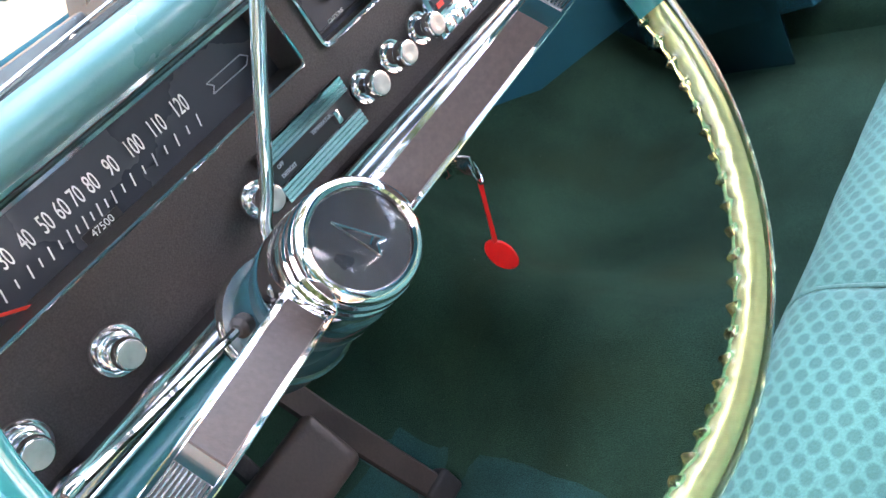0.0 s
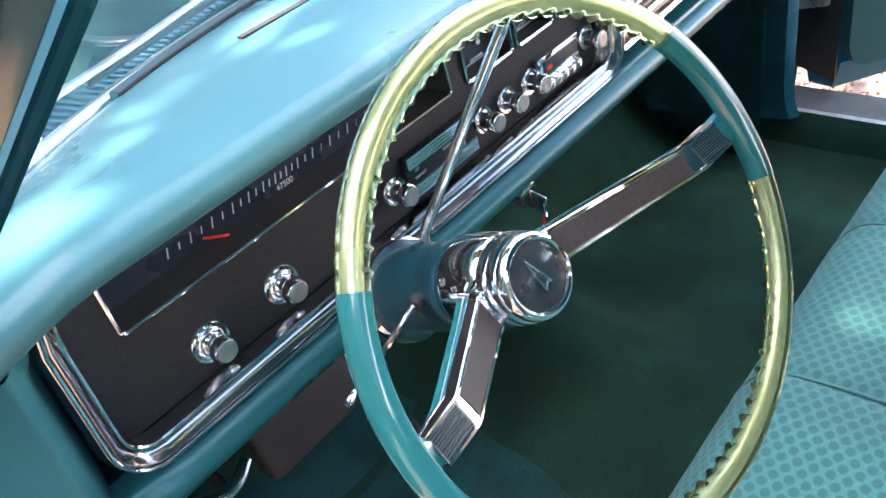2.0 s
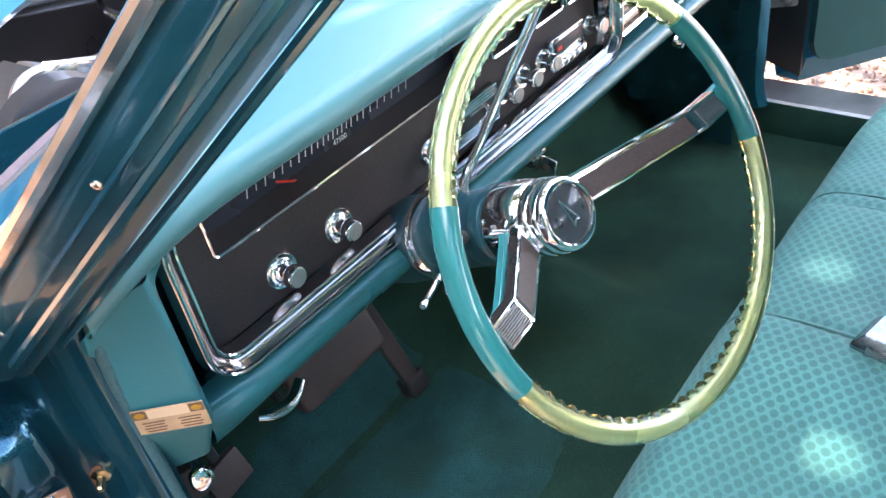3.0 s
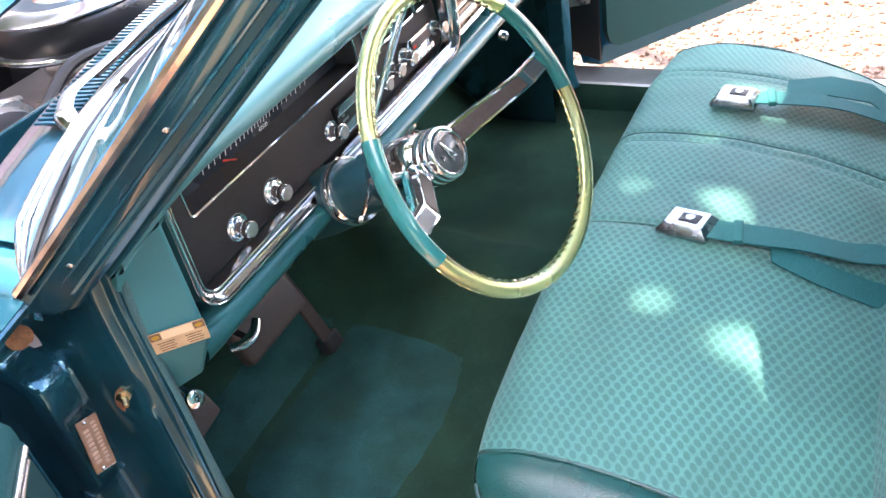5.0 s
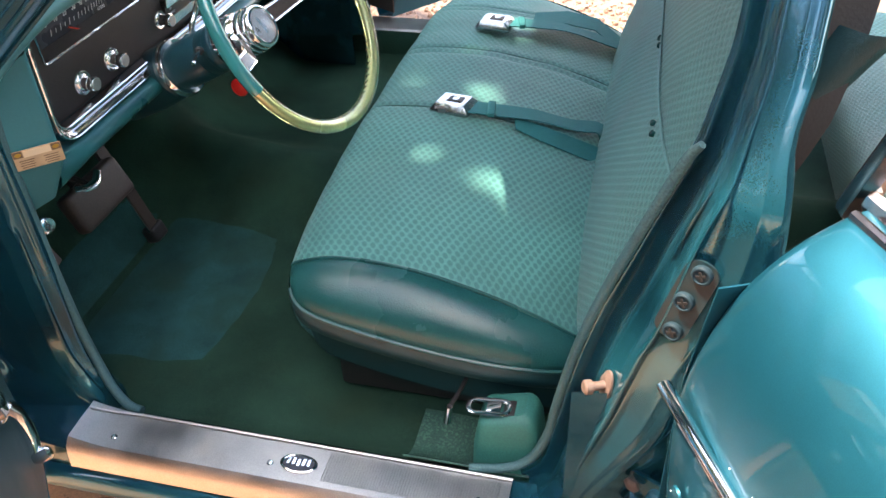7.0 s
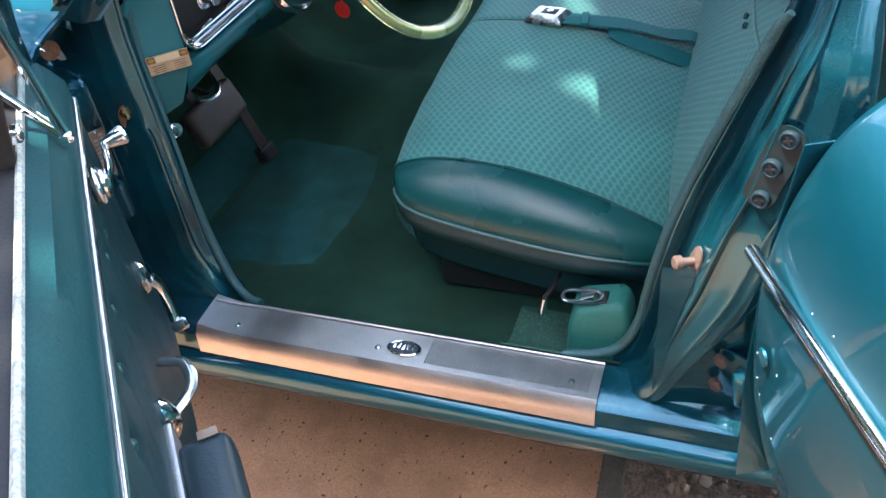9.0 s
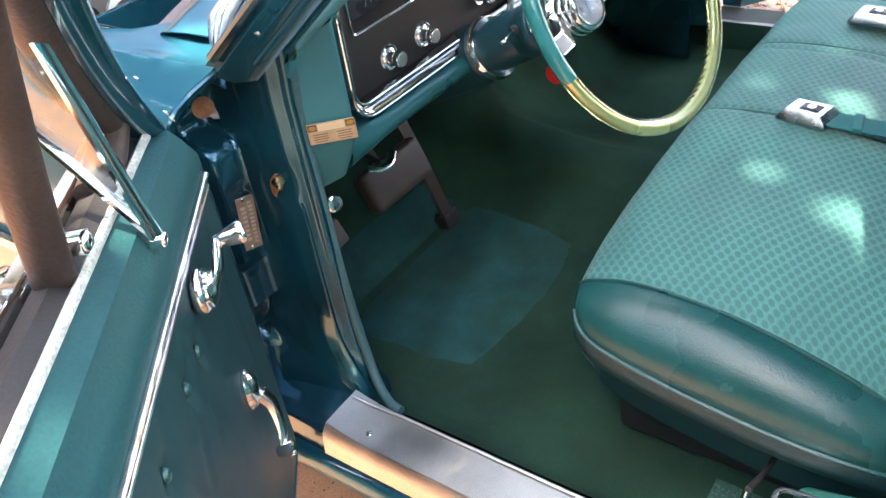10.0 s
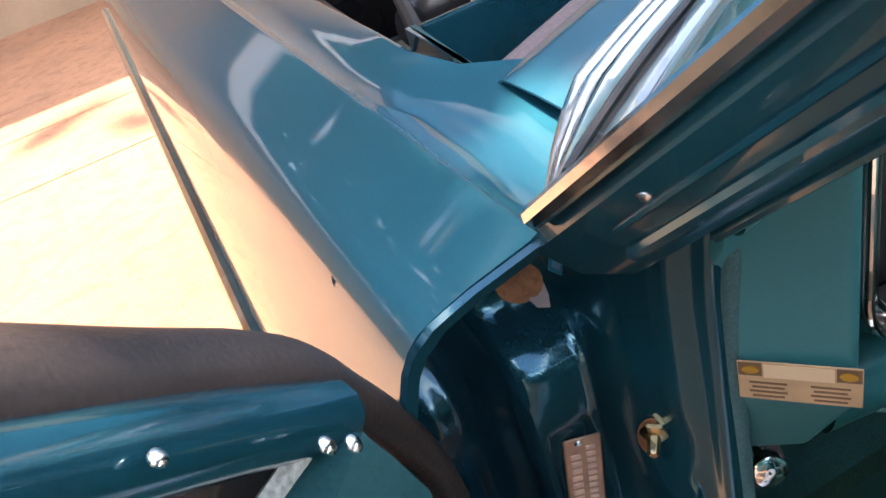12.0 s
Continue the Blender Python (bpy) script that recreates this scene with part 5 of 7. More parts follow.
rows = [[(x, y, floor_z(x, y) + 0.006) for y in [-0.56 + 0.03 * j for j in range(10)]] for x in [-0.742 + 0.02 * i for i in range(8)]]
tagged(link(sheet(rows, 0.003), "floor_pad", mat("speckled_rubber", (0.020, 0.080, 0.060), rough=0.6, vary=0.2, grain=0.5, grain_scale=520, bump=1.0, bump_scale=420, specks=(0.045, 0.14, 0.095), speck_scale=230, speck_range=(0.54, 0.60))), "speckled green rubber pad beside the seat", "floor mat")

# kick panels and under-dash
KICK = mat("footwell_board", (0.012, 0.072, 0.078), rough=0.5, vary=0.15, scale=5, grain=0.15, bump=0.3, bump_scale=450)
for s in (-1, 1):
    k = sheet([[(s * 0.705, 0.300, z), (s * 0.712, 0.45, z), (s * 0.70, 0.72, z)] for z in (0.30, 0.5, 0.72, 0.90)], 0.006)
    tagged(link(k, "kick_panel", KICK), "dark teal footwell kick panel", "kick panel")

# ---- pedals ----
brake = thing("brake_pedal", "wide dusty rubber brake pedal on a steel arm", "pedal")
part("pad", block((0.168, 0.034, 0.082), pose(-0.385, 0.418, 0.510, -24, 0, 0), 0.015, 4), BROWN_RUBBER, brake)
part("arm", tube([(-0.385, 0.455, 0.505), (-0.380, 0.50, 0.60), (-0.380, 0.54, 0.74)], 0.012, 8, flat=0.5), RUBBER, brake)
gas = thing("accelerator_pedal", "long narrow dusty rubber accelerator pedal", "pedal")
line = curve_points([(-0.300, 0.474, 0.610), (-0.288, 0.452, 0.530), (-0.274, 0.436, 0.455), (-0.246, 0.420, 0.330)], 14)
part("pad", sheet([[p + V(-0.0175, 0.003, 0), p + V(-0.014, -0.003, 0), p + V(0.014, -0.003, 0), p + V(0.0175, 0.003, 0)] for p in line], 0.010), BROWN_RUBBER, gas)
part("bright_edge", tube([p + V(-0.018, 0.001, 0) for p in line[6:]], 0.0016, 6), WORN, gas)
part("foot", block((0.046, 0.034, 0.038), pose(-0.242, 0.424, 0.318, -20, 0, 0), 0.010, 3), RUBBER, gas)
park = thing("parking_brake_pedal", "small dusty rubber parking brake pedal", "pedal")
part("pad", block((0.060, 0.018, 0.045), pose(-0.618, 0.370, 0.530, -25, 0, 8), 0.006, 2), BROWN_RUBBER, park)
part("arm", tube([(-0.618, 0.38, 0.54), (-0.615, 0.42, 0.64), (-0.61, 0.45, 0.74)], 0.008, 8, flat=0.6), RUBBER, park)


# ---- bench seat ----
def seat_section(x):
    """The cushion's profile from its lower front edge over the top to the back, at one place across."""
    a = min(1.0, abs(x) / 0.665)
    crown = 1 - a ** 3.2
    top = 0.585 + 0.050 * crown
    front = -0.040 - 0.045 * a ** 5
    def e(t):
        return a ** 4 * (0.020 + 0.070 * t * t)
    return [(front - 0.035, 0.400), (front - 0.008, 0.430), (front + 0.004, 0.475), (front + 0.002, 0.520), (front - 0.012, 0.555 + 0.02 * crown), (front - 0.040, top - 0.014 - e(0.1)), (front - 0.085, top - 0.001 - e(0.2)), (front - 0.15, top + 0.003 - e(0.33)),
            (front - 0.22, top - e(0.49)), (front - 0.29, top - 0.010 - e(0.64)), (front - 0.36, top - 0.024 - e(0.80)), (front - 0.43, top - 0.044 - e(0.95)), (front - 0.50, top - 0.070 - e(1.1))]


SEAMS = (-0.150, 0.095, 0.125, 0.36, 0.39)


def cushion():
    xs = [-0.578 + 1.156 * i / 130 for i in range(131)]
    bm = bmesh.new()
    uvl = bm.loops.layers.uv.new("UVMap")
    grid = []
    for x in xs:
        pts = curve_points([(x, y, z) for y, z in seat_section(x)], 36)
        dip = sum(math.exp(-((x - s) / 0.006) ** 2) for s in SEAMS) * 0.0045
        puff = 0.0022 * math.sin(x * 23) + 0.003 * noise.noise((x * 5, 3, 1))
        row, run = [], 0.0
        for j, p in enumerate(pts):
            if j:
                run += (p - pts[j - 1]).length
            w = 0.003 * noise.noise((p.x * 14, p.y * 14, 2))
            row.append((bm.verts.new((p.x, p.y + (0.5 * dip if j < 14 else 0), p.z - dip + puff + w)), run))
        grid.append((x, row))
    for (xa, a), (xb, b) in zip(grid, grid[1:]):
        for j in range(len(a) - 1):
            f = bm.faces.new((a[j][0], b[j][0], b[j + 1][0], a[j + 1][0]))
            for l, (u, v) in zip(f.loops, ((xa, a[j][1]), (xb, b[j][1]), (xb, b[j + 1][1]), (xa, a[j + 1][1]))):
                l[uvl].uv = (v, u)
    return bm


PALE_THREAD = mat("pale_thread", (0.62, 0.58, 0.48), rough=0.9)
seat = thing("bench_seat", "teal cloth and vinyl front bench seat with dotted weave", "car seat")
part("cushion", cushion(), FABRIC, seat, "dotted teal cloth cushion")
for s in SEAMS:
    pts = [V(s, y, z - 0.002) for y, z in seat_section(s)]
    part("seam", tube(curve_points(pts[3:], 26), 0.0016, 6), SMOOTH_CLOTH, seat)


def cushion_end(side):
    """The padded vinyl end of the cushion."""
    edge = curve_points([(0.578, y, z) for y, z in seat_section(0.578)], 36)[12:]
    n = len(edge)
    rows = []
    for i, p in enumerate(edge):
        s = i / (n - 1)
        k = math.sin(math.pi * min(1, 0.02 + 0.98 * s))
        h = 0.010 + 0.076 * k ** 0.6
        low = p.z - h
        w = 0.012 + 0.066 * k ** 0.5
        rows.append([(side * p.x, p.y, p.z), (side * (p.x + w * 0.30), p.y, p.z - h * 0.05), (side * (p.x + w * 0.62), p.y - 0.002, p.z - h * 0.22), (side * (p.x + w * 0.88), p.y - 0.003, p.z - h * 0.48), (side * (p.x + w), p.y - 0.004, p.z - h * 0.78), (side * (p.x + w * 0.99), p.y - 0.004, low)])
    return rows


for side in (-1, 1):
    rows = cushion_end(side)
    smooth = [curve_points(r, 16) for r in rows]
    part("end_bolster", sheet(smooth), VINYL, seat, "glossy dark teal vinyl end panel", 60)
    low = [V(*r[-1]) for r in rows]
    part("piping", tube([p + V(side * 0.001, 0, 0) for p in low], 0.0042, 8), VINYL, seat)
    part("piping", tube([V(*r[0]) + V(side * 0.002, 0, 0.001) for r in rows], 0.0030, 8), VINYL, seat)
    skirt = []
    for p in low:
        skirt.append([p, p + V(side * 0.006, 0, -0.014), p + V(side * 0.002, 0, -0.034), p + V(-side * 0.012, 0, -0.050), p + V(-side * 0.040, 0, -0.058), p + V(-side * 0.045, 0, -0.13)])
    # the darker vinyl puts the shade below the bolster into the colour
    part("skirt", sheet(skirt), VINYL_DARK, seat, "teal vinyl lower roll, darkened for shade", 60)
front = [V(x, seat_section(x)[0][0], 0.402) for x in [-0.58 + 1.16 * i / 30 for i in range(31)]]
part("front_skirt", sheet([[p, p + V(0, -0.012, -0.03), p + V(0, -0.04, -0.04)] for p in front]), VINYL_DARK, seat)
# black puts the shadow under the seat into the frame's colour
part("seat_frame", block((1.16, 0.40, 0.085), pose(0, -0.33, 0.345), 0.01), RUBBER, seat, "seat frame, black for the shadow under the seat")


def backrest(z0, z1, material, name, label, uvshift):
    """A band of the backrest's face between two heights."""
    xs = [-0.60 + 1.20 * i / 80 for i in range(81)]
    bm = bmesh.new()
    uvl = bm.loops.layers.uv.new("UVMap")
    grid = []
    for x in xs:
        a = abs(x) / 0.60
        row = []
        for j in range(13):
            s = j / 12
            z = z0 + (z1 - z0) * s
            y = -0.515 - (z - 0.53) * 0.38 - 0.035 * a ** 4 + 0.014 * math.sin(math.pi * s) ** 0.6 + 0.003 * noise.noise((x * 7, z * 7, 4))
            if z > 0.96:
                y -= 6 * (z - 0.96) ** 2
            row.append((bm.verts.new((x, y, z)), z))
        grid.append((x, row))
    for (xa, a), (xb, b) in zip(grid, grid[1:]):
        for j in range(12):
            f = bm.faces.new((a[j][0], b[j][0], b[j + 1][0], a[j + 1][0]))
            for l, (u, v) in zip(f.loops, ((xa, a[j][1]), (xb, b[j][1]), (xb, b[j + 1][1]), (xa, a[j + 1][1]))):
                l[uvl].uv = (v, u)
    part(name, bm, material, seat, label)


backrest(0.50, 0.785, FABRIC, "backrest_lower", "teal dotted cloth lower backrest", 0)
backrest(0.785, 1.035, FABRIC, "backrest_upper", "dotted teal cloth upper backrest", 0)
part("back_seam", tube([(x, -0.515 - 0.255 * 0.38 - 0.035 * (abs(x) / 0.6) ** 4 + 0.002, 0.785) for x in [-0.6 + 1.2 * i / 30 for i in range(31)]], 0.0022, 7), SMOOTH_CLOTH, seat)
for x in (-0.44, -0.13, 0.13, 0.44):
    for d in (-0.006, 0.026):
        part("button", lathe([(0.0045, -0.004), (0.0055, 0), (0.0045, 0.002), (0.0015, 0.003)], frame_at((x + d, -0.515 - 0.255 * 0.38 + 0.005, 0.783), (0, 0.94, 0.35)), 14), VINYL, seat, "small covered button")
# back shell and vinyl ends
for side in (-1, 1):
    rows = []
    for z in (0.46, 0.55, 0.65, 0.75, 0.85, 0.95, 1.01, 1.03):
        yf = -0.515 - (z - 0.53) * 0.38 - 0.035 - (6 * (z - 0.96) ** 2 if z > 0.96 else 0)
        rows.append([(side * 0.60, yf, z), (side * 0.625, yf - 0.008, z), (side * 0.648, yf - 0.035, z), (side * 0.652, yf - 0.055, z), (side * 0.64, yf - 0.080, z), (side * 0.60, yf - 0.092, z)])
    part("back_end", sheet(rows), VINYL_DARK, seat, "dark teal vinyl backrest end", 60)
    part("piping", tube([V(*r[0]) + V(side * 0.002, 0.003, 0) for r in rows], 0.0034, 7), WELT if side < 0 else VINYL, seat, "frayed pale piping" if side < 0 else "")
part("back_shell", sheet([[(x, -0.595, 0.45), (x, -0.650, 0.60), (x, -0.755, 0.90), (x, -0.805, 1.02), (x, -0.78, 1.045), (x, -0.742, 1.035)] for x in (-0.61, -0.3, 0, 0.3, 0.61)]), VINYL, seat)

rng = random.Random(12)
for k in range(14):
    z = 0.560 + 0.007 * k
    p = V(-0.606 + rng.uniform(-0.003, 0.003), -0.545 - (z - 0.53) * 0.38, z)
    part("frayed_thread", tube([p, p + V(rng.uniform(-0.006, 0.002), rng.uniform(0, 0.005), rng.uniform(0.004, 0.010))], 0.0009, 5), PALE_THREAD, seat)

# rear bench
rear = thing("rear_bench_seat", "teal dotted cloth rear bench seat", "car seat")
bm = bmesh.new()
uvl = bm.loops.layers.uv.new("UVMap")
prof = curve_points([(0, -1.02, 0.36), (0, -0.99, 0.48), (0, -1.03, 0.55), (0, -1.2, 0.56), (0, -1.42, 0.53), (0, -1.47, 0.62), (0, -1.60, 0.98), (0, -1.68, 1.0)], 40)
vs = [[bm.verts.new((x, p.y, p.z)) for p in prof] for x in (-0.66, 0.66)]
for j in range(len(prof) - 1):
    f = bm.faces.new((vs[0][j], vs[1][j], vs[1][j + 1], vs[0][j + 1]))
    for l, (u, v) in zip(f.loops, ((-0.66, j * 0.03), (0.66, j * 0.03), (0.66, j * 0.03 + 0.03), (-0.66, j * 0.03 + 0.03))):
        l[uvl].uv = (v, u)
part("cushion", bm, FABRIC, rear)
part("seat_end", sheet([[(-0.66, p.y, p.z), (-0.68, p.y, p.z - 0.03), (-0.685, p.y, min(p.z - 0.05, 0.40))] for p in prof[4:]]), VINYL, rear)


# ---- seat belts ----
def belt(path, width, buckle_at, turn, tilt):
    b = thing("seat_belt", "teal lap belt with a square chrome buckle lying on the seat", "seat belt", group="seat belts on the bench")
    line = curve_points(path, 26)
    rows = []
    for i, p in enumerate(line):
        d = (line[min(i + 1, len(line) - 1)] - line[max(i - 1, 0)]).normalized()
        side = d.cross(V(0, 0, 1)).normalized()
        rows.append([p + side * width * s for s in (-0.5, -0.2, 0.2, 0.5)])
    part("strap", sheet(rows, 0.0022), WEB, b, "teal woven strap")
    i = 4
    d = (line[i + 1] - line[i]).normalized()
    part("keeper", block((0.014, width * 1.12, 0.010), frame_at(line[i], (0, 0, 1), d), 0.003), WEB, b)
    m = pose(*buckle_at, tilt[0], tilt[1], turn)
    bk = part("buckle", lathe_box(0.078, 0.060, 0.020, m), BUCKLE, b, "square chrome push-button buckle")
    part("button", block((0.030, 0.022, 0.003), m @ pose(-0.004, 0, 0.0202), 0.001, 1), RUBBER, bk)
    part("button_mark", lathe([(0.007, 0), (0.007, 0.0008), (0.0003, 0.0009)], m @ pose(-0.004, 0, 0.0217), 16), BUCKLE, bk)
    return b


def lathe_box(a, b, h, m):
    """A shallow bevelled buckle body with a sloping rim."""
    bm = bmesh.new()
    rings = []
    for k, z in ((1.0, 0.0), (1.02, 0.004), (1.0, 0.008), (0.72, h), (0.66, h)):
        rings.append([m @ V(x * k, y * k, z) for x, y in rounded(a, b, 0.004, 3)])
    sheet(rings, 0, bm, closed=True)
    bm.faces.new([bm.verts.new(p) for p in rings[-1]])
    return bm


belt([(-0.155, -0.268, 0.646), (-0.150, -0.33, 0.640), (-0.135, -0.40, 0.628), (-0.110, -0.47, 0.600), (-0.095, -0.515, 0.590), (-0.10, -0.54, 0.565)], 0.046, (-0.148, -0.245, 0.634), 78, (2, 2))
belt([(0.240, -0.275, 0.652), (0.25, -0.33, 0.648), (0.27, -0.40, 0.636), (0.29, -0.46, 0.612), (0.30, -0.52, 0.59)], 0.046, (0.240, -0.252, 0.640), 82, (0, 0))
tail = link(sheet([[lerp(a, b, s) for s in (0, 0.5, 1)] for a, b in (((-0.150, -0.36, 0.632), (-0.19, -0.37, 0.626)), ((-0.165, -0.43, 0.618), (-0.205, -0.43, 0.610)), ((-0.16, -0.50, 0.592), (-0.20, -0.505, 0.58)), ((-0.13, -0.54, 0.56), (-0.17, -0.545, 0.55)))], 0.002), "belt_strap", WEB)
tagged(tail, "loose teal belt strap tucked into the seat gap", "seat belt")
tail = link(sheet([[lerp(a, b, s) for s in (0, 0.5, 1)] for a, b in (((0.26, -0.33, 0.640), (0.33, -0.33, 0.642)), ((0.30, -0.40, 0.632), (0.37, -0.40, 0.634)), ((0.32, -0.47, 0.612), (0.39, -0.47, 0.612)), ((0.30, -0.53, 0.575), (0.37, -0.53, 0.575)))], 0.002), "belt_strap", WEB)
tagged(tail, "loose teal belt strap folded on the seat", "seat belt")

# belt retractor box and tongue on the floor
ret = thing("belt_retractor", "moulded teal belt retractor cover on the floor", "retractor")
rows = []
for z, k in ((0.294, 1.0), (0.33, 0.98), (0.372, 0.93), (0.405, 0.86), (0.421, 0.78), (0.428, 0.70), (0.430, 0.55)):
    rows.append([(-0.690 + a * k + 0.012 * (1 - k), -0.452 + b * k + 0.020 * (1 - k), z - 0.18 * b * (1 if z > 0.40 else 0)) for a, b in rounded(0.086, 0.112, 0.018, 5)])
bm = sheet(rows, 0, closed=True)
bm.faces.new([bm.verts.new(p) for p in rows[-1]])
part("cover", bm, mat("matte_teal_plastic", (0.018, 0.140, 0.112), rough=0.6, vary=0.12, grain=0.15, bump=0.2), ret, "matte teal moulded cover", 50)
tongue = part("tongue", tube([(-0.694 + 0.9 * a, -0.418 + b, 0.432 - 0.10 * b) for a, b in rounded(0.030, 0.062, 0.012, 5)], 0.0042, 8, closed=True, flat=0.6), CHROME, ret, "chrome belt tongue")
part("tongue_plate", block((0.024, 0.022, 0.003), pose(-0.694, -0.426, 0.433, -6), 0.001), CHROME, tongue)
part("strap_stub", block((0.030, 0.018, 0.005), pose(-0.692, -0.450, 0.432, -8), 0.001), RUBBER, ret)
adj = thing("seat_lever", "short chrome-tipped seat adjuster lever", "lever")
part("tip", tube([(-0.676, -0.352, 0.398), (-0.684, -0.349, 0.372)], [0.0075, 0.0100], 12, flat=0.7), CHROME, adj)
part("rod", tube([(-0.676, -0.352, 0.399), (-0.64, -0.36, 0.396), (-0.56, -0.37, 0.392)], 0.004, 8), RUBBER, adj)


# ---- driver's door, open ----
DM = Matrix(((-0.755, 0.656, 0, -0.945), (-0.656, -0.755, 0, 0.18), (0, 0, 1, 0), (0, 0, 0, 1)))


def D(u, n, z):
    """A point of the open door: along it from the hinge, into the cabin, up."""
    return DM @ V(u, n, z)


def dm(u, n, z, toward=(0, 1, 0), hint=(1, 0, 0)):
    t = DM.to_3x3() @ V(*toward)
    h = DM.to_3x3() @ V(*hint)
    return frame_at(D(u, n, z), t, h)


def door_top(u):
    return 0.930 + 0.030 * u


door = thing("front_door", "open teal front door with quilted vinyl trim", "car door")
us = [-0.045 + 0.975 * i / 60 for i in range(61)]
BUTTONS = [(0.155, 0.780), (0.213, 0.786), (0.316, 0.792), (0.415, 0.800), (0.505, 0.790), (0.61, 0.795), (0.71, 0.795), (0.82, 0.795)]


def quilt(u, z):
    d = 0.0
    for bu, bz in BUTTONS:
        d += 0.0085 * math.exp(-((u - bu) ** 2 + (z - bz) ** 2) / 0.00022)
    for bu, bz in BUTTONS:
        for s in (-1, 1):
            k = (z - bz) - s * 1.9 * (u - bu)
            d += 0.0032 * math.exp(-abs(k) / 0.006) * (1 if abs(z - bz) < 0.085 else 0)
    return -d


rows = []
for i in range(131):
    u = -0.045 + 0.975 * i / 130
    low = 0.385
    row = []
    for j in range(46):
        z = low + (0.860 - low) * j / 45
        groove = -0.0022 * sum(math.exp(-((u - g) / 0.0022) ** 2) for g in (0.004, 0.016, 0.028)) * (1 if 0.5 < z < 0.83 else 0)
        row.append(D(u, quilt(u, z) + groove - 0.010 * max(0, (0.45 - z) / 0.07) ** 2, z))
    rows.append(row)
part("trim_panel", sheet(rows), VINYL_DARK, door, "dark teal quilted vinyl trim panel")
rows = []
for u in us:
    t = door_top(u)
    soft = max(0.0, (0.0 - u) / 0.045)
    rows.append([D(u, 0.0, 0.862), D(u, 0.002, 0.876), D(u, 0.0015, 0.890), D(u, -0.002 - 0.004 * soft, 0.902), D(u, -0.006 - 0.004 * soft, 0.909), D(u, -0.013 - 0.008 * soft, 0.5 * (0.910 + t) + 0.003), D(u, -0.034 - 0.008 * soft, t - 0.006 * soft)])
part("shoulder", sheet(rows), VINYL_LIGHT, door, "grained teal vinyl shoulder along the window")
part("trim_strip", tube([D(u, 0.004, 0.867 + 0.012 * u) for u in (-0.038, 0.2, 0.5, 0.925)], 0.0040, 8, flat=0.8), WORN, door, "thin double chrome strip")
part("trim_strip", tube([D(u, 0.004, 0.857 + 0.012 * u) for u in (-0.030, 0.2, 0.5, 0.925)], 0.0028, 8), WORN, door)
for u, z in BUTTONS:
    part("tuft_button", lathe([(0.0065, -0.002), (0.007, 0), (0.005, 0.003), (0.001, 0.004)], dm(u, -0.005, z), 14), VINYL, door)
part("inner_welt", tube([D(u, -0.036, door_top(u) + 0.002) for u in (-0.030, 0.2, 0.5, 0.93)], 0.0042, 7, flat=1.5), mat("pale_fuzzy_strip", (0.42, 0.44, 0.40), rough=0.9, vary=0.3, scale=60, grain=0.4), door, "pale fuzzy window strip")
# rubber ledge, glass slot and outer bright moulding
part("rubber_ledge", sheet([[D(u, -0.040, door_top(u) + 0.002), D(u, -0.055, door_top(u) + 0.010), D(u, -0.074, door_top(u) + 0.004), D(u, -0.078, door_top(u) - 0.02)] for u in us], 0.003), RUBBER, door, "black window ledge rubber")
part("belt_moulding", sheet([[D(u, -0.080, door_top(u) - 0.004), D(u, -0.086, door_top(u) + 0.006), D(u, -0.104, door_top(u) + 0.004), D(u, -0.112, door_top(u) - 0.010)] for u in us], 0.002), CHROME, door, "bright outer belt moulding")
part("belt_bead", tube([D(u, -0.083, door_top(u) + 0.007) for u in us[::6]], 0.0035, 7), CHROME, door)
rows = []
for u in [-0.050 + 0.99 * i / 30 for i in range(31)]:
    rows.append([D(u, -0.112, door_top(u) - 0.008), D(u, -0.128, 0.89), D(u, -0.150, 0.80), D(u, -0.172, 0.68), D(u, -0.175, 0.58), D(u, -0.160, 0.45), D(u, -0.130, 0.34), D(u, -0.080, 0.335), D(u, -0.012, 0.36), D(u, -0.006, 0.388)])
part("outer_skin", sheet(rows, 0.002), PAINT, door, "teal metallic outer skin")
for u in (-0.048, 0.935):
    part("door_edge", sheet([[D(u, -0.034, 0.925), D(u, -0.112, 0.920)], [D(u, 0.0, 0.86), D(u, -0.13, 0.88)], [D(u, 0.0, 0.70), D(u, -0.165, 0.70)], [D(u, 0.0, 0.50), D(u, -0.168, 0.50)], [D(u, -0.006, 0.385), D(u, -0.135, 0.36)]], 0.004), JAMB, door)
part("side_moulding", tube([D(u, -0.178, 0.665) for u in (-0.04, 0.3, 0.6, 0.93)], 0.007, 8, flat=1.4), WORN, door)
part("moulding_cap", block((0.022, 0.012, 0.020), dm(-0.052, -0.176, 0.665), 0.005), WHITE, door)


# window frame: front bar, division bar, top rail and the open vent pane
def bar(pts, w, h, material, name, parent, label="", bevel=True):
    pts = curve_points([D(*p) for p in pts], 18)
    return part(name, tube(pts, w, 18, flat=h / w, up=DM.to_3x3() @ V(0, 1, 0)), material, parent, label)


def rake(s, off_u=0.0, off_n=0.0):
    return (-0.045 + 0.459 * s + off_u, -0.060 + 0.06 * s + 0.10 * s * s + off_n, 0.930 + 0.432 * s)


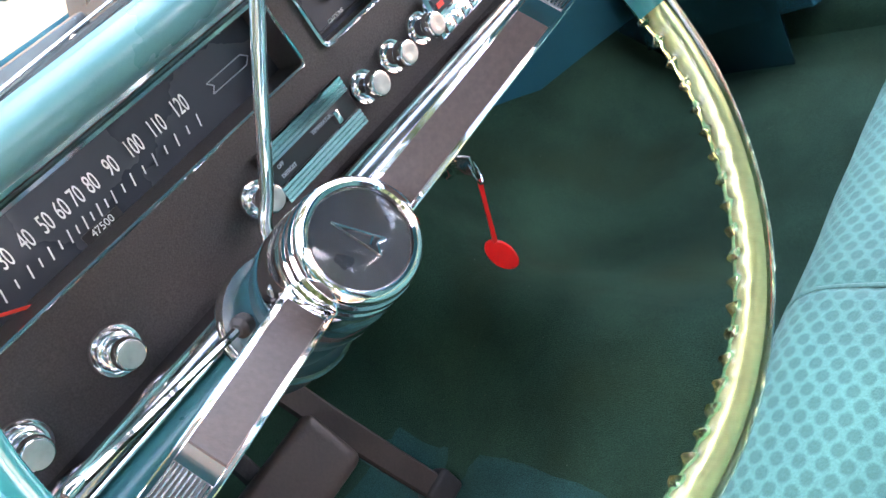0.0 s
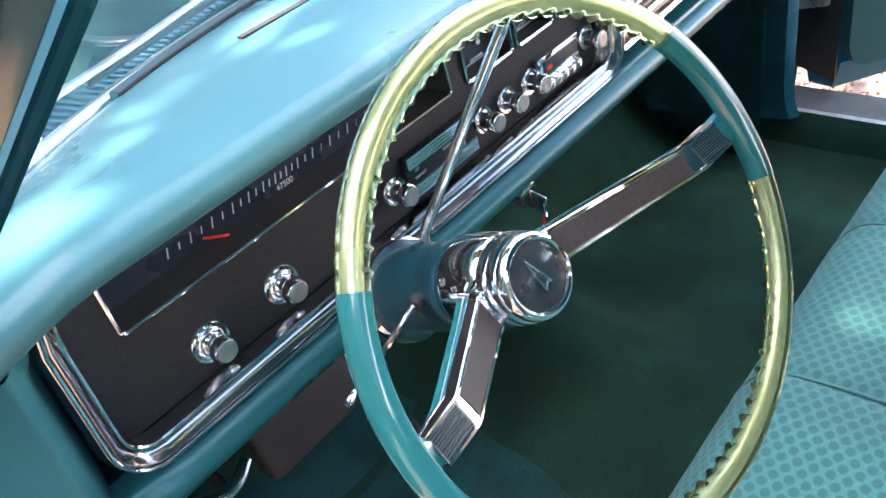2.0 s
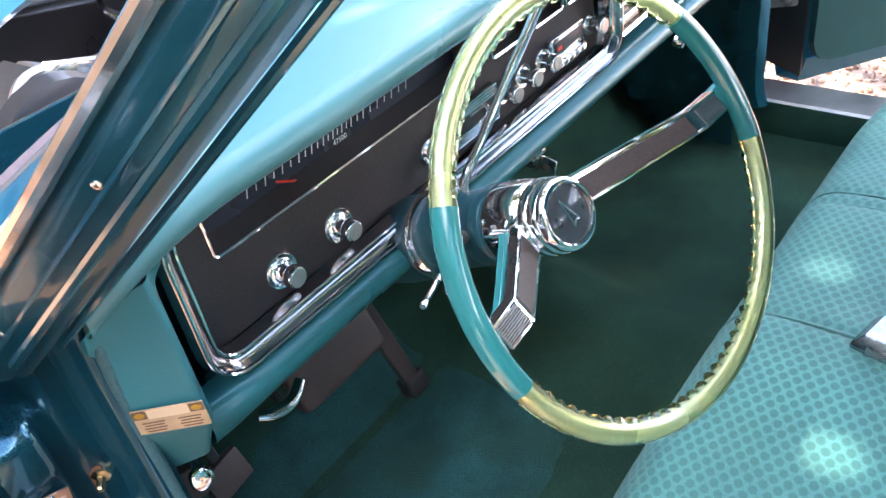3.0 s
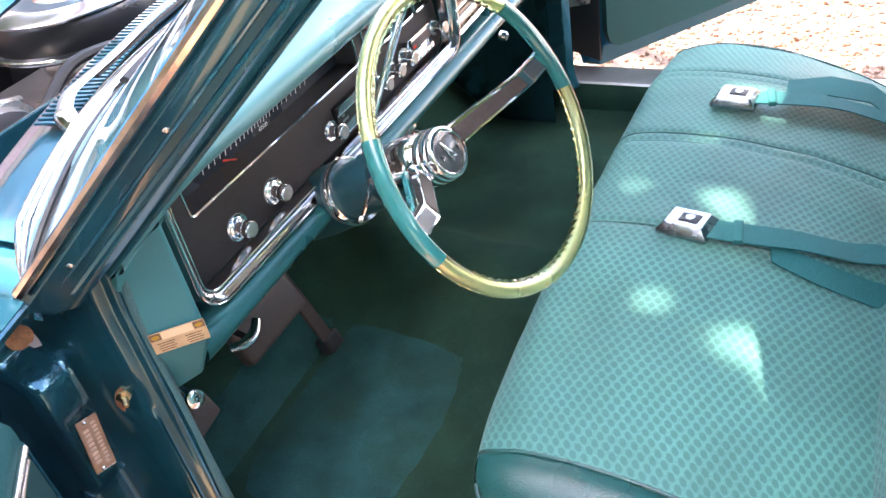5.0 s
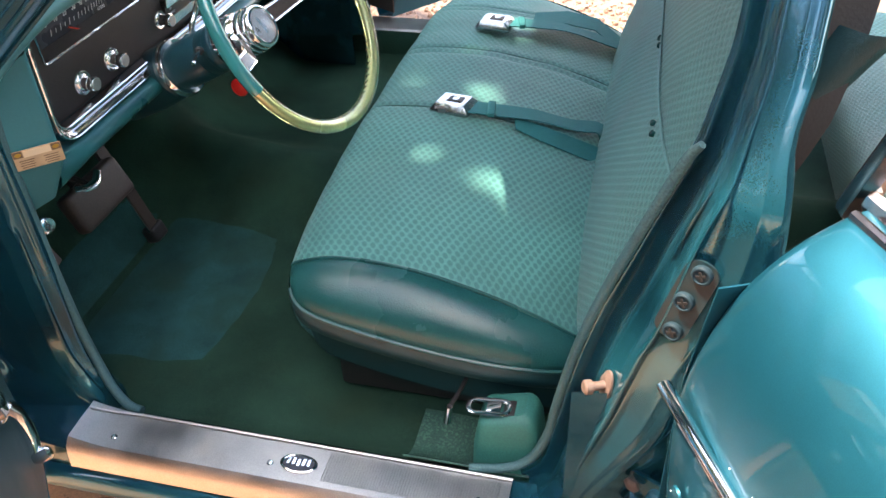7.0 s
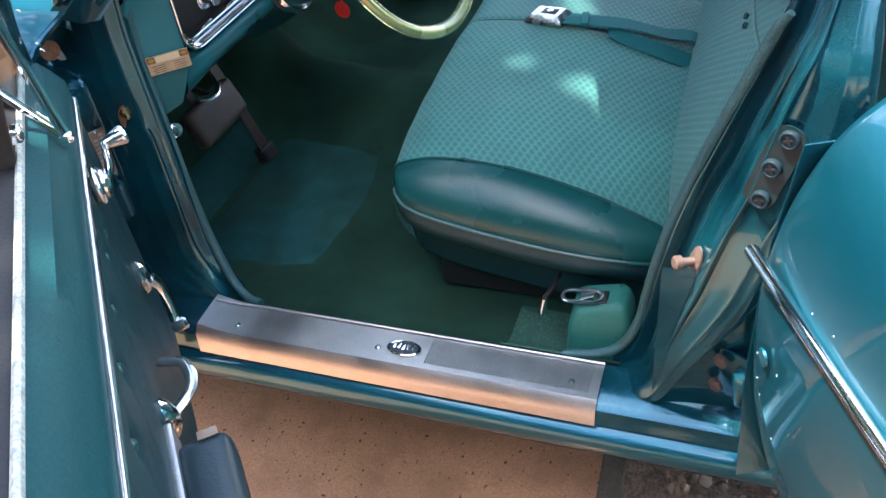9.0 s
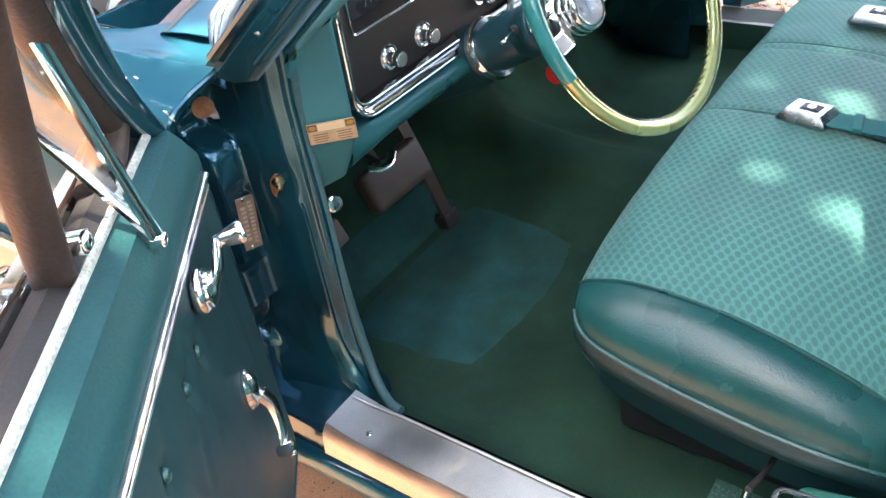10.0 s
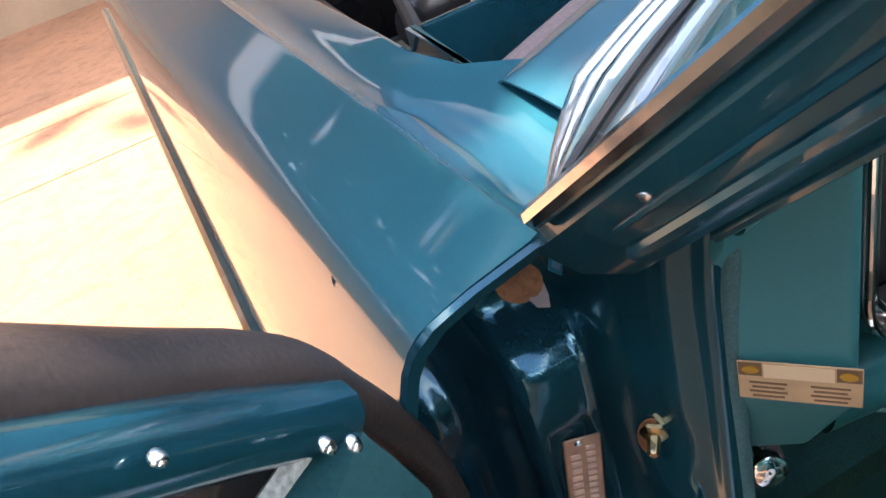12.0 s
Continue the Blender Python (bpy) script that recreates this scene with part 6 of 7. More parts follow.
bar([rake(s, 0.002, 0.014) for s in (-0.02, 0.15, 0.4, 0.7, 1.0)], 0.017, 0.022, JAMB, "window_frame", door, "teal door window frame")
seal = [(-0.116, -0.050, 0.775), (-0.108, -0.053, 0.82), (-0.094, -0.057, 0.862), (-0.074, -0.061, 0.902), (-0.048, -0.064, 0.945)] + [(lambda p: (p[0], p[1], p[2] + 0.010))(rake(s, -0.006, -0.012)) for s in (0.15, 0.4, 0.7, 1.0)]
seal = curve_points([D(*p) for p in seal], 48)
part("frame_rubber", tube(seal, [0.0085 + 0.0125 * min(1, i / 26) + 0.006 * step(24, 36, i) for i in range(len(seal))], 18, flat=1.24, up=DM.to_3x3() @ V(0, 1, 0)), FRAME_RUBBER, door, "black frame weather rubber, tinted for tan reflections, bent over the door corner")
bar([rake(s, 0.026, 0.000) for s in (0.06, 0.2, 0.4, 0.7, 1.0)], 0.012, 0.016, FRAME_RUBBER, "glass_run", door)
bar([(0.100, -0.058, 0.938), (0.06, -0.056, 0.946), (0.025, -0.056, 0.958), (0.005, -0.050, 0.985)], 0.017, 0.020, FRAME_RUBBER, "frame_foot", door)
for u, z in ((-0.022, 0.956), (-0.034, 0.943)):
    part("frame_screw", lathe([(0.0042, 0), (0.0042, 0.001), (0.003, 0.0020), (0.0005, 0.0024)], dm(u + 0.01, -0.006, z, (-0.35, 0.75, 0.55)), 14), WORN, door)
part("frame_screw", lathe([(0.0032, 0), (0.0032, 0.001), (0.0024, 0.0016), (0.0005, 0.0020)], dm(0.045, -0.003, 1.019, (-0.35, 0.70, 0.60)), 14), WORN, door)
bar([(0.235, -0.058, 0.935), (0.262, -0.030, 1.05), (0.300, 0.010, 1.18), (0.335, 0.05, 1.31)], 0.012, 0.018, FRAME_RUBBER, "division_bar", door, "dark window division bar")
bar([(0.40, 0.095, 1.352), (0.55, 0.095, 1.365), (0.75, 0.085, 1.352), (0.89, 0.06, 1.31)], 0.015, 0.024, JAMB, "top_rail", door)
bar([(0.90, 0.055, 1.30), (0.915, 0.0, 1.12), (0.92, -0.05, 0.95)], 0.014, 0.022, JAMB, "rear_bar", door)
vent = thing("vent_window", "swung-open triangular vent pane in a chrome frame", "vent window")
T, A, B = D(0.160, 0.003, 0.918), D(0.212, -0.022, 1.262), D(0.075, -0.178, 1.150)
bm = bmesh.new()
sheet([[lerp(T, A, 0.02), lerp(T, B, 0.02)], [lerp(T, A, 0.5), lerp(T, B, 0.5)], [A, B]], 0.004, bm)
vp = part("pane", bm, GLASS, vent, "clear vent glass")
vp.visible_shadow = False
part("frame", tube([T, lerp(T, A, 0.5), A], 0.0068, 8, flat=0.6), CHROME, vent, "chrome rear frame edge")
part("frame", tube([T, lerp(T, B, 0.5), B], 0.0060, 8, flat=0.7), CHROME, vent)
part("frame", tube([A, B], 0.005, 8), CHROME, vent)
part("tip_shoe", block((0.014, 0.010, 0.016), dm(0.160, 0.003, 0.916), 0.004), CHROME, vent)
latch = part("latch", block((0.020, 0.016, 0.045), dm(0.222, -0.045, 0.965), 0.006, 3), CHROME, vent, "chrome vent catch")
part("pivot", lathe([(0.009, -0.006), (0.009, 0.004), (0.006, 0.008)], dm(0.06, -0.06, 1.09), 18), WHITE, vent)

# winder, inside handle, armrest
winder = part("window_winder", lathe([(0.023, 0.0), (0.0245, 0.004), (0.0235, 0.008), (0.019, 0.012), (0.0185, 0.015), (0.014, 0.019), (0.006, 0.0215), (0.0005, 0.022)], dm(0.114, 0.002, 0.822), 32), CHROME, door, "chrome window winder")
wp = curve_points([D(0.113, 0.018, 0.824), D(0.106, 0.026, 0.838), D(0.094, 0.028, 0.850), D(0.084, 0.028, 0.855)], 16)
part("winder_arm", tube(wp, [0.0115 - 0.00025 * i for i in range(len(wp))], 12, flat=0.55, up=DM.to_3x3() @ V(0, 1, 0)), CHROME, winder)
part("winder_knob", lathe([(0.006, 0.0), (0.007, 0.004), (0.0085, 0.009), (0.0120, 0.024), (0.0125, 0.027), (0.0110, 0.030), (0.006, 0.0305), (0.0005, 0.029)], dm(0.083, 0.026, 0.855, (-0.25, 0.95, 0.10)), 26), CHROME, winder)
handle = part("door_handle", lathe([(0.021, 0.0), (0.022, 0.004), (0.018, 0.010), (0.010, 0.015), (0.0005, 0.016)], dm(0.080, 0.0, 0.648) @ Matrix.Diagonal((0.85, 1.25, 1, 1)), 26), CHROME, door, "chrome lever handle")
hp = curve_points([D(0.080, 0.014, 0.640), D(0.078, 0.022, 0.618), D(0.086, 0.026, 0.585), D(0.098, 0.024, 0.562)], 14)
part("handle_lever", tube(hp, [0.0095 - 0.0003 * i for i in range(len(hp))], 10, flat=0.5), CHROME, handle)
part("handle_knob", lathe([(0.006, 0), (0.009, 0.006), (0.0095, 0.020), (0.006, 0.023)], dm(0.098, 0.016, 0.558, (0, 0.95, 0.2)), 18), CHROME, handle)
rest = part("armrest", block((0.36, 0.062, 0.058), DM @ pose(0.585, 0.034, 0.640), 0.022, 4), mat("black_teal_pad", (0.010, 0.030, 0.038), rough=0.4, vary=0.1, bump=0.2), door, "dark padded armrest with worn front edge")
part("armrest_base", block((0.40, 0.010, 0.040), DM @ pose(0.58, 0.004, 0.655), 0.003), BRUSHED, rest)
part("armrest_cap", lathe([(0.022, 0.0), (0.023, 0.005), (0.018, 0.012), (0.008, 0.018), (0.0005, 0.019)], dm(0.368, 0.0, 0.665) @ Matrix.Diagonal((0.8, 1.35, 1, 1)), 24), CHROME, rest)
part("pull", tube(curve_points([D(0.262, 0.006, 0.655), D(0.285, 0.034, 0.660), D(0.33, 0.036, 0.662), D(0.362, 0.012, 0.664)], 18), 0.0075, 9, flat=0.6), WORN, rest, "curved chrome pull")
part("worn_patch", block((0.012, 0.022, 0.002), DM @ pose(0.412, 0.042, 0.670), 0.001), TAN, rest)
mirror = thing("side_mirror", "round chrome mirror on the front door", "mirror")
part("stalk", tube(curve_points([D(0.20, -0.130, 0.925), D(0.19, -0.150, 0.960), D(0.17, -0.165, 1.0)], 12), 0.009, 10, flat=0.7), CHROME, mirror)
part("head", lathe([(0.004, -0.035), (0.030, -0.030), (0.048, -0.015), (0.052, 0.0), (0.050, 0.004), (0.046, 0.003)], dm(0.165, -0.170, 1.02, (0.9, 0.3, 0.0), (0, 0, 1)), 30), CHROME, mirror)
part("mirror_glass", lathe([(0.046, 0.0), (0.046, 0.003), (0.0005, 0.0032)], dm(0.165, -0.170, 1.02, (0.9, 0.3, 0.0), (0, 0, 1)), 28), CHROME, mirror)
part("foot", lathe([(0.026, 0), (0.024, 0.006), (0.012, 0.012)], dm(0.20, -0.128, 0.918, (0, -0.5, 0.85)), 20), CHROME, mirror)

# ---- rear door, open ----
R_U, R_N = V(-0.916, -0.400, 0), V(-0.400, 0.916, 0)


def RD(u, n, z):
    return V(-0.872, -0.650, 0) + R_U * u + R_N * (n - 0.14 * max(0.0, u - 0.04) ** 2) + V(0, 0, z)


rdoor = thing("rear_door", "open teal metallic rear door with a chrome side strip", "car door")
def rear_edge(z):
    return -0.008 + 0.048 * max(0.0, (z - 0.70) / 0.25) ** 1.1 + 0.03 * max(0.0, (0.50 - z) / 0.2) ** 2


rows = []
for i in range(41):
    w = i / 40
    row = []
    for n, z in ((-0.135, 0.944), (-0.118, 0.950), (-0.096, 0.945), (-0.066, 0.925), (-0.038, 0.892), (-0.017, 0.845), (-0.005, 0.785), (0.0, 0.72), (0.003, 0.66), (-0.001, 0.58), (-0.012, 0.48), (-0.035, 0.37), (-0.055, 0.31)):
        u = rear_edge(z) + (0.85 - rear_edge(z)) * w ** 1.6
        row.append(RD(u, n - 0.012 * math.exp(-(u - rear_edge(z)) / 0.006) - 0.016 * math.exp(-(u - rear_edge(z)) / 0.08), z + 0.02 * u))
    rows.append(curve_points(row, 40))
part("outer_skin", sheet(rows, 0.012), PAINT, rdoor, "bright teal metallic skin with white specks", 60)
part("inner_skin", sheet([[RD(max(u, rear_edge(z) + 0.030), -0.145, z) for z in (0.925, 0.85, 0.7, 0.5, 0.32)] for u in (0.0, 0.2, 0.4, 0.85)], 0.004), VINYL_DARK, rdoor)
part("leading_edge", sheet([[RD(rear_edge(z) + 0.004, -0.018, z), RD(rear_edge(z) + 0.004, -0.08, z), RD(rear_edge(z) + 0.006, -0.145, z)] for z in (0.31, 0.5, 0.62, 0.72, 0.78, 0.83, 0.87)], 0.002), JAMB, rdoor)
bm = bmesh.new()
rng = random.Random(9)
for k in range(26):
    u, z = rng.uniform(0.05, 0.7), rng.uniform(0.40, 0.80)
    block((0.0016, 0.0016, 0.0006), frame_at(RD(u, 0.0035 - 0.6 * max(0, 0.58 - z) ** 2 * 1.4, z + 0.02 * u), R_N), 0, 1, bm)
part("paint_specks", bm, WHITE, rdoor)
part("side_moulding", tube([RD(u, 0.007, 0.720 + 0.02 * u) for u in (0.004, 0.3, 0.6, 0.84)], 0.0085, 10, flat=0.9), CHROME, rdoor, "ribbed chrome side moulding")
part("side_moulding_groove", tube([RD(u, 0.0135, 0.721 + 0.02 * u) for u in (0.006, 0.3, 0.6, 0.84)], 0.002, 6), RUBBER, rdoor)
part("belt_moulding", tube([RD(u, -0.122, 0.950 + 0.02 * u) for u in (0.045, 0.3, 0.6, 0.84)], 0.006, 8), RIM_DARK, rdoor)
part("window_frame", tube([RD(0.005, -0.150, 0.925), RD(0.040, -0.175, 1.08), RD(0.10, -0.24, 1.33)], 0.018, 8, flat=0.8), RIM_DARK, rdoor, "bright window frame")
part("window_frame", tube([RD(0.10, -0.24, 1.33), RD(0.45, -0.24, 1.33), RD(0.80, -0.16, 0.96)], 0.016, 8), JAMB, rdoor)
part("inner_ledge", tube([RD(u, -0.150, 0.950 + 0.02 * u) for u in (0.03, 0.4, 0.84)], 0.012, 8), WORN, rdoor)
lower = part("lower_hinge", block((0.008, 0.075, 0.090), frame_at((-0.812, -0.655, 0.435), (0, 0.10, 1), (-0.85, 0.52, 0)), 0.004, 2), JAMB, rdoor, "grimy hinge bracket with bolts")
part("knuckle", lathe([(0.012, -0.03), (0.014, -0.026), (0.014, 0.026), (0.012, 0.03)], frame_at((-0.828, -0.668, 0.43), (0, 0.1, 1)), 20), JAMB, lower)
for dy, dz in ((0.020, 0.030), (-0.012, 0.026), (0.022, -0.020)):
    part("bolt", lathe([(0.012, 0), (0.012, 0.004), (0.008, 0.007), (0.002, 0.008)], frame_at((-0.816, -0.655 + dy, 0.435 + dz), (-0.85, 0.52, 0)), 6), BROWN_RUBBER, lower)
part("upper_hinge", moved(prism(rounded(0.038, 0.112, 0.017), -0.0015, 0.0015, "x"), frame_at((-0.8245, -0.6570, 0.796), (-0.02, -0.27, 1), (-0.935, 0.34, 0.10))), HINGE, rdoor, "hinge leaf with screws")
part("reflector", lathe([(0.012, -0.002), (0.011, 0.001), (0.0005, 0.003)], frame_at(RD(0.06, 0.0, 0.60), R_N), 18), PAINT, rdoor)

# ---- passenger door, open ----
pd = thing("passenger_door", "open teal passenger door with a brown lower edge", "car door")


def PD(u, n, z):
    return V(0.868, 0.180, 0) + V(0.80, -0.60, 0) * u + V(-0.60, -0.80, 0) * n + V(0, 0, z)


part("panel", sheet([[PD(u, 0.0, max(z, 0.435 + lift)) for z in (0.435, 0.45, 0.47, 0.50, 0.60, 0.80, 0.93)] for u, lift in ((0.0, 0.05), (0.008, 0.026), (0.020, 0.010), (0.04, 0.002), (0.08, 0), (0.3, 0), (0.6, 0.0), (0.95, 0.0))], 0.02), mat("matte_teal_trim", (0.005, 0.050, 0.048), rough=0.7, vary=0.12, spec=0.2, bump=0.3, bump_scale=400), pd, "teal door trim")
part("panel_relief", tube([PD(u, 0.003, z) for u, z in ((0.095, 0.515), (0.85, 0.52), (0.87, 0.54), (0.87, 0.80), (0.85, 0.82), (0.095, 0.82), (0.08, 0.80), (0.08, 0.53))], 0.006, 6, closed=True), VINYL_DARK, pd)
part("outer_skin", sheet([[PD(u, -0.10, 0.93), PD(u, -0.15, 0.70), PD(u, -0.14, 0.45), PD(u, -0.10, 0.36), PD(u, -0.02, 0.38), PD(u, 0.0, 0.44)] for u in (0.0, 0.3, 0.6, 0.95)], 0.003), PAINT, pd)
for u in (0.045, 0.40, 0.75):
    part("trim_stud", lathe([(0.008, 0), (0.007, 0.004), (0.003, 0.006)], frame_at(PD(u, 0.002, 0.468), (-0.6, -0.8, 0)), 14), VINYL, pd)
part("hinge", block((0.05, 0.06, 0.05), pose(0.835, 0.235, 0.60, 0, 0, 30), 0.006), ENGINE_METAL, pd)
part("inner_edge", sheet([[PD(-0.004, -0.005, z), PD(-0.012, -0.06, z), PD(-0.02, -0.12, z)] for z in (0.40, 0.5, 0.7, 0.93)], 0.004), RUBBER, pd)

# ---- labels, plates and bolts on the jamb ----
label = thing("paper_label", "yellowed paper service label on the dash end", "label")
LT, LB = V(-0.7215, 0.2500, 0.812), V(-0.6760, 0.2010, 0.812)
across = (LB - LT).normalized()
out = V(-0.72, -0.69, 0.0)
LM = Matrix(((across.x, 0, out.x, 0), (across.y, 0, out.y, 0), (0, 1, out.z, 0), (0, 0, 0, 1)))
LM.translation = (LT + LB) / 2 + across * 0.005 + out * 0.0045 + V(0, 0, -0.007)
part("sheet", block((0.064, 0.030, 0.0012), LM, 0.0005, 1), PAPER, label)
part("flag", block((0.036, 0.010, 0.0014), LM @ pose(0.000, 0.0085, 0.0003), 0, 1), mat("pale_paper", (0.70, 0.52, 0.32), rough=0.5, vary=0.1), label)
for s in (-1, 1):
    part("corner_field", block((0.0125, 0.010, 0.0014), LM @ pose(s * 0.0252, 0.0092, 0.0002), 0, 1), INK, label)
    part("device", lathe([(0.0035, 0), (0.0035, 0.001), (0.0005, 0.0012)], LM @ pose(s * 0.025, 0.009, 0.0006) @ Matrix.Diagonal((1.3, 0.8, 1, 1)), 16), YELLOW, label)
for i in range(4):
    for s in (-1, 1):
        part("print_line", block((0.020 - 0.003 * (i % 2), 0.0011, 0.0006), LM @ pose(s * 0.016, -0.001 - 0.0035 * i, 0.0008), 0, 1), INK, label)
PALE_COPPER = mat("rubbed_coppery_metal", (0.70, 0.50, 0.38), rough=0.35, metal=0.6, vary=0.2, scale=90)
plate = thing("maker_plate", "embossed bare metal plate riveted to the door jamb", "plate")
PM = frame_at((-0.7955, 0.3215, 0.691), (-0.22, -0.97, 0.06), (0.12, -0.03, 1))
part("plate_body", block((0.080, 0.027, 0.0012), PM, 0.0012, 1), COPPERY, plate)
for k in range(8):
    part("embossed_bar", block((0.0042, 0.0075, 0.0016), PM @ pose(-0.024 + 0.0068 * k, 0.0055, 0.0008), 0.0004, 1), PALE_COPPER, plate)
for k in range(11):
    part("embossed_bar", block((0.0036, 0.0065, 0.0016), PM @ pose(-0.030 + 0.0060 * k, -0.0055, 0.0008), 0.0004, 1), PALE_COPPER, plate)
for s in (-1, 1):
    part("rivet", lathe([(0.0028, 0), (0.0028, 0.001), (0.0015, 0.002)], PM @ pose(s * 0.036, 0.003, 0.0006), 12), WORN, plate)
jb = part("switch_bolt", lathe([(0.0095, 0.0), (0.0095, 0.003), (0.007, 0.0045), (0.0042, 0.005), (0.0042, 0.016), (0.003, 0.018)], frame_at((-0.7545, 0.2865, 0.744), (-0.62, -0.75, -0.15)), 6), mat("brassy_steel", (0.42, 0.34, 0.20), rough=0.3, metal=1.0, vary=0.2), body, "courtesy light switch in the jamb")
part("rust_patch", lathe([(0.011, 0), (0.011, 0.0012), (0.0005, 0.0014)], frame_at((-0.7535, 0.2895, 0.735), (-0.62, -0.75, -0.1)) @ Matrix.Diagonal((1.0, 1.9, 1, 1)), 20), RUST, jb)
part("rust_hole", lathe([(0.0145, 0), (0.0145, 0.0015), (0.0005, 0.002)], frame_at((-0.801, 0.3310, 0.870), (-0.4, -0.9, 0.1)), 20), RUST, body, "rust-coloured grommet hole")
part("paper_scrap", sheet([[(-0.798, 0.329, 0.862), (-0.788, 0.325, 0.865)], [(-0.799, 0.326, 0.857), (-0.788, 0.322, 0.858)], [(-0.797, 0.322, 0.853), (-0.790, 0.319, 0.851)]], 0.001), mat("grey_scrap", (0.28, 0.22, 0.21), rough=0.8), body)

# ---- engine bay ----
eng = thing("air_cleaner", "round black engine air cleaner with a bright lid and rim", "air cleaner")
EM = pose(0.06, 1.11, 0.900)
part("drum", lathe([(0.185, -0.085), (0.195, -0.075), (0.200, -0.070), (0.192, -0.062), (0.192, -0.012), (0.186, -0.004), (0.05, -0.003)], EM, 48), ENGINE_BLACK, eng)
part("lid", lathe([(0.186, -0.006), (0.188, 0.0), (0.180, 0.004), (0.125, 0.009), (0.118, 0.004), (0.112, 0.000), (0.104, 0.003), (0.020, 0.012), (0.0005, 0.012)], EM, 48), mat("polished_lid", (0.70, 0.68, 0.70), rough=0.12, metal=1.0, vary=0.1), eng, "bright metal lid")
# teal ring painted in for the raised hood's reflection on the lid
part("lid_hood_reflection", lathe([(0.122, 0.0062), (0.122, 0.0075), (0.104, 0.0055), (0.104, 0.003)], EM, 48), PAINT, eng)
part("rim", tube([EM @ V(0.200 * math.cos(q), 0.200 * math.sin(q), -0.071) for q in [2 * math.pi * i / 60 for i in range(60)]], 0.005, 7, closed=True), WORN, eng)
part("wing_nut", lathe([(0.012, 0.01), (0.012, 0.024), (0.004, 0.03)], EM, 12), WORN, eng)
part("snorkel", tube([EM @ V(-0.15, 0.12, -0.045), EM @ V(-0.25, 0.22, -0.045), EM @ V(-0.33, 0.33, -0.045)], 0.045, 12, flat=0.6), ENGINE_BLACK, eng)
block_ob = thing("engine_block", "grimy engine block with hoses and covers", "engine")
part("valve_cover", block((0.14, 0.50, 0.09), pose(-0.20, 1.15, 0.67, 0, 30, 0), 0.02, 3), ENGINE_METAL, block_ob)
part("valve_cover", block((0.14, 0.50, 0.09), pose(0.20, 1.15, 0.67, 0, -30, 0), 0.02, 3), ENGINE_METAL, block_ob)
part("crankcase", block((0.50, 0.70, 0.40), pose(0, 1.15, 0.45), 0.03), ENGINE_BLACK, block_ob)
part("heater_box", block((0.34, 0.12, 0.22), pose(0.28, 0.78, 0.74), 0.02), ENGINE_BLACK, block_ob)
part("master_cylinder", lathe([(0.035, 0), (0.04, 0.02), (0.04, 0.10), (0.03, 0.13)], frame_at((-0.42, 0.76, 0.79), (0, 1, 0)), 18), ENGINE_METAL, block_ob)
part("booster", lathe([(0.06, 0), (0.105, 0.02), (0.11, 0.05), (0.08, 0.09)], frame_at((-0.45, 0.745, 0.80), (0, 1, 0)), 26), ENGINE_BLACK, block_ob)
part("red_cap", lathe([(0.012, -0.012), (0.020, -0.004), (0.022, 0.006), (0.018, 0.016), (0.006, 0.022)], pose(-0.42, 1.13, 0.735), 18), RED, block_ob)
# ribbed black hose, crumpled bright ducting and bracket
rib = []
for i in range(25):
    rib += [(0.032, 0.0085 * i), (0.036, 0.0085 * i + 0.003), (0.032, 0.0085 * i + 0.006)]
part("ribbed_hose", lathe(rib, frame_at((-0.56, 1.16, 0.74), (0.85, 0.5, -0.12)), 18), ENGINE_BLACK, block_ob, "corrugated black hose")
CRUMPLE = mat("crumpled_bright_duct", (0.80, 0.79, 0.78), rough=0.22, metal=0.9, vary=0.2, scale=30, bump=0.8, bump_scale=60)
for pts, r in ((((-0.36, 0.84, 0.84), (-0.34, 1.0, 0.80), (-0.28, 1.12, 0.76)), 0.040), (((-0.52, 0.90, 0.78), (-0.49, 1.0, 0.745), (-0.40, 1.02, 0.76)), 0.018), (((-0.46, 0.80, 0.83), (-0.42, 0.88, 0.81), (-0.36, 0.86, 0.84)), 0.014)):
    line = curve_points(pts, 18)
    part("duct", tube(line, [r * (1 + 0.18 * math.sin(2.4 * i)) for i in range(len(line))], 10), CRUMPLE, block_ob, "bright metal ducting")
part("heater_plate", block((0.26, 0.34, 0.02), pose(-0.34, 1.22, 0.685, 8, -14, 10), 0.006), mat("olive_grey_casting", (0.085, 0.080, 0.070), rough=0.5, vary=0.3, scale=12, grain=0.2), block_ob, "grimy grey casting")
for x, y in ((-0.40, 1.10), (-0.28, 1.13), (-0.30, 1.32), (-0.42, 1.29)):
    part("bolt", lathe([(0.011, 0), (0.011, 0.008), (0.006, 0.011)], pose(x, y, 0.700), 6), ENGINE_METAL, block_ob)
for k, (a, b, c) in enumerate((((-0.52, 0.80, 0.84), (-0.40, 0.95, 0.86), (-0.22, 1.02, 0.80)), ((-0.62, 0.95, 0.80), (-0.56, 1.20, 0.82), (-0.48, 1.50, 0.78)), ((-0.62, 0.78, 0.82), (-0.55, 0.86, 0.86), (-0.42, 0.90, 0.82)), ((-0.35, 0.78, 0.86), (-0.20, 0.84, 0.88), (0.0, 0.86, 0.84)))):
    part("hose", tube(curve_points([a, b, c], 16), 0.008 + 0.003 * (k % 2), 8), RUBBER if k % 2 else ENGINE_METAL, block_ob)
part("battery", block((0.17, 0.26, 0.20), pose(-0.52, 1.66, 0.70), 0.008), ENGINE_BLACK, block_ob)
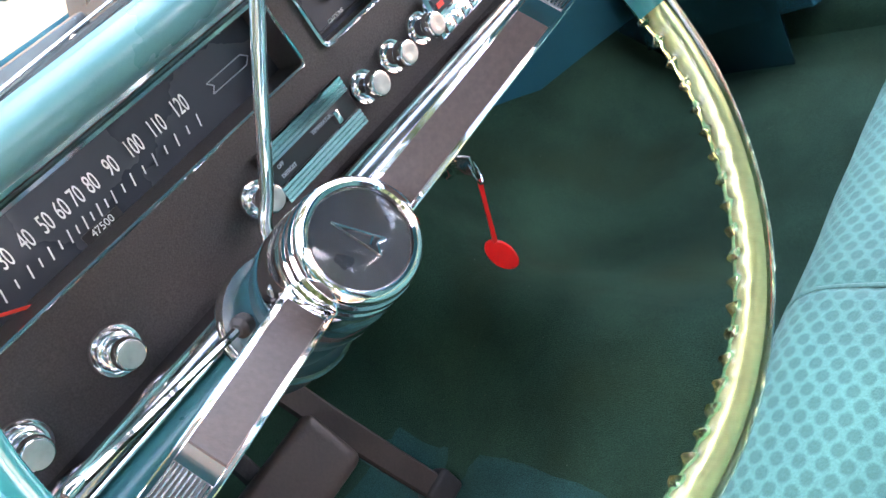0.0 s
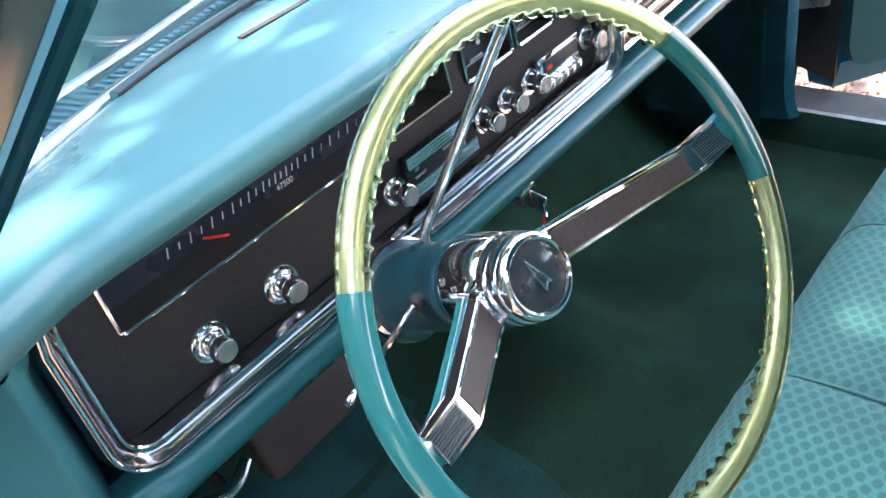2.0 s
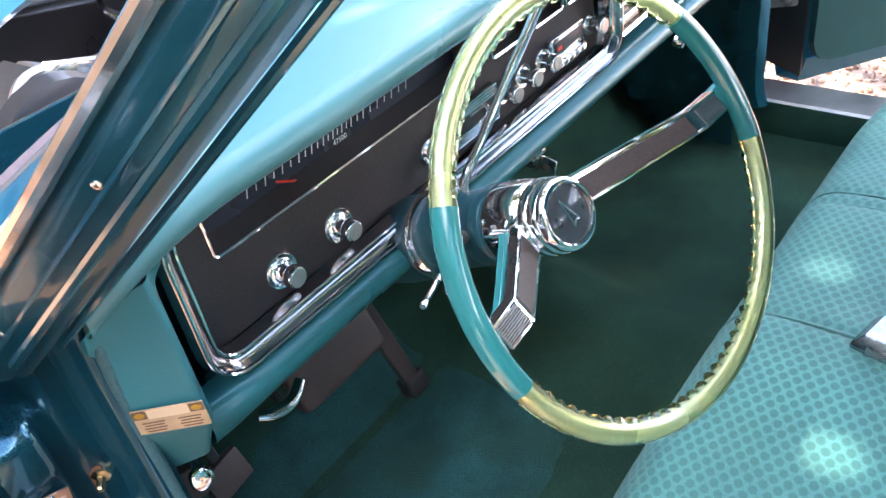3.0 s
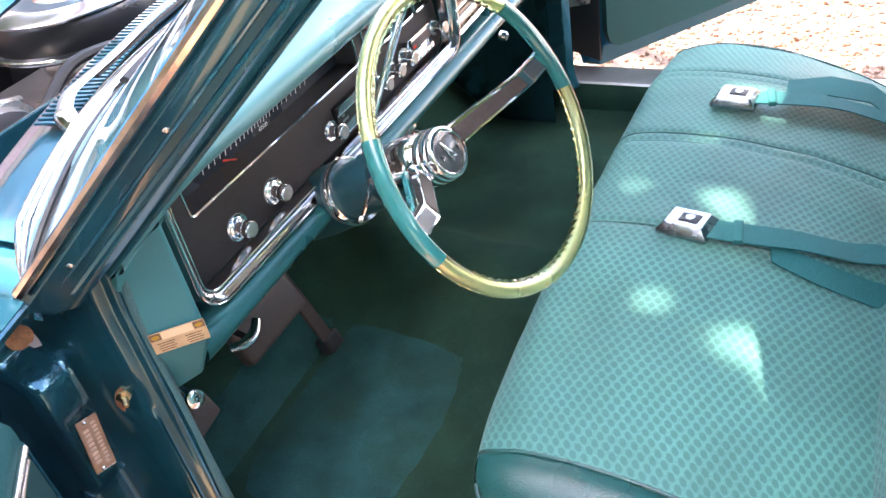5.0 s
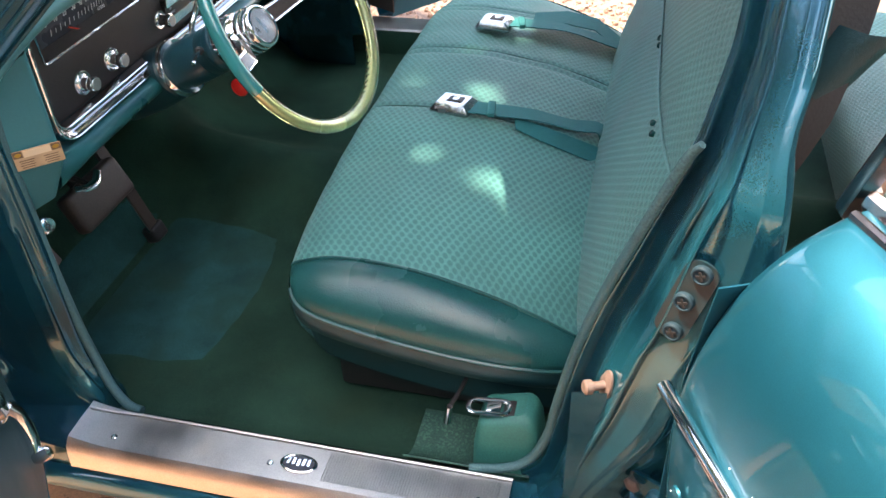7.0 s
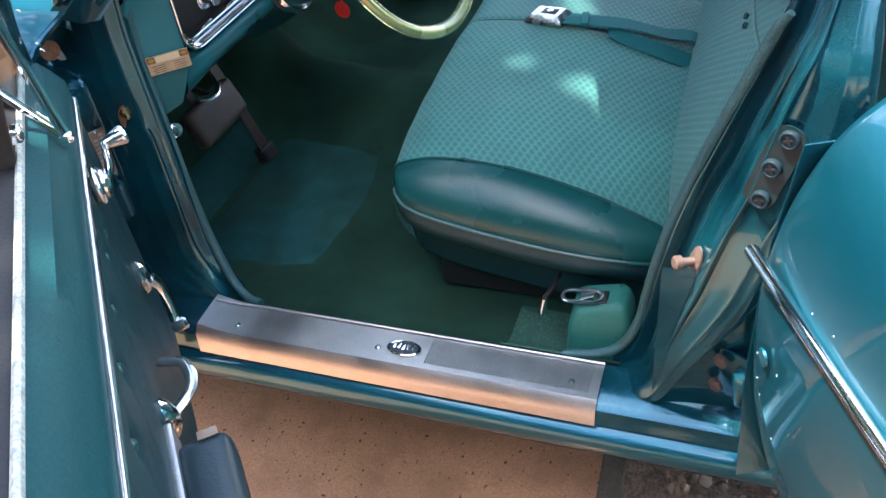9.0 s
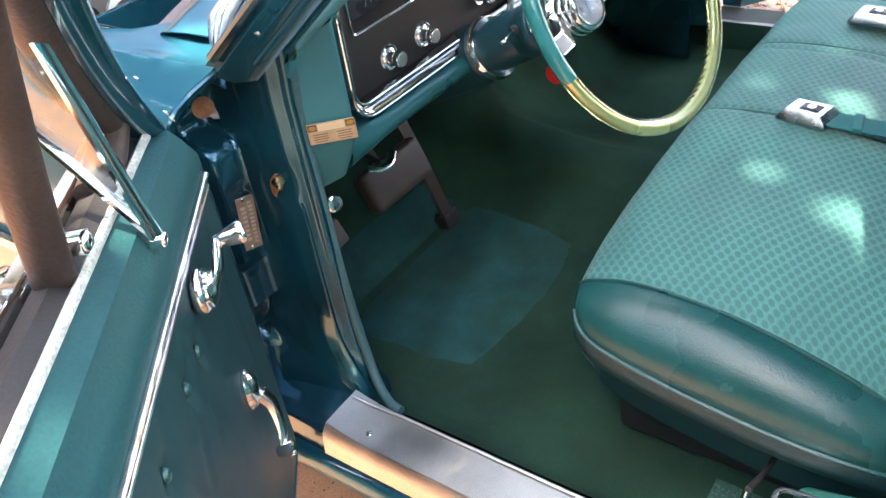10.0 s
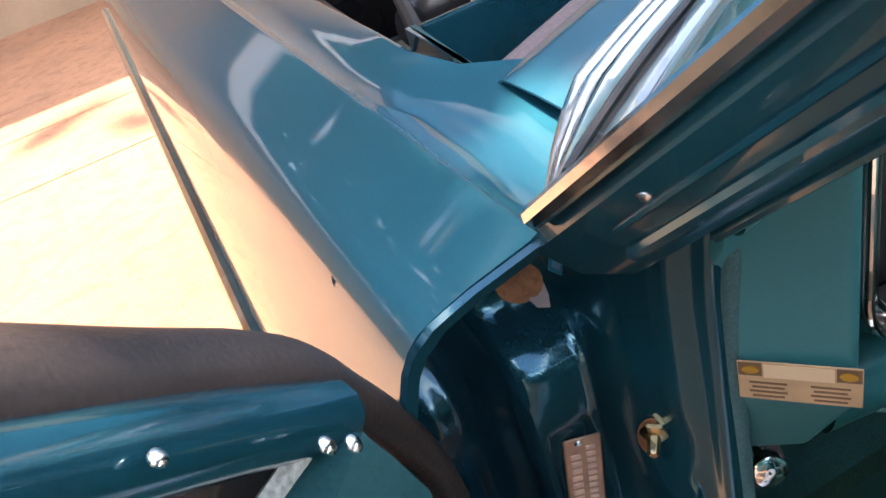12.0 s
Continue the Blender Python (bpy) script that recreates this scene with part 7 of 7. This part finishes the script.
for s in (-1, 1):
    part("inner_fender", sheet([[(s * 0.735, y, 0.900), (s * 0.70, y, 0.84), (s * 0.60, y, 0.62), (s * 0.52, y, 0.30)] for y in (0.74, 1.2, 1.8, 2.5)], 0.004), ENGINE_BLACK, block_ob)
part("bay_floor", sheet([[(x, y, 0.30) for y in (0.72, 1.5, 2.5)] for x in (-0.56, 0, 0.56)], 0.004), ENGINE_BLACK, block_ob)
part("radiator", block((1.2, 0.06, 0.5), pose(0, 2.2, 0.62), 0.01), ENGINE_BLACK, block_ob)
part("nose_panel", sheet([[(x, 2.60 - 0.08 * (x / 0.9) ** 2, z) for z in (0.86, 0.70, 0.50, 0.32)] for x in (-0.90, -0.45, 0, 0.45, 0.90)], 0.02), PAINT, body)


def road_wheel(x, y):
    w = part("wheel", lathe([(0.20, -0.09), (0.315, -0.088), (0.335, -0.07), (0.340, -0.02), (0.340, 0.02), (0.335, 0.07), (0.315, 0.088), (0.20, 0.09)], frame_at((x, y, 0.340), (1, 0, 0), (0, 0, 1)), 40), RUBBER, body, "black tyre")
    part("rim", lathe([(0.20, -0.085), (0.19, -0.05), (0.05, -0.03), (0.05, 0.03), (0.19, 0.05), (0.20, 0.085)], frame_at((x, y, 0.340), (1, 0, 0), (0, 0, 1)), 32), WORN, w)


for x in (-0.74, 0.74):
    road_wheel(x, 1.62)
    road_wheel(x, -1.72)


# ---- house behind the drive ----
house = thing("house", "tan rendered house wall with a low overhanging roof", "house")
part("wall", block((16, 0.25, 2.7), pose(-1.5, 6.08, 1.35), 0.01), mat("tan_render", (0.42, 0.30, 0.20), rough=0.85, vary=0.12, scale=2, grain=0.15, bump=0.4), house)
part("roof", sheet([[(-10, 5.35, 2.62), (7, 5.35, 2.62)], [(-10, 9.0, 4.1), (7, 9.0, 4.1)]], 0.12), mat("grey_roof", (0.12, 0.11, 0.10), rough=0.8, vary=0.2), house)
part("fascia", block((17, 0.04, 0.18), pose(-1.5, 5.34, 2.56), 0.004), WHITE, house)


# ---- unseen tree added over the car to dapple the light ----
LEAF = mat("leaf_green", (0.050, 0.095, 0.028), rough=0.5, vary=0.3, scale=3)


def tree():
    t = thing("tree", "unseen leafy tree added to dapple the light", "tree")
    top = V(-0.1, -0.25, 0.75) + SUN * 5.2
    root = V(3.6, 5.6, 0)
    fork = V(2.9, 4.4, 4.2)
    stem = curve_points([root, root + V(-0.05, -0.1, 1.5), root + V(-0.3, -0.6, 3.0), fork], 16)
    part("trunk", tube(stem, [0.17 - 0.005 * i for i in range(len(stem))], 10), TIMBER, t)
    rng = random.Random(4)
    for k in range(7):
        tip = top + V(rng.uniform(-1.0, 1.0), rng.uniform(-1.0, 1.0), rng.uniform(-0.2, 0.5))
        mid = (fork + tip) / 2 + V(rng.uniform(-0.3, 0.3), rng.uniform(-0.3, 0.3), 0.5)
        pts = curve_points([fork, mid, tip], 12)
        part("limb", tube(pts, [0.075 - 0.005 * i for i in range(len(pts))], 7), TIMBER, t)
    more = random.Random(11)
    bm = bmesh.new()
    x = SUN.cross(V(0, 0, 1)).normalized()
    y = x.cross(SUN).normalized()
    for k in range(15000):
        du, dv = rng.uniform(-1.50, 0.98), rng.uniform(-1.75, 1.75)
        r = (abs(du / 0.98) ** 3 + abs(dv / 1.75) ** 3) ** (1 / 3)
        du, dv = du + TREE_SHIFT[0], dv + TREE_SHIFT[1]
        sx, sy = -0.1 + du, -0.25 - dv / SUN.z
        rag = 0.16 * noise.noise((sx * 4, sy * 4, 2))
        lobe = -1.5 + rag < sx < -0.7 and -0.36 + rag < sy < 0.46 + rag       # leaves added to shade the open front door
        if not lobe and (r + rag > 0.98 or (sx < -0.80 + rag and sy < -0.45 + rag)):
            continue
        full = math.hypot(sx + 0.56, sy + 0.03) < 0.25 or (-1.05 < sx < -0.60 and 0.22 < sy < 1.7)
        if not full and noise.noise((du * 5.0, dv * 5.0, 5)) > (0.30 if lobe else 0.50 - 0.35 * max(0, r - 0.7)):
            continue
        if any((sx - gx) ** 2 + ((sy - gy) * 0.8) ** 2 < (gr * (1 + 2.5 * rag)) ** 2 for gx, gy, gr in GAPS):
            continue
        p = top + x * du + y * dv + SUN * rng.gauss(0, 0.28)
        s = rng.uniform(0.035, 0.07)
        m = Matrix.Translation(p) @ Euler((rng.uniform(-0.7, 0.7), rng.uniform(-0.7, 0.7), rng.uniform(0, 6.28))).to_matrix().to_4x4()
        if -0.792 < sx < -0.60 and 0.235 < sy < 0.44 + 0.3 * rag:            # leaves left out so sun reaches the cowl corner
            continue
        vs = [bm.verts.new(m @ V(c * s, d * s, e * s)) for c, d, e in ((-1, 0, 0), (-0.3, -0.45, 0.08), (0.5, -0.35, 0.08), (1.1, 0, -0.1), (0.5, 0.35, 0.08), (-0.3, 0.45, 0.08))]
        bm.faces.new(vs)
        if full:                                                            # a second layer of leaves to stop stray sun
            q = p + V(more.uniform(-0.06, 0.06), more.uniform(-0.06, 0.06), more.uniform(-0.1, 0.1))
            bm.faces.new([bm.verts.new(v.co + q - p) for v in vs])
    crown = link(bm, "crown", LEAF, t)
    crown["kind"] = "stuff"


TREE_SHIFT = (0.06, -0.40)
# openings cut to place sun patches: where their light lands inside the car, and how wide they are
GAPS = []
for gx, gy, gz, gr in ((-0.56, 0.29, 0.96, 0.085), (-0.40, 0.40, 0.98, 0.045), (-0.20, 0.45, 0.98, 0.05), (-0.26, 0.31, 0.99, 0.035), (0.06, 0.50, 0.97, 0.045), (0.15, 0.40, 0.98, 0.03), (-0.31, -0.22, 0.61, 0.036), (-0.36, -0.34, 0.61, 0.05), (0.28, -0.30, 0.63, 0.07), (-1.25, -0.06, 0.92, 0.07)):
    GAPS.append((gx + (gz - 0.75) * 0.033, gy - (gz - 0.75) * 0.463, gr))
tree()


def far_tree(x, y, h, seed):
    """A tree beyond the plot: trunk, limbs and a ragged crown."""
    t = thing("garden_tree", "tall leafy tree beyond the drive", "tree", group="trees round the drive")
    rng = random.Random(seed)
    stem = curve_points([(x, y, 0), (x + 0.1, y, h * 0.25), (x - 0.1, y + 0.1, h * 0.55)], 10)
    part("trunk", tube(stem, [0.20 - 0.009 * i for i in range(len(stem))], 9), TIMBER, t)
    bm = bmesh.new()
    for c in range(110):
        q, r = rng.uniform(0, 6.28), rng.uniform(0.2, 1) ** 0.6 * h * 0.30
        centre = V(x + r * math.cos(q), y + r * math.sin(q), h * rng.uniform(0.16, 1.0))
        for k in range(90):
            p = centre + V(rng.gauss(0, 1), rng.gauss(0, 1), rng.gauss(0, 0.7)) * h * 0.075
            s = rng.uniform(0.18, 0.38)
            m = Matrix.Translation(p) @ Euler((rng.uniform(-1, 1), rng.uniform(-1, 1), rng.uniform(0, 6.28))).to_matrix().to_4x4()
            bm.faces.new([bm.verts.new(m @ V(a * s, b * s, 0)) for a, b in ((-1, 0), (-0.2, -0.5), (1, 0), (-0.2, 0.5))])
    part("crown", bm, LEAF, t)


for k, (x, y, h) in enumerate(((-10.5, 17.0, 14.5), (-5.0, 17.5, 16.5), (0.8, 17.0, 15.5), (6.5, 17.5, 15.0), (-11.5, 6.0, 8.0), (-12.0, 0.0, 8.5), (-11.0, -5.5, 8.0), (-6.5, -9.5, 8.0))):
    far_tree(x, y, h, 20 + k)
